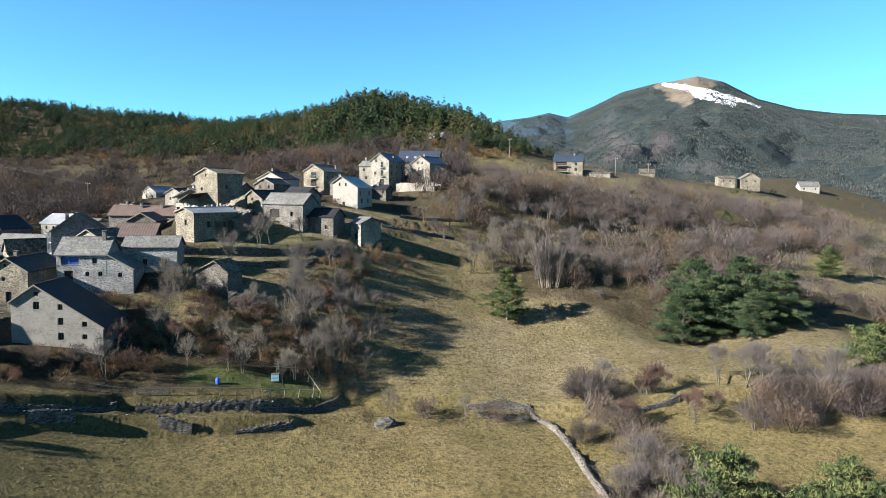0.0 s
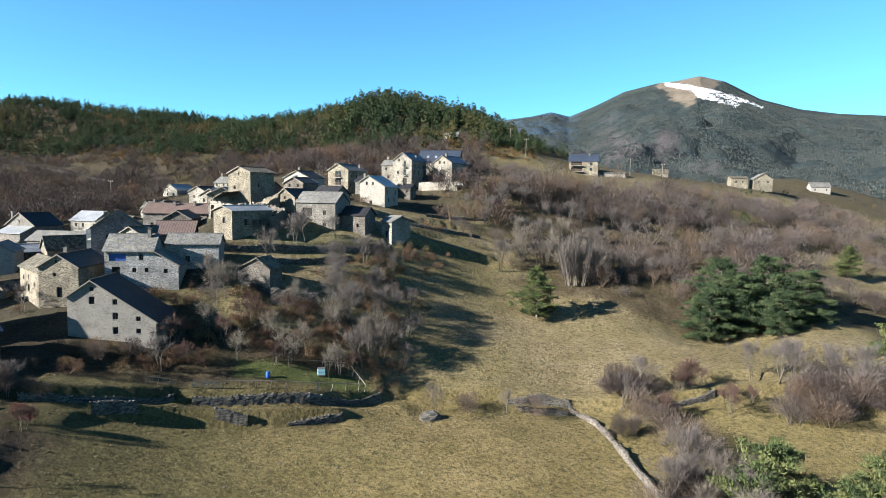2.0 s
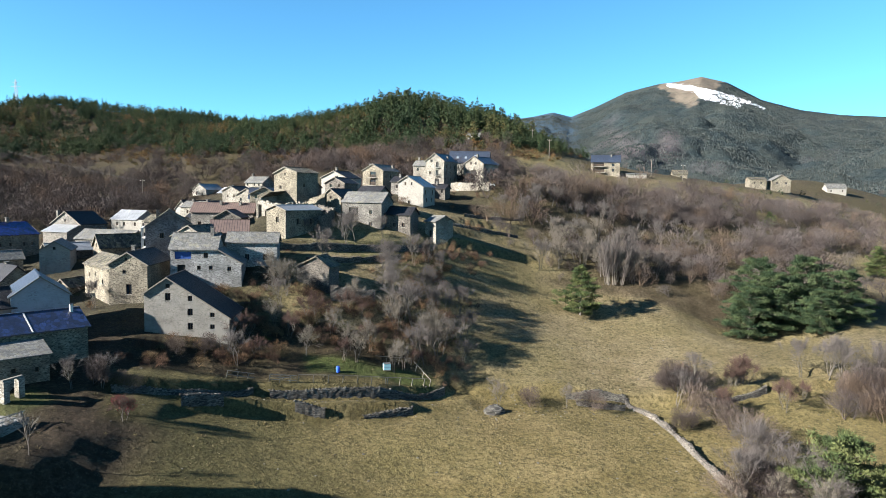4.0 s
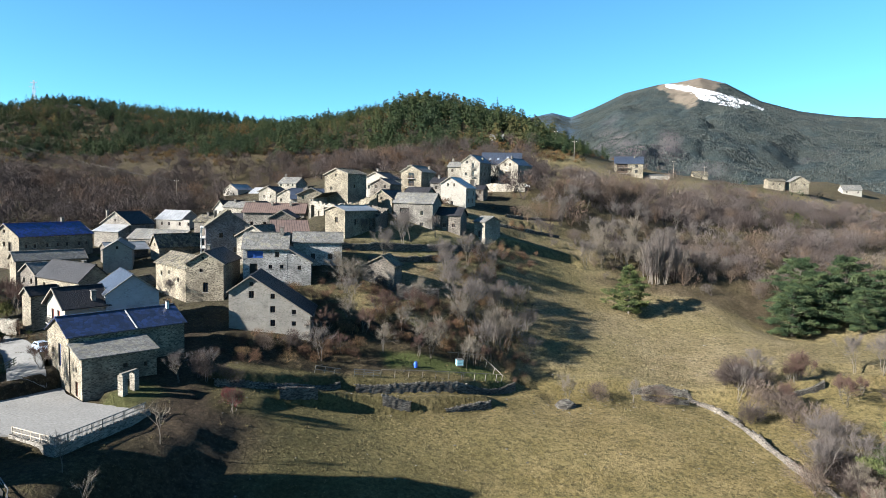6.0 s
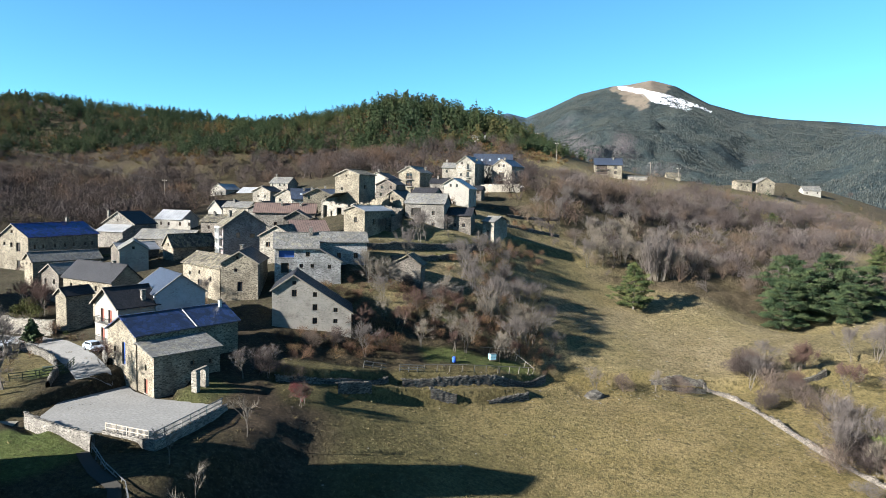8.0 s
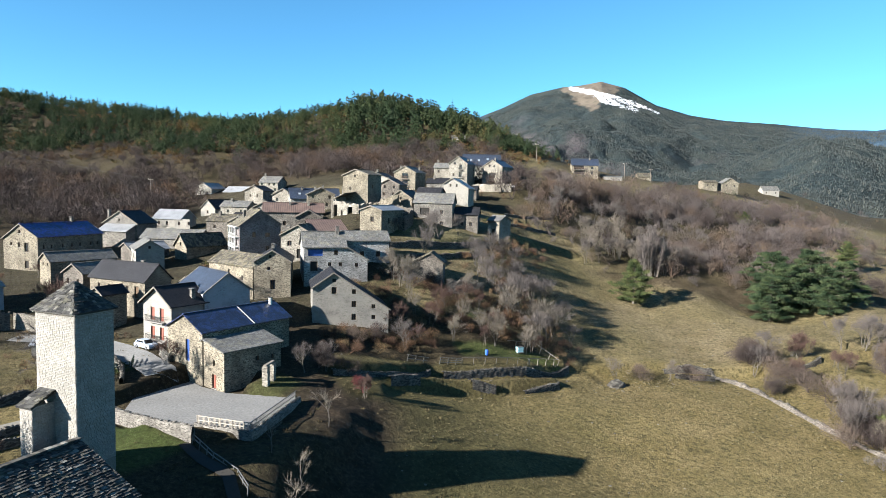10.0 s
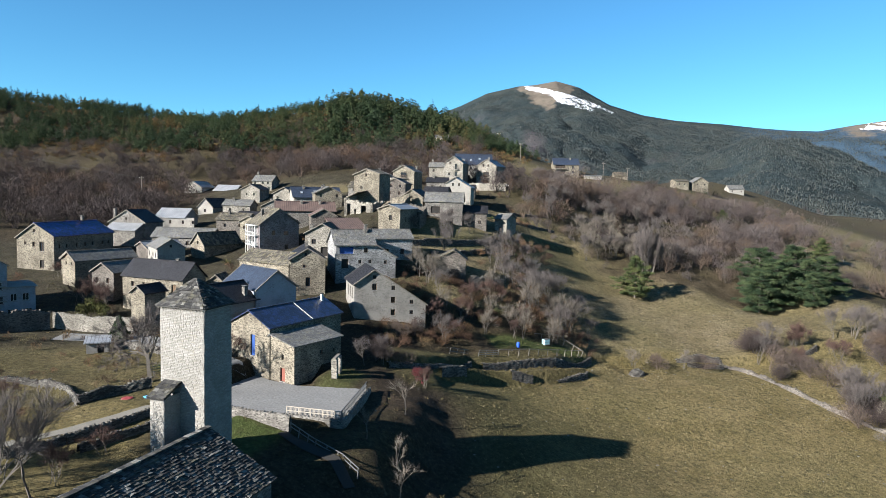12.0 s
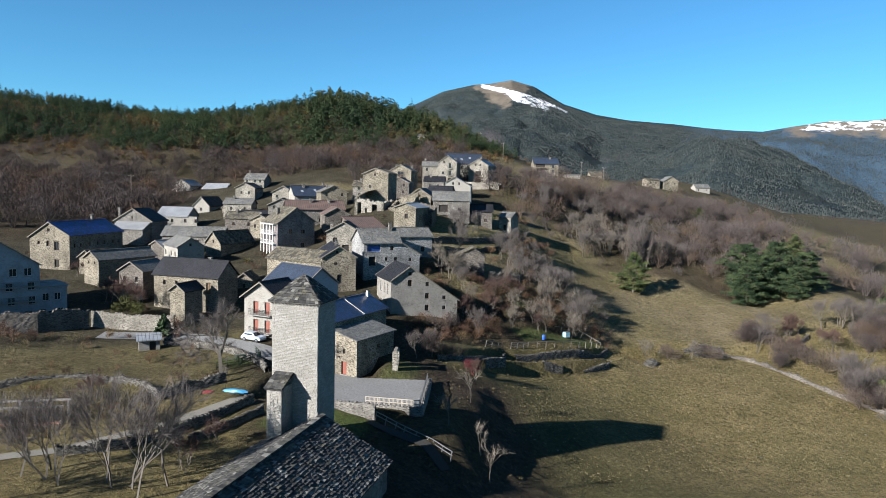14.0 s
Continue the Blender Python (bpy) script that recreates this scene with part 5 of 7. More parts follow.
# parked car by the white house
BODY, TYRE = plain("blue_grey_car_paint", (0.35, 0.42, 0.52), 0.25, 0.3, 0.05, 1, 0.0, 0.6), plain("tyre_rubber", (0.02, 0.02, 0.02), 0.8)


def car(x, y, z, a, paint, label):
    ob = thing("car", pose(x, y, z, 0, 0, a), label, "car")
    bm = bmesh.new()
    prof = [(-2.0, 0.35), (-2.02, 0.75), (-1.75, 0.95), (-1.3, 1.42), (0.3, 1.45), (0.95, 0.98), (1.85, 0.85), (2.05, 0.6), (2.0, 0.3)]
    l = [bm.verts.new((px, -0.82 if pz < 1.0 else -0.66, pz)) for px, pz in prof]
    r = [bm.verts.new((px, 0.82 if pz < 1.0 else 0.66, pz)) for px, pz in prof]
    bm.faces.new(l)
    bm.faces.new(r[::-1])
    for i in range(len(prof)):
        j = (i + 1) % len(prof)
        bm.faces.new((l[i], r[i], r[j], l[j]))
    part("body", bm, paint, ob)
    for s in (-1, 1):
        bm = bmesh.new()
        q = [bm.verts.new(v) for v in ((-1.22, s * 0.735, 1.32), (0.2, s * 0.735, 1.34), (0.75, s * 0.80, 1.0), (-1.5, s * 0.80, 1.0))]
        bm.faces.new(q)
        part("side_window", bm, GLASS, ob)
        for u in (-1.25, 1.25):
            bm = bmesh.new()
            bmesh.ops.create_cone(bm, cap_ends=True, segments=14, radius1=0.32, radius2=0.32, depth=0.22, matrix=pose(u, s * 0.76, 0.32, 90))
            wh = part("wheel", bm, TYRE, ob)
            bm = bmesh.new()
            bmesh.ops.create_cone(bm, cap_ends=True, segments=12, radius1=0.19, radius2=0.17, depth=0.25, matrix=pose(u, s * 0.77, 0.32, 90))
            part("rim", bm, GALVANISED, wh)
    bm = bmesh.new()
    bm.faces.new([bm.verts.new(v) for v in ((0.36, -0.6, 1.44), (0.36, 0.6, 1.44), (0.97, 0.72, 1.0), (0.97, -0.72, 1.0))])
    part("windscreen", bm, GLASS, ob)
    return ob


car(-92.8, 92.7, float(terrain(-92.8, 92.7)) + 0.1, -41, BODY, "blue-grey hatchback parked by the white house")
car(-3.0, 222.5, float(terrain(-3.0, 222.5)), 10, plain("white_car_paint", (0.75, 0.75, 0.75), 0.3, 0, 0.05), "white van parked by the upper houses")

# ---- gardens and walls left of the square ----
dry_wall([(-121.5, 113.5), (-114.0, 111.0), (-106.8, 109.0)], 2.8, 0.5, "tall pale garden wall with a dark doorway", STONE_PALE, 0.06)
dry_wall([(-136.0, 107.0), (-129.0, 108.5), (-121.8, 112.5)], 3.4, 0.6, "dark ruined stone wall with a broken top", STONE_DARK, 0.3)
dry_wall([(-104.0, 68.5), (-100.5, 71.5), (-96.5, 73.0)], 1.3, 0.5, "low dry-stone wall below the big tree", STONE_DRY)
dry_wall([(-101.5, 55.5), (-97.5, 59.5), (-93.0, 64.0)], 1.0, 0.6, "ruined churchyard wall overgrown with moss", STONE_DRY, 0.4)
dry_wall([(-99.5, 53.0), (-95.5, 57.0), (-91.8, 60.5)], 0.8, 0.5, "ruined inner churchyard wall", STONE_DRY, 0.4)
dry_wall([(-112.0, 52.0), (-106.0, 52.5), (-101.5, 55.5)], 0.9, 0.5, "crumbling churchyard wall", STONE_DRY, 0.4)
dry_wall([(-126.0, 78.0), (-119.0, 80.0), (-112.0, 79.0), (-107.0, 74.0), (-104.0, 68.5)], 0.4, 0.5, "terrace wall of tumbled stone", STONE_DRY, 0.4)
house(-110.8, 95.2, 10, 3.2, 2.4, -0.6, "S", 1.5, 1.8, 1.9, 0.9, PLASTER_GREY, TIN_LIGHT, "small garden shed with a tin roof", name="garden_shed", category="shed", front=[(1.6, 0.1, 2.6, 1.9, "hole")], sunk=1)
TARP = plain("blue_tarpaulin", (0.045, 0.20, 0.36), 0.4, 0, 0.2, 3)


def heap(name, x, y, sx, sy, h, a, material, label, category):
    bm = bmesh.new()
    bmesh.ops.create_icosphere(bm, subdivisions=3, radius=1.0)
    for v in bm.verts:
        v.co *= 1 + 0.25 * noise.noise(v.co * 2.0 + Vector((x, y, 0)))
        v.co.z = max(v.co.z, -0.2)
    me = bpy.data.meshes.new(name)
    bm.to_mesh(me)
    bm.free()
    me.materials.append(material)
    ob = tagged(new(name, me), label, category)
    ob.matrix_world = pose(x, y, float(terrain(x, y)), 0, 0, a) @ Matrix.Diagonal((sx, sy, h, 1))
    return ob


heap("tarpaulin", -95.2, 68.8, 1.7, 0.42, 0.38, -25, TARP, "bright blue tarpaulin over stacked planks", "tarpaulin")
heap("tarpaulin", -98.6, 69.4, 0.8, 0.4, 0.28, 10, plain("red_tarpaulin", (0.20, 0.035, 0.04), 0.5), "crumpled red tarpaulin on the grass", "tarpaulin")
PERGOLA_GREY = plain("weathered_pale_concrete", (0.21, 0.195, 0.185), 0.9, 0, 0.35, 3)
per = thing("pergola", pose(-122.0, 62.5, float(terrain(-118, 62)) - 0.3, 0, 0, -4), "white concrete pergola frame over a brick base", "pergola")
for u in (0, 2.6, 5.2, 7.8):
    for v in (0, 2.6):
        part("post", boxes((u, v, 0, u + 0.25, v + 0.25, 2.3)), PERGOLA_GREY, per)
for v in (0, 2.6):
    part("beam", boxes((-0.2, v + 0.02, 2.3, 8.25, v + 0.22, 2.5)), PERGOLA_GREY, per)
part("low_wall", boxes((0.3, 0.05, -0.3, 7.8, 0.2, 0.6)), plain("red_brick", (0.33, 0.16, 0.11), 0.9, 0, 0.3, 6), per)

# ---- terraces above the lower meadow ----
dry_wall([(-63.5, 84.6), (-57.0, 88.2), (-51.0, 92.2), (-47.0, 95.2)], 0.75, 0.6, "dry-stone terrace wall below the brown grass", STONE_DRY)
dry_wall([(-44.6, 96.0), (-37.3, 98.6), (-28.1, 102.0), (-22.0, 105.5), (-17.5, 109.0)], 0.75, 0.6, "dry-stone wall holding the vegetable garden", STONE_DRY)
for seg in ([(-54.5, 86.0), (-49.5, 89.0)], [(-40.0, 93.0), (-35.6, 94.0)], [(-30.0, 95.8), (-22.5, 99.3)]):
    dry_wall(seg, 0.5, 0.6, "broken length of dark terrace wall", STONE_DRY)
dry_wall([(4.5, 112.5), (10.0, 112.8), (15.2, 112.4)], 0.7, 0.6, "short dry-stone wall on the meadow bank", STONE_DRY)
dry_wall([(6.0, 110.0), (14.5, 109.6)], 0.8, 0.6, "lower dry-stone wall on the meadow bank", STONE_DRY)
dry_wall([(15.5, 112.2), (17.2, 108.5), (18.6, 105.0), (19.8, 99.0), (20.4, 92.7), (21.8, 84.5), (24.0, 78.0), (27.5, 70.0), (31.0, 62.0)], 0.6, 0.8, "tumbled grey field wall beside the lower meadow", STONE_DARK, 0.9)
dry_wall([(28.0, 110.5), (34.0, 110.8), (40.5, 112.5)], 0.8, 0.6, "shaded field wall in the hollow", STONE_DRY)
dry_wall([(-56.5, 139.0), (-50.0, 141.6), (-43.4, 145.0), (-33.0, 151.0), (-23.0, 157.2)], 0.9, 0.6, "long terrace wall under the village", STONE_DRY)
dry_wall([(-47.0, 136.0), (-40.0, 141.0), (-28.0, 150.0)], 0.9, 0.5, "low terrace wall on the grass slope", STONE_DRY)
dry_wall([(-16.0, 176.0), (-6.0, 180.0), (3.0, 185.0)], 0.8, 0.6, "terrace wall on the brown slope", STONE_DRY)
dry_wall([(-12.0, 190.0), (-3.0, 196.0), (6.0, 200.0)], 0.8, 0.6, "upper terrace wall on the brown slope", STONE_DRY)
dry_wall([(-40.0, 124.5), (-36.0, 125.6), (-31.5, 127.0)], 2.8, 0.6, "standing wall of a roofless barn", STONE_DARK, 0.2)
dry_wall([(-16.0, 226.0), (-9.0, 222.0), (-3.0, 219.0)], 2.6, 0.6, "retaining wall below the upper houses", STONE_PALE, 0.1)
FENCE = plain("grey_fence_wood", (0.15, 0.135, 0.115), 0.85, 0, 0.3, 4)
railing([(-45.0, 97.3), (-41.0, 98.6)], lambda x, y: float(terrain(x, y)), 1.2, "pale metal field gate at the garden", GALVANISED, 3, name="field_gate")
railing([(-51.0, 95.0), (-47.2, 96.6)], lambda x, y: float(terrain(x, y)), 1.2, "wooden rail fence by the terrace wall", FENCE, 2, name="fence")
railing([(-40.8, 98.8), (-34.0, 101.0), (-27.0, 103.6), (-20.0, 108.0), (-23.5, 113.0), (-30.0, 110.0)], lambda x, y: float(terrain(x, y)), 1.3, "thin wire fence round the vegetable garden", FENCE, 1, post=2.4, name="fence")
barrel = thing("barrel", pose(-35.2, 103.8, float(terrain(-35.2, 103.8))), "blue plastic barrel in the vegetable garden", "barrel")
bm = bmesh.new()
for z0, z1, r0, r1 in ((0.0, 0.3, 0.28, 0.33), (0.3, 0.75, 0.33, 0.33), (0.75, 1.0, 0.33, 0.27)):
    bmesh.ops.create_cone(bm, cap_ends=True, segments=16, radius1=r0, radius2=r1, depth=z1 - z0, matrix=pose(0, 0, (z0 + z1) / 2))
part("drum", bm, plain("blue_plastic", (0.03, 0.10, 0.50), 0.4), barrel)
part("lid", boxes((-0.2, -0.2, 1.0, 0.2, 0.2, 1.06)), BLUE_PAINT, barrel)
tank = thing("water_tank", pose(-27.5, 109.0, float(terrain(-27.5, 109.0)), 0, 0, 15), "pale turquoise water tank on a pallet", "tank")
part("container", boxes((-0.6, -0.5, 0.15, 0.6, 0.5, 1.2)), plain("turquoise_plastic", (0.28, 0.50, 0.55), 0.5), tank)
part("pallet", boxes((-0.65, -0.55, 0, 0.65, 0.55, 0.13)), WOOD_GREY, tank)
part("cage", boxes((-0.63, -0.53, 0.6, 0.63, 0.53, 0.64), (-0.63, -0.53, 1.18, 0.63, 0.53, 1.22)), GALVANISED, tank)

# fenced lawn with a table between the big tree and the lane
GREEN_WOOD = plain("dark_green_fence_paint", (0.020, 0.034, 0.022), 0.7, 0, 0.3, 4)
railing([(-98.0, 79.0), (-94.5, 80.0), (-91.8, 82.0), (-92.6, 86.0)], lambda x, y: float(terrain(x, y)), 1.1, "dark green wooden fence round a small lawn", GREEN_WOOD, 3, name="fence")
table = thing("garden_table", pose(-94.6, 82.8, float(terrain(-94.6, 82.8)), 0, 0, 25), "dark green garden table with benches on the lawn", "table")
part("tabletop", boxes((-0.9, -0.4, 0.70, 0.9, 0.4, 0.76)), GREEN_WOOD, table)
for v in (-0.75, 0.75):
    part("bench", boxes((-0.9, v - 0.14, 0.42, 0.9, v + 0.14, 0.47)), GREEN_WOOD, table)
for u in (-0.65, 0.65):
    part("leg", boxes((u - 0.05, -0.85, 0.36, u + 0.05, 0.85, 0.42), (u - 0.05, -0.45, -0.1, u + 0.05, -0.35, 0.70), (u - 0.05, 0.35, -0.1, u + 0.05, 0.45, 0.70)), GREEN_WOOD, table)

# boulder in the bank of the lower meadow
heap("boulder", -8.9, 104.9, 1.9, 1.4, 1.3, 20, STONE_DRY, "grey boulder sunk in the meadow bank", "rock")


def cable(a, b, sag, label):
    """A thin hanging wire between two points."""
    cu = bpy.data.curves.new("power_cable", "CURVE")
    cu.dimensions, cu.bevel_depth, cu.bevel_resolution = "3D", 0.022, 0
    sp = cu.splines.new("POLY")
    sp.points.add(24)
    for i, p in enumerate(sp.points):
        k = i / 24
        p.co = (a[0] + (b[0] - a[0]) * k, a[1] + (b[1] - a[1]) * k, a[2] + (b[2] - a[2]) * k - sag * 4 * k * (1 - k), 1)
    cu.materials.append(IRON)
    tagged(new("power_cable", cu), label, "cable")


POLE_TOP = float(terrain(-138.0, 262.0)) + 9.9
for u in (-0.8, 0.8):
    cable((-138.0 + u, 262.0, POLE_TOP), (-235.0 + u, 300.0, POLE_TOP + 18.0), 1.2, "thin grey power cable over the bare woodland")

# ---- distance ----
CRESTS = [(-40, 3.0), (0, 4.6), (5, 6.2), (7.4, 6.5), (9.1, 6.87), (10.6, 6.5), (12.6, 7.3), (14.9, 8.4), (17.5, 9.0), (18.8, 9.1), (20.6, 9.42), (22.5, 8.9), (25, 7.5), (27.7, 6.65), (30.3, 6.2), (33.8, 5.88), (36.4, 5.54), (38.4, 5.34), (40.4, 5.23), (42.4, 5.57), (44.9, 5.92), (47.1, 5.85), (48.7, 6.0), (55, 6.3), (70, 4.0)]
SHOULDER = [(32, 5.7), (37, 5.15), (39, 4.7), (42, 3.5), (45, 2.0), (49, -0.3), (56, -2.0), (72, -2.0)]     # crest of the nearer forested spur, by bearing


def by_bearing(deg, table):
    return np.interp(deg, [c[0] for c in table], [c[1] for c in table])


def mountain_height(AZ, RR):
    """Height of the far mountain by bearing and distance: foot, forested flank with spurs and gullies, crest; on one side a nearer spur before a second range."""
    deg = np.degrees(AZ)
    crest = np.tan(np.radians(by_bearing(deg, CRESTS)))
    X, Y = RR * np.sin(AZ) - 30, RR * np.cos(AZ)
    k = np.clip((RR - 900) / 3400, 0, 1)
    H = 27 + crest * 4300 * k**1.35 - 70 * (1 - k)
    spur = np.tan(np.radians(by_bearing(deg, SHOULDER)))
    k1, k2 = np.clip((RR - 900) / 1800, 0, 1), np.clip((RR - 2700) / 1600, 0, 1)
    two = np.where(RR < 2700, 27 + spur * 2700 * k1**1.3 - 70 * (1 - k1), 27 + spur * 2700 + (crest * 4300 - spur * 2700) * k2**1.5 - 130 * np.sin(np.pi * np.minimum(k2 * 1.6, 1)))
    H = H + step(deg, 33, 37) * (two - H)
    warp = 90 * fbm(X, Y, 700.0, 3, 8.0)
    ribs = 42 * fbm(X + warp, Y * 0.7, 420.0, 5, 1.0) + 62 * np.abs(fbm(X + warp, Y * 0.5, 300.0, 3, 3.0)) - 36
    H = H + np.minimum(k * 3, 1) * (1 - k**6) * ribs + 5.0 * fbm(X, Y, 30.0, 3, 2.0) * (1 - k**20)
    H = np.minimum(H, 27 + RR * crest * (0.97 + 0.03 * k))
    H = np.where(RR > 4310, H - (RR - 4310) * 0.5, H)
    return np.where(RR < 900, H - (900 - RR) * 0.3, H)


def bald(AZ, RR):
    """0 to 1: the bare summit cap with its tongue of open ground, pale scars, and the tops of the second range."""
    deg, e = np.degrees(AZ), np.degrees(np.arctan2(mountain_height(AZ, RR) - 27, RR))
    w = 0.5 * fbm(RR * np.sin(AZ), RR * np.cos(AZ), 160.0, 4, 5.0)
    cap = step(e - 0.75 * np.abs(deg - 19.9) + w, 6.5, 7.4) * step(RR, 2700, 3000)
    tongue = np.exp(-(((deg - 17.9 - 0.25 * (e - 6.0)) / 0.8) ** 2)) * step(e + w, 4.6, 5.6) * step(RR, 2400, 2800)
    tops = step(deg, 33.5, 36) * step(e + w, 4.3, 5.3) * step(RR, 3000, 3400) * (0.35 + 0.65 * step(deg, 40, 43))
    return np.clip(cap + tongue * 0.5 + tops, 0, 1)


az = np.radians(np.concatenate([np.arange(-42, 6, 0.6), np.arange(6, 54, 0.16), np.arange(54, 72, 0.6)]))
rr = np.concatenate([np.linspace(700, 4500, 135), np.linspace(4530, 4900, 6)])
AZ, RR = np.meshgrid(az, rr)
HH = mountain_height(AZ, RR)
me = grid_mesh("mountain", RR * np.sin(AZ) - 30, RR * np.cos(AZ), HH)
DEG, UP = np.degrees(AZ), np.degrees(np.arctan2(HH - 27, RR))
PX, PY = RR * np.sin(AZ), RR * np.cos(AZ)
give(me, "bare", bald(AZ, RR))
oaks = np.exp(-(((DEG - 15.0) / 1.8) ** 2 + ((UP - 4.3) / 1.1) ** 2)) + np.exp(-(((DEG - 18.6) / 1.2) ** 2 + ((UP - 4.8) / 1.3) ** 2))
give(me, "mauve", np.clip(1.1 * oaks + 0.9 * fbm(PX, PY, 400.0, 4, 6.0) - 0.45, 0, 1))
# blue: haze of the farther hills, put into their colour by bearing and distance
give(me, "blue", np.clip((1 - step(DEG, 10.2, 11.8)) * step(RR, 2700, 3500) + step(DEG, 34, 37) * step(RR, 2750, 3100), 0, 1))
band = np.interp(DEG, [17.5, 19.0, 20.5, 22.0, 23.5, 25.5], [8.95, 8.75, 8.45, 8.05, 7.55, 6.8])
snow = np.exp(-(((UP - band) / np.interp(DEG, [17.5, 19.5, 22, 25.5], [0.22, 0.50, 0.55, 0.24])) ** 2)) * step(DEG, 17.2, 18.2) * (1 - step(DEG, 25.0, 26.2)) * step(RR, 2900, 3200)
snow = snow + 0.75 * np.exp(-(((UP - band + 0.55) / 0.3) ** 2)) * step(DEG, 19.6, 20.8) * (1 - step(DEG, 23.2, 24.4)) * step(RR, 2700, 3000)
give(me, "snow", 0.76 * np.minimum(snow, 1) + 0.66 * step(DEG, 40.5, 43.5) * step(UP, 4.5, 5.4) * step(RR, 3400, 3700))
n = Nodes("far_forest", 0.95, spec=0.05)
b, coarse = n.noise(n.pos, 0.06, 6, 0.75), n.noise(n.pos, 0.006, 5, 0.6)
# bluish forest base: some of the distance haze is in the colour
col = n.mix(n.ramp(b, [(0.38, 0.0), (0.6, 1.0)]), (0.010, 0.016, 0.019), (0.028, 0.037, 0.038))
col = n.mix(n.ramp(coarse, [(0.45, 0.0), (0.62, 0.5)]), col, (0.040, 0.043, 0.036))
col = n.mix(n.attr("mauve"), col, n.mix(b, (0.050, 0.042, 0.050), (0.105, 0.088, 0.086)))
# distance haze painted in as a bluer forest tone
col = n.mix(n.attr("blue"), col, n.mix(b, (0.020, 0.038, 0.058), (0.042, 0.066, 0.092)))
tan = n.mix(n.noise(n.pos, 0.012, 6, 0.7), (0.066, 0.055, 0.046), (0.150, 0.125, 0.096))
col = n.mix(n.ramp(n.math("MULTIPLY", n.math("ADD", n.attr("bare"), n.noise(n.pos, 0.03, 6, 0.75)), 0.5), [(0.56, 0.0), (0.74, 1.0)]), col, tan)
drift = n.math("ADD", n.noise(n.scaled(n.pos, (1.0, 0.55, 2.6)), 0.014, 6, 0.75, 0.6), n.math("MULTIPLY", n.noise(n.pos, 0.05, 5, 0.7), 0.40))
col = n.mix(n.ramp(n.math("MULTIPLY", n.math("ADD", n.attr("snow"), drift), 0.5), [(0.682, 0.0), (0.700, 1.0)]), col, (0.78, 0.80, 0.84))
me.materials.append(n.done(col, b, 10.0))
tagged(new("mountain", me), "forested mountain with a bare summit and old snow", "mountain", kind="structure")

# ---- plants ----
rng = np.random.default_rng(7)


def tube(p, q, r0, r1):
    """A three-sided tapered limb: six corners, six triangles."""
    p, q = np.asarray(p, float), np.asarray(q, float)
    d = q - p
    a = np.cross(d, (0.31, 0.77, 0.55))
    a /= np.linalg.norm(a) + 1e-9
    b = np.cross(d, a)
    b /= np.linalg.norm(b) + 1e-9
    ring = [math.cos(t) * a + math.sin(t) * b for t in (0, 2.094, 4.189)]
    v = [p + r0 * c for c in ring] + [q + r1 * c for c in ring]
    f = []
    for i in range(3):
        j = (i + 1) % 3
        f += [(i, j, 3 + j), (i, 3 + j, 3 + i)]
    return v, f


class Twigs:
    """Gathers limbs and blades into one triangle mesh."""

    def __init__(self):
        self.v, self.f = [], []

    def limb(self, p, q, r0, r1):
        v, f = tube(p, q, r0, r1)
        k = len(self.v)
        self.v += v
        self.f += [tuple(i + k for i in t) for t in f]

    def blade(self, p, q, w):
        p, q = np.asarray(p, float), np.asarray(q, float)
        side = np.cross(q - p, rng.normal(size=3))
        side *= w / (np.linalg.norm(side) + 1e-9)
        k = len(self.v)
        self.v += [p - side, p + side, q]
        self.f.append((k, k + 1, k + 2))

    def tri(self, a, b, c):
        k = len(self.v)
        self.v += [a, b, c]
        self.f.append((k, k + 1, k + 2))

    def arrays(self):
        return np.array(self.v, np.float32), np.array(self.f, np.int32)


def unit(v):
    return v / (np.linalg.norm(v) + 1e-9)


def grow(t, tw, p, d, length, r, level, twig_w, fan, wide=0.42):
    """One bough and what springs from it; thick wood goes to t, the finest to tw."""
    q = p + d * length
    if level > 1:
        mid = (p + q) / 2 + rng.normal(size=3) * length * 0.06
        t.limb(p, mid, r, r * 0.8)
        t.limb(mid, q, r * 0.8, r * 0.6)
    elif level == 1:
        t.limb(p, q, r, r * 0.6)
    else:
        tw.blade(p, q, r)
    if level == 0:
        for _ in range(fan):
            s = rng.uniform(0.25, 1.0)
            at = p + (q - p) * s
            e = unit(d + rng.normal(size=3) * 0.55 + np.array((0, 0, 0.25)))
            tw.blade(at, at + e * length * rng.uniform(0.5, 1.0), twig_w)
        return
    for _ in range(rng.integers(3, 5)):
        s = rng.uniform(0.45, 1.0)
        e = unit(d + rng.normal(size=3) * wide + np.array((0, 0, 0.22)))
        grow(t, tw, p + (q - p) * s, e, length * rng.uniform(0.62, 0.85), r * 0.5, level - 1, twig_w, fan, wide)


def bare_tree_mesh(height, level=3, fan=9, twig_w=0.022, r=0.16, stems=1, wide=0.42):
    t, tw = Twigs(), Twigs()
    for _ in range(stems):
        d = unit(np.array((rng.normal() * 0.12 * stems**0.5, rng.normal() * 0.12 * stems**0.5, 1.0)))
        grow(t, tw, np.array((rng.normal() * 0.25 * (stems - 1), rng.normal() * 0.25 * (stems - 1), -0.3)), d, height * (0.38 if wide < 0.5 else 0.30), r, level, twig_w, fan, wide)
    return t, tw


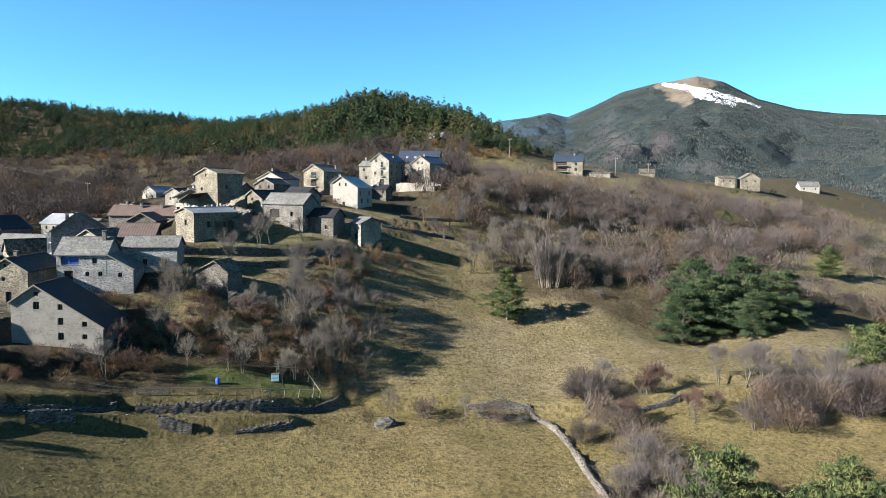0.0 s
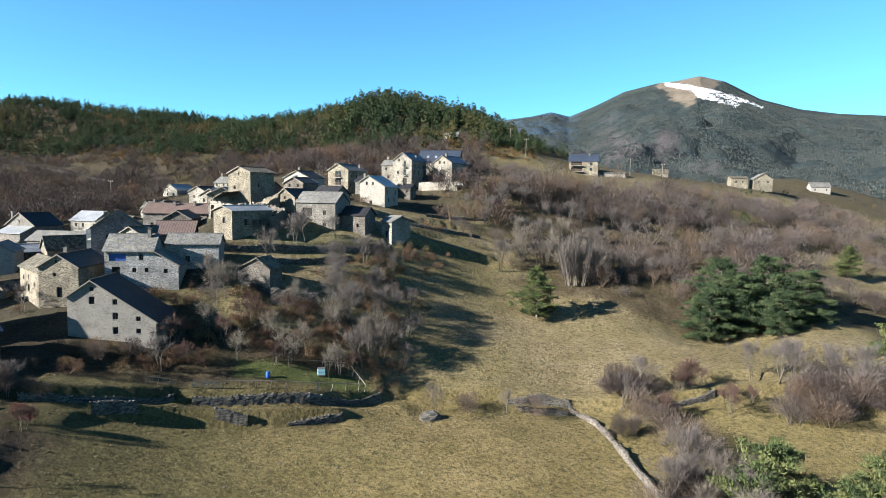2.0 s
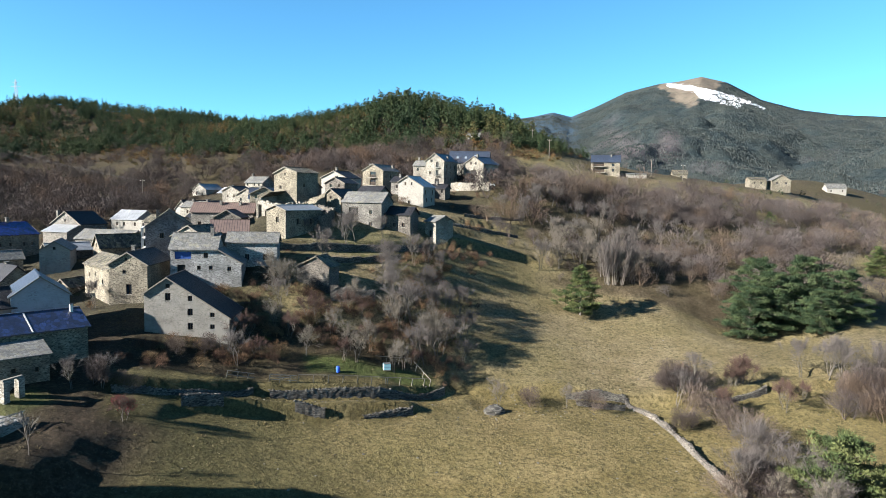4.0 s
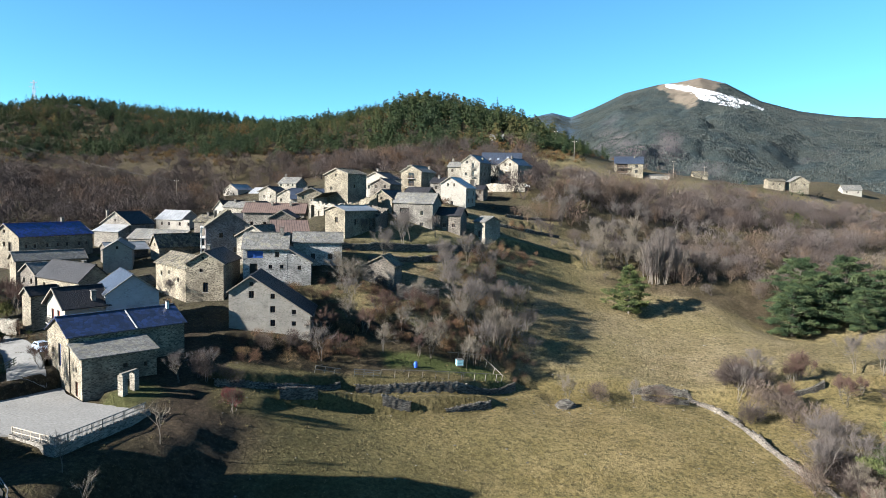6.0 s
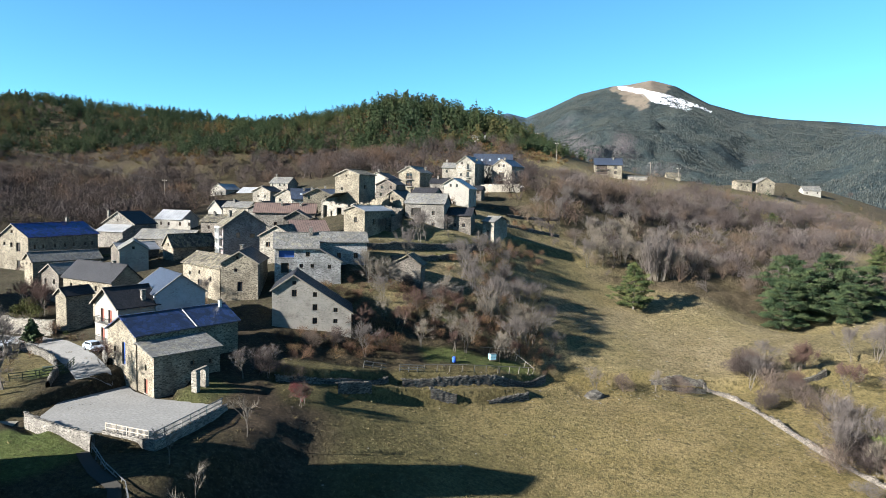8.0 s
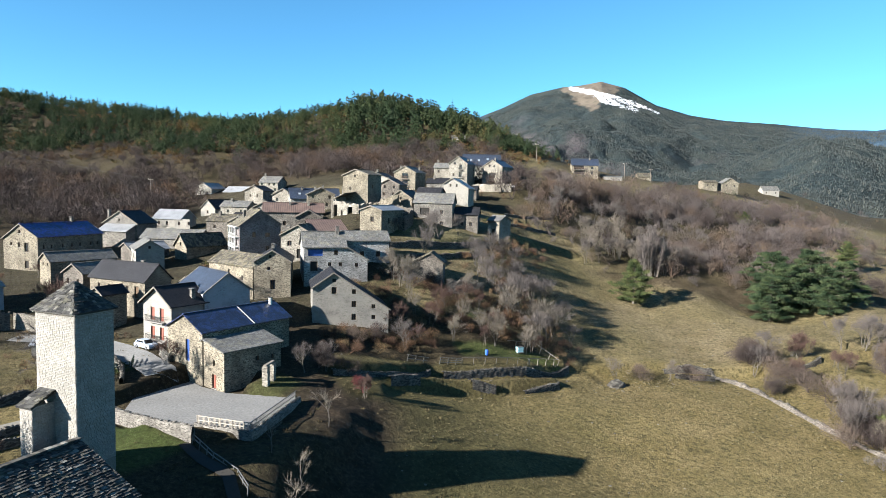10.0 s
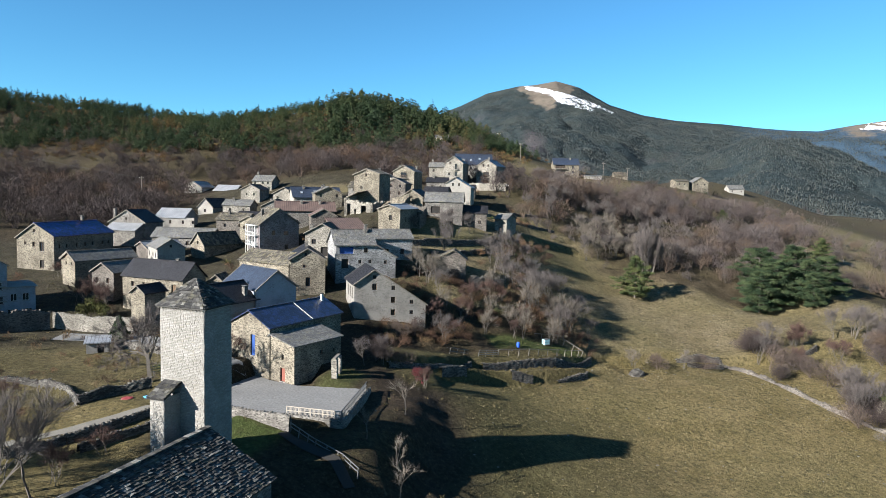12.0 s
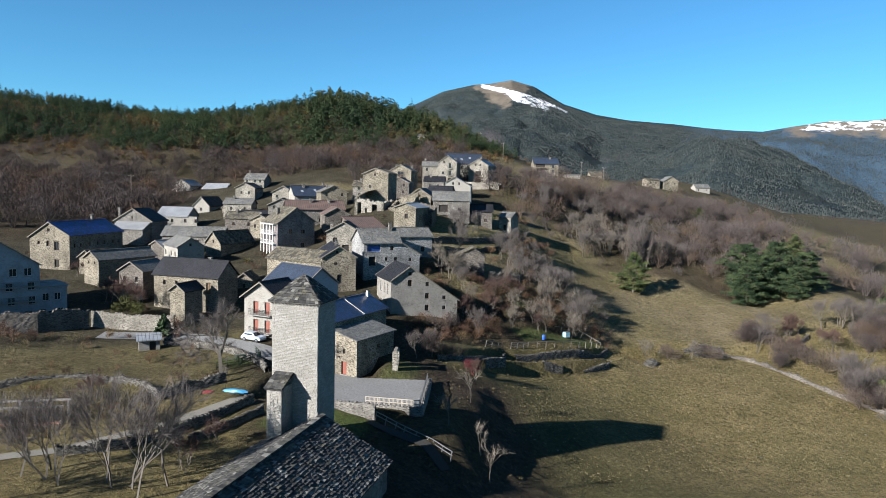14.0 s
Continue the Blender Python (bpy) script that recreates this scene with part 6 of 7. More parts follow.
def crown_arrays(size, count, w, wide=0.42, squat=0.55, long_=0.16, stems=4):
    """A leafless crown: stems, and fine short twigs through an uneven rounded volume, thicker to the outside."""
    tw = Twigs()
    lobes = [(np.array((rng.normal() * wide * 0.5, rng.normal() * wide * 0.5, squat + rng.normal() * 0.10)) * size, rng.uniform(0.6, 1.0)) for _ in range(4)]
    root = np.zeros(3)
    for c, g in lobes[:stems]:
        tw.limb(root + rng.normal(size=3) * np.array((0.04, 0.04, 0)) * size, c, size * 0.014, size * 0.006)
    for _ in range(count):
        c, g = lobes[rng.integers(4)]
        d = unit(rng.normal(size=3))
        p = c + d * np.array((wide, wide, 0.36)) * size * g * rng.uniform(0.25, 1.0) ** 0.6
        p[2] = max(p[2], 0.04 * size)
        e = unit(unit(p - np.array((0, 0, size * 0.1))) + rng.normal(size=3) * 0.45 + np.array((0, 0, 0.15)))
        tw.blade(p - e * size * long_ * 0.5, p + e * size * long_ * rng.uniform(0.3, 0.8), w)
    return tw.arrays()


def pine_arrays(height, width, lobes, each, sharp=0.75, low=0.18):
    """A pine from afar: trunk, and boughs as uneven pads of needle clumps that look outwards, round an irregular crown."""
    t = Twigs()
    t.limb((0, 0, -0.5), (0, 0, height * 0.93), height * 0.02, height * 0.006)
    lean = rng.normal(size=2) * 0.25
    for k in range(lobes):
        s = (k + rng.random()) / lobes
        a = k * 2.399 + rng.normal() * 0.5
        rad = width * (1 - s) ** sharp * min(1.0, 0.6 + 2.0 * s) * rng.uniform(0.45, 0.8)
        c = np.array((math.cos(a) * rad + lean[0] * s, math.sin(a) * rad + lean[1] * s, height * (low + (0.97 - low) * s)))
        size = width * rng.uniform(0.30, 0.46) * (1 - 0.55 * s)
        for _ in range(each):
            d = unit(rng.normal(size=3) + np.array((0, 0, 0.45)))
            q = c + d * np.array((1, 1, 0.62)) * size * rng.uniform(0.75, 1.1)
            u = unit(np.cross(d, rng.normal(size=3)))
            w = np.cross(d, u)
            g = size * rng.uniform(0.30, 0.52)
            t.tri(q + u * g + d * g * 0.25, q - u * g * 0.6 + w * g * 0.8, q - u * g * 0.5 - w * g * 0.8 - d * g * 0.3)
    return t.arrays()


def conifer_arrays(height, tiers, width, droop=0.25, tufts=6):
    """A pine or fir seen from afar: trunk and ragged tufts on whorls."""
    t = Twigs()
    t.limb((0, 0, -0.5), (0, 0, height * 0.95), height * 0.022, height * 0.006)
    for k in range(tiers):
        s = (k + 0.5) / tiers
        z = height * (0.16 + 0.84 * s)
        rad = width * (1 - s) ** 0.75 * (0.75 + 0.5 * rng.random()) + 0.25
        for i in range(tufts):
            a = 6.283 * (i + rng.random()) / tufts
            c, s2 = math.cos(a), math.sin(a)
            rr2 = rad * rng.uniform(0.65, 1.1)
            hub = np.array((c * 0.15 * rr2, s2 * 0.15 * rr2, z + 0.10 * height * rng.random()))
            tip = np.array((c * rr2, s2 * rr2, z - droop * rr2))
            side = np.array((-s2, c, 0)) * rr2 * 0.42
            lift = np.array((0, 0, 0.22 * rr2 + 0.15))
            t.tri(hub, tip + side * 0.8, tip - side * 0.8 + lift)
            t.tri(hub + lift, tip + side + lift * 0.4, tip * 0.7 + hub * 0.3 - side - lift)
    t.tri(np.array((0.3, 0, height * 0.9)), np.array((-0.3, 0.1, height * 0.9)), np.array((0, 0, height * 1.03)))
    return t.arrays()


def strew(name, templates, places, sizes, material, label, category, patch=0.0):
    """Many plants joined into one mesh; each keeps a random tint."""
    V, F, T, k = [], [], [], 0
    drift = np.clip(0.5 + 0.6 * fbm(places[:, 0], places[:, 1], 38.0, 3, 11.0), 0, 1)
    for (x, y, z), s, dr in zip(places, sizes, drift):
        v, f = templates[rng.integers(len(templates))]
        a = rng.uniform(0, 6.283)
        c, sn = math.cos(a) * s, math.sin(a) * s
        sx = rng.uniform(0.85, 1.2)
        V.append(np.stack([(v[:, 0] * c - v[:, 1] * sn) * sx + x, (v[:, 0] * sn + v[:, 1] * c) * sx + y, v[:, 2] * s + z], -1))
        F.append(f + k)
        T.append(np.full(len(v), rng.random() * (1 - patch) + dr * patch))
        k += len(v)
    me = fast_mesh(name, np.concatenate(V), np.concatenate(F))
    give(me, "tint", np.concatenate(T))
    me.materials.append(material)
    return tagged(new(name, me), label, category, kind="stuff")


def twiggy(name, stops, rough=0.9, deep=0.85):
    n = Nodes(name, rough, spec=0.1)
    col = n.ramp(n.attr("tint"), stops)
    col = n.mix(n.ramp(n.island(), [(0.0, deep), (0.7, 0.0)]), col, n.mix(0.6, col, (0.012, 0.010, 0.008)))
    return n.done(col)


BRUSH = twiggy("bare_brush", [(0.0, (0.024, 0.018, 0.017)), (0.35, (0.042, 0.033, 0.031)), (0.6, (0.056, 0.046, 0.045)), (0.8, (0.072, 0.044, 0.028)), (1.0, (0.076, 0.066, 0.065))], 0.9, 0.7)
BRUSH_PALE = twiggy("pale_brush", [(0.0, (0.036, 0.028, 0.026)), (0.35, (0.060, 0.048, 0.045)), (0.6, (0.078, 0.067, 0.065)), (0.8, (0.084, 0.056, 0.036)), (1.0, (0.105, 0.096, 0.095))], 0.9, 0.75)
RUST = twiggy("rust_shrub", [(0.0, (0.060, 0.038, 0.020)), (0.5, (0.105, 0.060, 0.024)), (1.0, (0.060, 0.056, 0.022))])
PINE_FAR = twiggy("pine_forest", [(0.0, (0.011, 0.023, 0.012)), (0.5, (0.023, 0.036, 0.015)), (0.75, (0.042, 0.049, 0.019)), (0.88, (0.066, 0.054, 0.020)), (1.0, (0.094, 0.056, 0.021))])
BRAMBLE = twiggy("reddish_bramble", [(0.0, (0.046, 0.028, 0.021)), (0.5, (0.090, 0.053, 0.035)), (0.8, (0.128, 0.078, 0.042)), (1.0, (0.098, 0.084, 0.046))])
NEEDLE_YARD = twiggy("yard_evergreen_leaves", [(0.0, (0.024, 0.036, 0.012)), (0.6, (0.048, 0.058, 0.018)), (1.0, (0.078, 0.072, 0.026))])
BARK = plain("grey_bark", (0.093, 0.081, 0.068), 0.9, 0, 0.4, 5)
TWIG_GREY = plain("grey_twigs", (0.096, 0.082, 0.076), 0.9, 0, 0.35, 3)
TWIG_RED = plain("reddish_twigs", (0.074, 0.043, 0.034), 0.9, 0, 0.35, 3)
TWIG_PALE = plain("pale_twigs", (0.135, 0.115, 0.092), 0.9, 0, 0.35, 3)


def clear_of_houses(x, y, gap=1.5):
    ok = np.ones(len(x), bool)
    for hx, hy, a, w, d in FOOTPRINTS:
        c, s = math.cos(radians(a)), math.sin(radians(a))
        u, v = (x - hx) * c + (y - hy) * s, -(x - hx) * s + (y - hy) * c
        ok &= ~((u > -gap) & (u < w + gap) & (v > -gap) & (v < d + gap))
    return ok


def sow(count, x0, x1, y0, y1, density):
    """Random places in a stretch of the plan, kept with the chance that density gives there."""
    x, y = rng.uniform(x0, x1, count), rng.uniform(y0, y1, count)
    keep = (rng.random(count) < density(x, y)) & clear_of_houses(x, y)
    x, y = x[keep], y[keep]
    return np.stack([x, y, terrain(x, y)], -1)


def woods(x, y):
    """Share of conifers: the upper slope of the ridge behind the village."""
    z = ground(x, y)
    return step(z + 5 * fbm(x, y, 45.0, 3, 9.0), 43, 49) * step(y, 305, 325)


# the conifer ridge
fir = [pine_arrays(9.0, 2.4, 12, 12, 0.85) for _ in range(2)] + [pine_arrays(7.8, 3.2, 13, 13, 0.6) for _ in range(5)] + [pine_arrays(6.2, 3.4, 12, 13, 0.45) for _ in range(4)]
p = sow(9200, -400, 75, 305, 500, lambda x, y: woods(x, y) * (0.35 + 0.65 * step(fbm(x, y, 26.0, 3, 5.0), -0.35, 0.35)))
strew("pine_forest", fir, p, rng.uniform(0.45, 1.05, len(p)) * (1 + 0.6 * inside(p[:, 0], p[:, 1], -15, 385, 0, 80, 60, 20)), PINE_FAR, "dense pine wood on the ridge", "forest", 0.6)
# rust-coloured scrub at the wood's edge
rust = [crown_arrays(3.4, 90, 0.13, 0.42, 0.4, 0.2, 2) for _ in range(4)]
p = sow(5600, -400, 60, 285, 480, lambda x, y: step(ground(x, y), 36, 46) * (1 - inside(x, y, 54, 298, 0, 36, 34, 4)) * (0.95 - 0.3 * woods(x, y)) * step(fbm(x, y, 40.0, 3, 2.0), -0.7, 0.1))
strew("rust_scrub", rust, p, rng.uniform(0.6, 1.3, len(p)), RUST, "rust-brown oak scrub below the pines", "scrub")
# bare grey-brown woodland behind the village
far_brush = [crown_arrays(5.2, 470, 0.050, 0.40, 0.55, 0.085) for _ in range(8)]
p = sow(2300, -330, 10, 185, 385, lambda x, y: (1 - village(x, y)) * (1 - 0.85 * woods(x, y)) * step(y + 0.10 * (x + 130), 192, 206) * (0.6 + 0.4 * step(fbm(x, y, 50.0, 3, 7.0), -0.5, 0.2)))
strew("bare_woodland", far_brush, p, rng.uniform(0.8, 2.0, len(p)) * (1 - 0.4 * step(p[:, 1], 300, 340)), BRUSH, "leafless grey-brown woodland behind the village", "woodland", 0.4)
# the slope on the other side
mid_brush = [crown_arrays(4.4, 560, 0.030, 0.46, 0.5, 0.085) for _ in range(8)]


def slope(x, y):
    lane = 1 - np.exp(-((y - 205 - 0.25 * x + 8 * np.sin(x / 30)) / 5.0) ** 2)
    low = step(y - (162 - 0.10 * (x - 40)), 0, 8) * step(x - (5 - (y - 160) * 0.35), -6, 6)
    return low * (1 - step(y - 0.35 * np.maximum(x - 70, 0), 262, 292)) * (0.12 + 0.88 * step(fbm(x, y, 26.0, 3, 3.0), -0.35, 0.05)) * lane * (1 - 0.9 * step(x - 0.2 * (y - 250), 135, 175)) * (1 - 0.9 * inside(x, y, 118, 192, -20, 30, 36, 8)) * (1 - inside(x, y, 48, 282, 0, 46, 44, 8))


p = sow(4200, -20, 215, 150, 345, slope)
strew("hillside_brush", mid_brush, p, rng.uniform(0.5, 1.5, len(p)) * (1 + 0.7 * (rng.random(len(p)) > 0.75)) * (1 - 0.45 * step(p[:, 1], 255, 300)), BRUSH_PALE, "leafless grey-mauve brush on the open slope", "brush", 0.4)
p = sow(900, 60, 420, 190, 520, lambda x, y: 0.5 * step(fbm(x, y, 50.0, 3, 6.0), 0.0, 0.5) * (1 - slope(x, y)) * (1 - 0.9 * inside(x, y, 205, 258, -10, 110, 90, 15)))
strew("plateau_brush", far_brush, p, rng.uniform(0.4, 0.9, len(p)), BRUSH, "scattered bare bushes on the far plateau", "brush")
low_pine = [pine_arrays(3.2, 1.9, 7, 12, 0.4, 0.1) for _ in range(4)]
p = sow(260, 70, 260, 225, 370, lambda x, y: 0.5 * step(fbm(x, y, 30.0, 3, 12.0), 0.0, 0.5))
strew("ridge_junipers", low_pine, p, rng.uniform(0.5, 1.2, len(p)), PINE_FAR, "dark green junipers scattered along the ridge", "scrub")
# brambles and shrubs on the bank under the village
near_brush = [crown_arrays(2.6, 420, 0.016, 0.45, 0.42, 0.2, 4) for _ in range(5)]
p = sow(1500, -66, -8, 84, 168, lambda x, y: 0.9 * step(y - 0.3 * (x + 40), 101, 104) * inside(x, y, -40, 114, 8, 44, 22, 5) * (1 - inside(x, y, -31, 107, 5, 26, 7, 2)) + 0.6 * inside(x, y, -18, 145, -15, 12, 52, 5) + 0.3 * inside(x, y, -62, 97, 20, 24, 8, 3))
strew("bank_brambles", near_brush, p, rng.uniform(0.4, 1.15, len(p)), BRAMBLE, "tangled brown brambles on the terraced bank", "brambles")
yard_brush = [crown_arrays(2.4, 240, 0.022, 0.45, 0.42, 0.2, 3) for _ in range(5)]
p = sow(900, -150, -5, 96, 215, lambda x, y: 0.55 * village(x, y) * step(fbm(x, y, 9.0, 3, 14.0), -0.2, 0.3) * (1 - inside(x, y, -97, 95, 52, 44, 7, 2)))
strew("yard_shrubs", yard_brush, p, rng.uniform(0.4, 1.3, len(p)), BRAMBLE, "bare brown shrubs and weeds between the houses", "scrub")
ivy = [crown_arrays(2.0, 200, 0.06, 0.45, 0.4, 0.16, 2) for _ in range(3)]
p = sow(420, -130, 0, 98, 215, lambda x, y: 0.3 * village(x, y) * step(fbm(x, y, 8.0, 3, 18.0), 0.1, 0.4) + 0.25 * inside(x, y, -36, 112, 8, 40, 14, 4))
strew("yard_evergreens", ivy, p, rng.uniform(0.35, 1.0, len(p)), NEEDLE_YARD, "low green shrubs and ivy between the houses", "scrub")
p = sow(420, -140, -96, 52, 108, lambda x, y: 0.5 * step(fbm(x, y, 8.0, 3, 4.0), -0.1, 0.4) * (1 - inside(x, y, -98, 66, 35, 30, 5, 2)))
strew("garden_weeds", yard_brush, p, rng.uniform(0.25, 0.8, len(p)), BRAMBLE, "brown weeds and bare shrubs in the old gardens", "weeds")
edge_brush = [crown_arrays(4.6, 1700, 0.020, 0.46, 0.46, 0.11, 4) for _ in range(6)]
p = sow(900, 10, 120, 48, 135, lambda x, y: inside(x, y, 61, 107, 8, 24, 7, 3) + 0.6 * inside(x, y, 84, 112, 8, 20, 12, 4) + 0.5 * inside(x, y, 25, 90, 80, 30, 5, 3) + 0.35 * inside(x, y, 29, 66, 110, 26, 9, 3) + inside(x, y, 25, 113.5, 0, 5, 3, 2))
strew("meadow_edge_brush", edge_brush, p, rng.uniform(0.7, 1.7, len(p)), BRUSH_PALE, "grey-mauve leafless bushes along the meadow edge", "brush")


def bare_tree(label, height, level, fan, twigs, stems=1, r=0.16, w=0.022, wide=0.42):
    t, tw = bare_tree_mesh(height, level, fan, w, r, stems, wide)
    ob = thing("bare_tree", Matrix(), label, "tree", "bare trees")
    for nm, arr, mat in (("trunk", t.arrays(), BARK), ("crown", tw.arrays(), twigs)):
        m = fast_mesh(nm, *arr)
        m.materials.append(mat)
        new(nm, m).parent = ob
    return ob


kinds = [
    bare_tree("leafless grey tree with fine twigs on the bank", 9.0, 3, 22, TWIG_GREY, 2, 0.11, 0.014),
    bare_tree("leafless pale ash tree on the bank", 8.5, 3, 22, TWIG_PALE, 2, 0.10, 0.014),
    bare_tree("leafless reddish shrub-like tree", 6.0, 3, 18, TWIG_RED, 3, 0.07, 0.012),
    bare_tree("slender leafless sapling with upright twigs", 6.5, 2, 14, TWIG_PALE, 1, 0.09),
]
first = set()


def plant(k, x, y, s=1.0):
    m = pose(x, y, float(terrain(x, y)), 0, 0, (x * 37 + y * 91) % 360) @ Matrix.Scale(s, 4)
    if k not in first:
        first.add(k)
        kinds[k].matrix_world = m
        return kinds[k]
    c = copy_thing(kinds[k], m)
    c.matrix_world = m
    return c


for k, x0, x1, y0, y1, count in ((0, -31, -12, 114, 150, 24), (1, -56, -14, 106, 130, 14), (2, -62, -20, 98, 122, 12), (1, 8, 40, 172, 196, 26), (0, 0, 60, 168, 215, 30), (2, 26, 46, 104, 116, 10), (0, 48, 84, 104, 122, 16), (0, 22, 36, 60, 92, 14), (1, 22, 44, 52, 80, 10), (0, -95, -60, 108, 140, 8), (0, -60, -30, 132, 160, 6)):
    px, py = rng.uniform(x0, x1, count), rng.uniform(y0, y1, count)
    ok = clear_of_houses(px, py, 2.0)
    for x, y in zip(px[ok], py[ok]):
        plant(k, x, y, rng.uniform(0.6, 1.1))


# evergreen pines in the meadow
NEEDLE = twiggy("pine_needles", [(0.0, (0.016, 0.030, 0.015)), (0.5, (0.030, 0.048, 0.022)), (1.0, (0.050, 0.068, 0.030))])
NEEDLE_LIGHT = twiggy("young_pine_needles", [(0.0, (0.030, 0.046, 0.018)), (0.5, (0.052, 0.068, 0.025)), (1.0, (0.084, 0.094, 0.036))])


def pine_tree(label, height, width, boughs, low=0.08, dome=2.6, needles=None):
    """A near pine: trunk, boughs, and on their outer half flat uneven pads of fine needles. dome: how full the crown stays towards its top."""
    ob = thing("pine_tree", Matrix(), label, "tree", "pines")
    t, lv = Twigs(), Twigs()
    t.limb((0, 0, -0.6), (0.1, 0, height * 0.5), height * 0.024, height * 0.016)
    t.limb((0.1, 0, height * 0.5), (0, 0.1, height * 0.97), height * 0.016, 0.03)
    for k in range(boughs):
        s = (k + rng.uniform(-0.8, 1.8)) / boughs
        s = min(max(s, 0.0), 0.99)
        a = k * 2.399 + rng.normal() * 0.5
        lobe = 0.82 + 0.22 * math.sin(2 * a + 7 * s) + 0.12 * math.sin(3 * a - 4 * s)
        reach = width / 2 * (1 - s**dome) ** 0.75 * min(1.0, 0.72 + 1.4 * s) * lobe * rng.uniform(0.6, 1.1) + 0.35
        d = unit(np.array((math.cos(a), math.sin(a), 0.02 + 0.45 * s + rng.normal() * 0.10)))
        p = np.array((0, 0, height * (low + (0.95 - low) * s)))
        q = p + d * reach
        t.limb(p, q, 0.06, 0.015)
        side = np.array((-math.sin(a), math.cos(a), 0.0))
        for j in range(2 + int(reach * 0.75)):
            c = p + (q - p) * rng.uniform(0.38, 1.0) + side * rng.normal() * 0.20 * reach + np.array((0, 0, rng.normal() * 0.18))
            size = rng.uniform(0.45, 0.95) * (0.6 + 0.09 * reach)
            for _ in range(int(120 * size)):
                g = rng.normal(size=3) * np.array((0.55, 0.55, 0.20)) * size
                e = unit(rng.normal(size=3) * 0.8 + np.array((d[0] * 0.5, d[1] * 0.5, 0.75)))
                lv.blade(c + g, c + g + e * rng.uniform(0.25, 0.55), 0.07)
    for nm, arr, mat in (("trunk", t.arrays(), BARK), ("crown", lv.arrays(), needles or NEEDLE)):
        m = fast_mesh(nm, *arr)
        if nm == "crown":
            v = arr[0]
            give(m, "tint", 0.5 + 0.5 * np.sin(v[:, 0] * 1.1 + 1.7 * np.sin(v[:, 1] * 0.9) + v[:, 2] * 1.3))
        m.materials.append(mat)
        new(nm, m).parent = ob
    return ob


PINES = [
    pine_tree("lone yellow-green pine standing in the meadow", 12.5, 11.5, 76, 0.05, 1.6, NEEDLE_LIGHT),
    pine_tree("broad dark green pine in a group on the meadow", 12.4, 15.0, 80, 0.05, 2.4),
    pine_tree("bright green bushy pine at the field's edge", 9.0, 11.0, 66, 0.04, 2.6, NEEDLE_LIGHT),
]
PINES[0].matrix_world = pose(14.7, 151.5, float(terrain(14.7, 151.5)) - 0.3)
PINES[1].matrix_world = pose(55, 152, float(terrain(55, 152)) - 0.3) @ Matrix.Scale(1.05, 4)
PINES[2].matrix_world = pose(34, 77, float(terrain(34, 77)) - 0.3) @ Matrix.Scale(1.25, 4)
for k, x, y, s, r in ((1, 63, 155, 1.15, 70), (1, 71, 158, 1.2, 150), (1, 61, 161, 1.2, 220), (1, 77, 152, 1.0, 300), (1, 69, 147, 0.85, 20), (0, 111.7, 194, 0.8, 40), (2, 77.5, 118, 1.15, 10), (2, 47.0, 75.0, 1.2, 200), (2, 40.0, 71.0, 1.0, 310), (0, 100, 238, 0.5, 20)):
    m = pose(x, y, float(terrain(x, y)) - 0.3, 0, 0, r) @ Matrix.Scale(s, 4)
    copy_thing(PINES[k], m).matrix_world = m


# the grey poplar clump on the slope
def poplar_clump(x, y, height, label):
    ob = thing("poplar_clump", pose(x, y, float(terrain(x, y)) - 0.2), label, "tree")
    t, tw = Twigs(), Twigs()
    for _ in range(26):
        a, rad = rng.uniform(0, 6.283), rng.uniform(0, 1) ** 0.6
        base = np.array((math.cos(a) * rad * 2.6, math.sin(a) * rad * 2.2, 0.0))
        top = np.array((math.cos(a) * rad * 5.0, math.sin(a) * rad * 4.2, height * (1.0 - 0.35 * rad**2) * rng.uniform(0.85, 1.0)))
        t.limb(base, top, 0.11, 0.02)
        for _ in range(210):
            p = base + (top - base) * rng.uniform(0.2, 1.0)
            e = unit(np.array((rng.normal() * 0.5, rng.normal() * 0.5, 1.0)))
            tw.blade(p, p + e * rng.uniform(0.8, 2.2), 0.045)
    for nm, arr, mat in (("stems", t.arrays(), BARK), ("crown", tw.arrays(), TWIG_GREY)):
        m = fast_mesh(nm, *arr)
        m.materials.append(mat)
        new(nm, m).parent = ob


poplar_clump(26.6, 167.5, 14.5, "tall grey leafless poplar clump on the slope")

# big bare trees of the gardens and the churchyard, and the young ones below the square
big = bare_tree("large leafless walnut tree beside the church", 11.0, 4, 40, TWIG_GREY, 1, 0.28, 0.013, 0.78)
kinds.append(big)
kinds.append(bare_tree("many-stemmed leafless tree with a haze of brown twigs", 10.5, 3, 34, TWIG_GREY, 6, 0.12, 0.012))
plant(4, -97.0, 75.6, 1.3)
plant(5, -104.0, 42.4, 1.05)
plant(5, -111.0, 47.0, 0.85)
for k, x, y, s in ((2, -99.5, 46.0, 0.8), (2, -116.0, 41.0, 1.1), (2, -97.0, 52.0, 0.6), (2, -112.0, 68.0, 0.8), (0, -114.0, 50.0, 0.8)):
    plant(k, x, y, s)
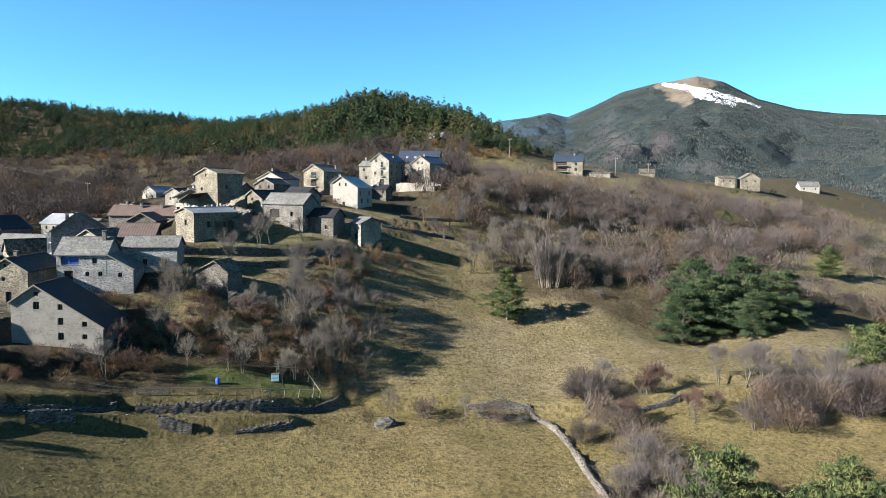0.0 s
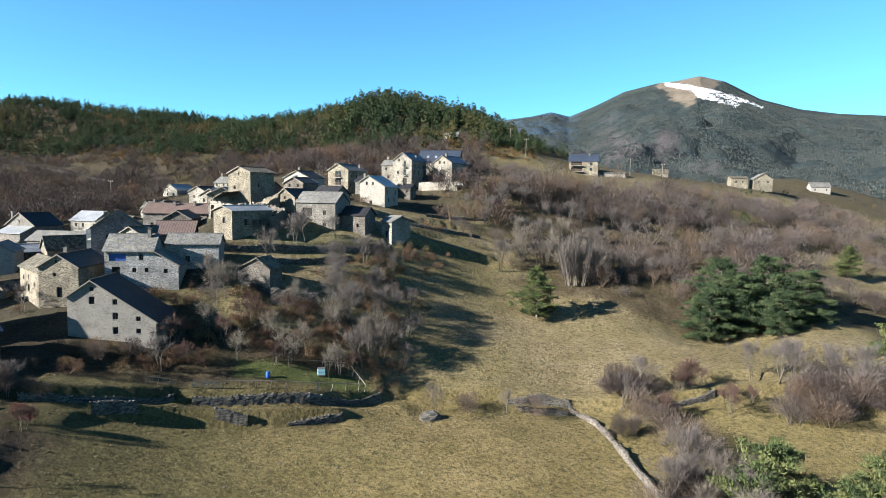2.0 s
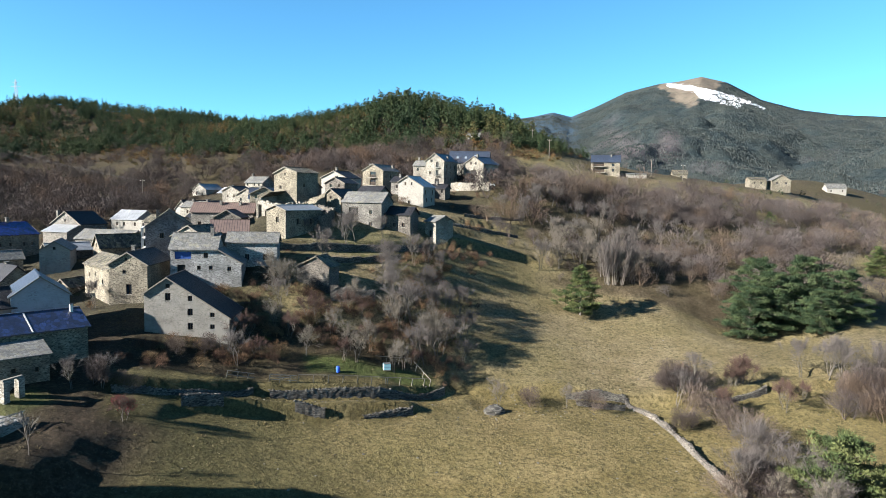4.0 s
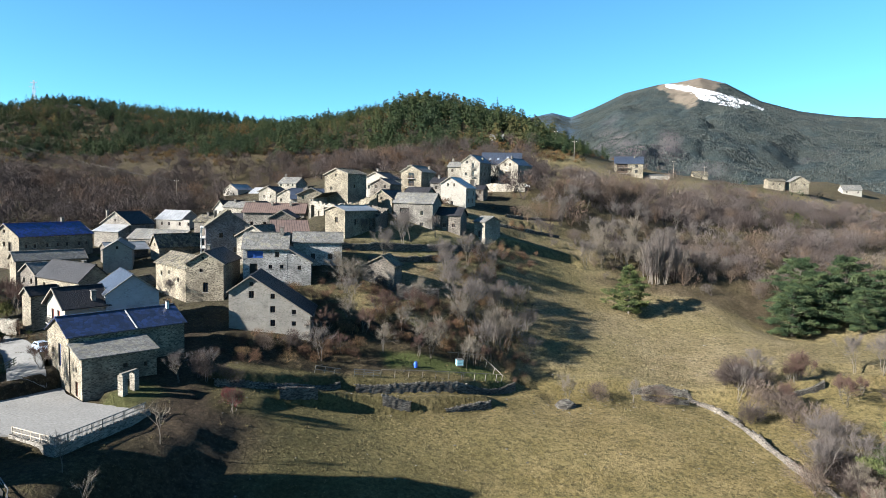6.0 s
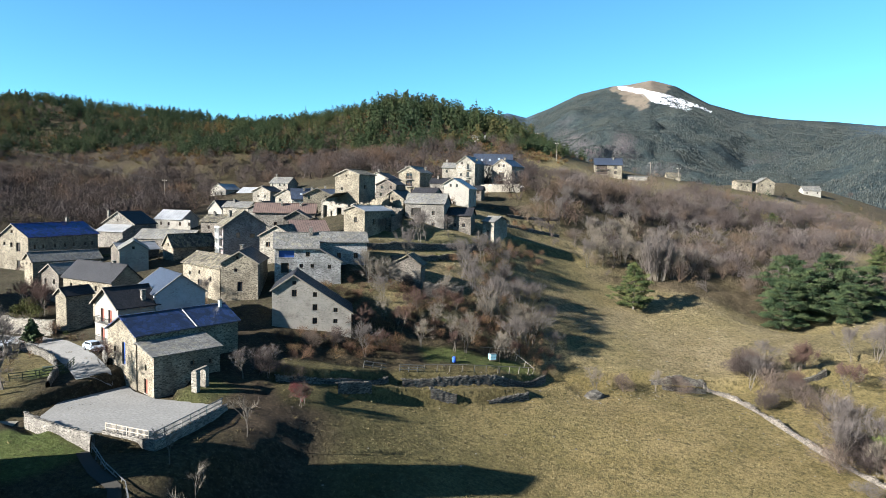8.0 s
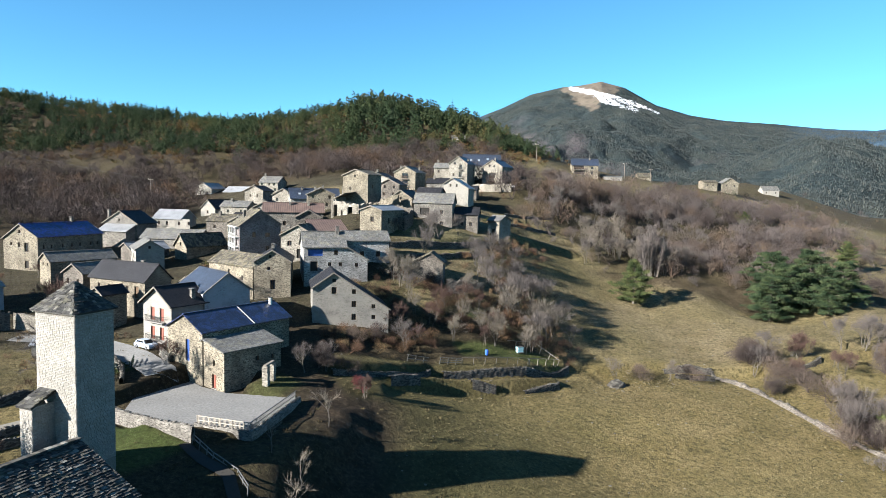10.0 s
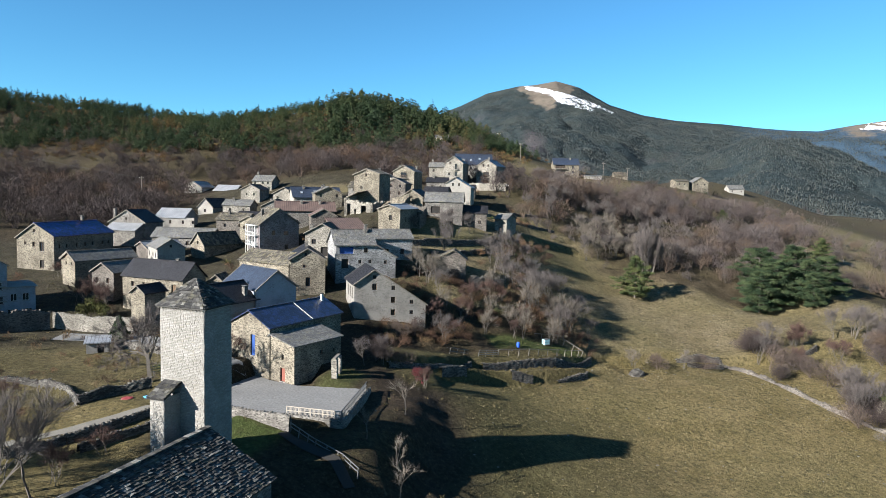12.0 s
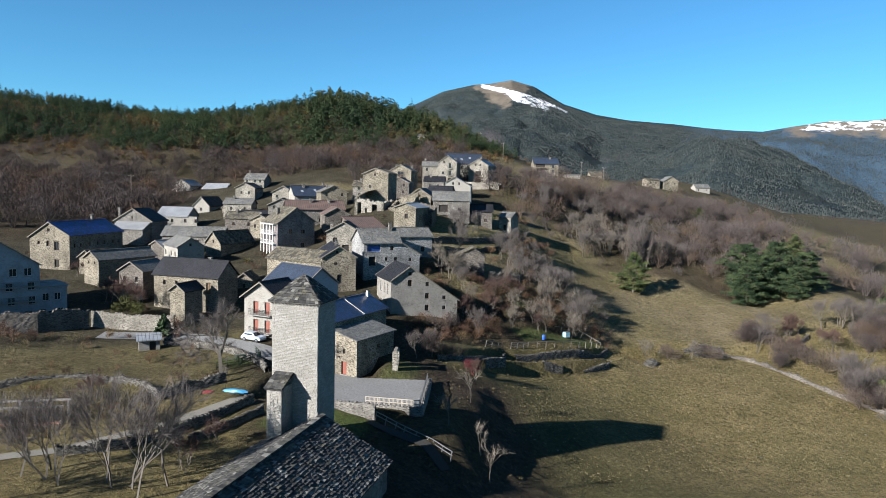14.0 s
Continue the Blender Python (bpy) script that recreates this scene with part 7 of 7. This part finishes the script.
for k, x, y, s in ((3, -63.5, 66.0, 1.0), (3, -69.5, 56.5, 0.85), (3, -66.5, 49.0, 0.95), (3, -66.0, 54.0, 0.8), (0, -64.3, 84.0, 0.6), (0, -67.5, 82.0, 0.55), (2, -58.5, 78.0, 0.65), (2, -85.5, 86.2, 0.7), (2, -87.3, 83.0, 0.75), (1, -34.5, 111.0, 0.75), (1, -31.0, 113.0, 0.8), (1, -26.7, 120.0, 1.15), (0, -24.0, 124.0, 1.2), (1, -18.9, 118.6, 1.0), (0, -51.0, 100.0, 0.75), (0, -48.4, 118.6, 0.7), (1, -8.0, 108.0, 0.7), (1, 4.0, 108.0, 0.6), (0, 24.0, 110.5, 0.9), (0, 27.0, 113.0, 0.9), (1, 28.0, 169.0, 1.2), (1, 24.0, 171.0, 1.2), (1, 32.0, 168.5, 1.1), (0, -50.0, 148.0, 0.5), (2, -118.0, 124.0, 1.25), (2, -114.5, 121.0, 1.2), (2, -121.0, 127.0, 1.0), (2, -131.0, 147.0, 0.7), (0, 22.0, 80.0, 0.9), (0, 26.0, 84.0, 0.8), (2, 24.5, 72.0, 1.0)):
    plant(k, x, y, s)
RED_LEAF = twiggy("crimson_twigs", [(0.0, (0.070, 0.018, 0.022)), (1.0, (0.150, 0.040, 0.046))])
me_ = fast_mesh("red_shrub", *crown_arrays(2.2, 1500, 0.011, 0.36, 0.55, 0.14, 4))
give(me_, "tint", rng.random(len(me_.vertices)))
me_.materials.append(RED_LEAF)
red = tagged(new("red_shrub", me_), "crimson-twigged bush at the meadow's edge", "shrub")
red.matrix_world = pose(-58.8, 79.0, float(terrain(-58.8, 79.0))) @ Matrix.Scale(1.5, 4)
me_ = fast_mesh("juniper", *conifer_arrays(3.2, 9, 1.1, 0.1, 8))
give(me_, "tint", rng.random(len(me_.vertices)))
me_.materials.append(NEEDLE)
jun = tagged(new("juniper", me_), "small dark evergreen in the garden", "shrub")
jun.matrix_world = pose(-108.0, 104.0, float(terrain(-108.0, 104.0))) @ Matrix.Scale(1.3, 4)
me_ = fast_mesh("shrub", *crown_arrays(3.6, 1500, 0.06, 0.42, 0.5, 0.1, 3))
give(me_, "tint", rng.uniform(0.6, 1.0, len(me_.vertices)))
me_.materials.append(NEEDLE_YARD)
tagged(new("shrub", me_), "yellow-green leafy shrub behind the garden wall", "shrub").matrix_world = pose(-116.5, 118.5, float(terrain(-116.5, 118.5)) - 0.2) @ Matrix.Scale(1.3, 4)
# rounded leafless bushes that stand by themselves
BUSHES = []
for x, y, size, k in ((-65.5, 84.0, 4.6, 0), (-62.0, 85.5, 3.6, 1), (24.5, 113.0, 7.0, 0), (27.5, 114.5, 6.0, 1), (21.8, 101.0, 4.6, 0), (8.5, 108.0, 4.2, 1), (-2.5, 108.0, 4.4, 1), (-56.5, 101.0, 4.0, 0), (-60.0, 98.5, 3.6, 1), (-44.0, 125.5, 3.6, 0), (55.0, 108.0, 8.0, 0), (61.0, 106.0, 8.5, 1), (67.0, 105.0, 8.0, 0), (72.0, 107.0, 7.0, 1), (27.0, 88.0, 5.2, 0), (30.0, 82.0, 5.5, 1), (25.5, 79.0, 5.0, 0)):
    if k >= len(BUSHES):
        me_ = fast_mesh("bush", *crown_arrays(1.0, 2600, 0.0034, 0.46, 0.48, 0.13, 4))
        give(me_, "tint", np.full(len(me_.vertices), 0.25 + 0.45 * k))
        me_.materials.append(BRUSH_PALE)
        BUSHES.append(me_)
    m_ = pose(x, y, float(terrain(x, y)) - 0.1, 0, 0, (x * 53 + y * 17) % 360) @ Matrix.Scale(size, 4)
    tagged(new("bush", BUSHES[k]), "rounded grey-mauve leafless bush", "bush", "bushes").matrix_world = m_
# grass tufts on the meadows and stones along the terraces
TUFT = twiggy("dry_grass_tufts", [(0.0, (0.075, 0.062, 0.026)), (0.5, (0.125, 0.102, 0.050)), (1.0, (0.175, 0.145, 0.080))])


BANK_TUFT = twiggy("bank_grass_tufts", [(0.0, (0.040, 0.036, 0.016)), (0.5, (0.074, 0.062, 0.030)), (1.0, (0.115, 0.092, 0.050))])


def tuft_arrays():
    t = Twigs()
    for _ in range(9):
        a = rng.uniform(0, 6.283)
        p = np.array((math.cos(a), math.sin(a), 0)) * rng.uniform(0, 0.22)
        t.blade(p, p * 2.0 + np.array((0, 0, rng.uniform(0.12, 0.3))), 0.035)
    return t.arrays()


p = sow(26000, -70, 70, 55, 160, lambda x, y: 0.85 * meadow(x, y) * step(fbm(x, y, 6.0, 4, 8.0), -0.5, 0.4))
strew("meadow_tufts", [tuft_arrays() for _ in range(5)], p, rng.uniform(0.4, 1.0, len(p)), TUFT, "tufts of dry tan meadow grass", "grass")
p = sow(16000, -150, 30, 40, 215, lambda x, y: 0.6 * (1 - meadow(x, y)) * step(fbm(x, y, 6.0, 4, 8.0), -0.3, 0.4))
strew("bank_tufts", [tuft_arrays() for _ in range(5)], p, rng.uniform(0.6, 1.4, len(p)), BANK_TUFT, "tufts of dry grass on the banks", "grass")


def rock_arrays():
    bm = bmesh.new()
    bmesh.ops.create_icosphere(bm, subdivisions=1, radius=1.0)
    for v in bm.verts:
        v.co *= rnd.uniform(0.65, 1.1)
        v.co.z *= 0.6
    a = np.array([v.co[:] for v in bm.verts], np.float32), np.array([[v.index for v in f.verts] for f in bm.faces], np.int32)
    bm.free()
    return a


ROCK = twiggy("loose_stone", [(0.0, (0.07, 0.065, 0.058)), (1.0, (0.17, 0.16, 0.14))])
p = sow(3000, -66, 60, 60, 150, lambda x, y: 0.05 * meadow(x, y) + 0.35 * inside(x, y, -18, 103, 14, 60, 6, 5) + 0.6 * inside(x, y, 2, 106, 5, 28, 4, 3) + 0.4 * inside(x, y, 18, 96, -80, 36, 6, 3) + 0.06)
strew("field_stones", [rock_arrays() for _ in range(5)], p, rng.uniform(0.05, 0.24, len(p)), ROCK, "loose grey stones along the terrace foot", "stones")

# single conifers standing out on the mountain
def spire():
    """A far fir, a three-sided ragged cone."""
    t = Twigs()
    q = [np.array((math.cos(a) * rng.uniform(2.2, 3.4), math.sin(a) * rng.uniform(2.2, 3.4), rng.uniform(0, 1.5))) for a in (0.3, 2.4, 4.5)]
    top = np.array((0.0, 0.0, rng.uniform(9, 12)))
    for i in range(3):
        t.tri(q[i], q[(i + 1) % 3], top)
    return t.arrays()


tiny = [spire() for _ in range(8)]
count = 210000
ta, tr = np.radians(rng.uniform(6, 53, count)), 950 + 3250 * rng.random(count) ** 0.85
keep = rng.random(count) < step(fbm(tr * np.sin(ta), tr * np.cos(ta), 330.0, 4, 7.0), -0.75, 0.1)
keep &= rng.random(count) > 1.3 * bald(ta, tr)
ta, tr = ta[keep], tr[keep]
p = np.stack([tr * np.sin(ta) - 30, tr * np.cos(ta), mountain_height(ta, tr) - 1.0], -1)
FIR_FAR = twiggy("mountain_firs", [(0.0, (0.010, 0.016, 0.019)), (0.6, (0.031, 0.038, 0.038)), (1.0, (0.060, 0.065, 0.056))])
strew("mountain_forest", tiny, p, rng.uniform(0.35, 0.75, len(p)) * (0.75 + 0.35 * tr / 3800), FIR_FAR, "conifer forest on the mountain flank", "forest", 0.25)
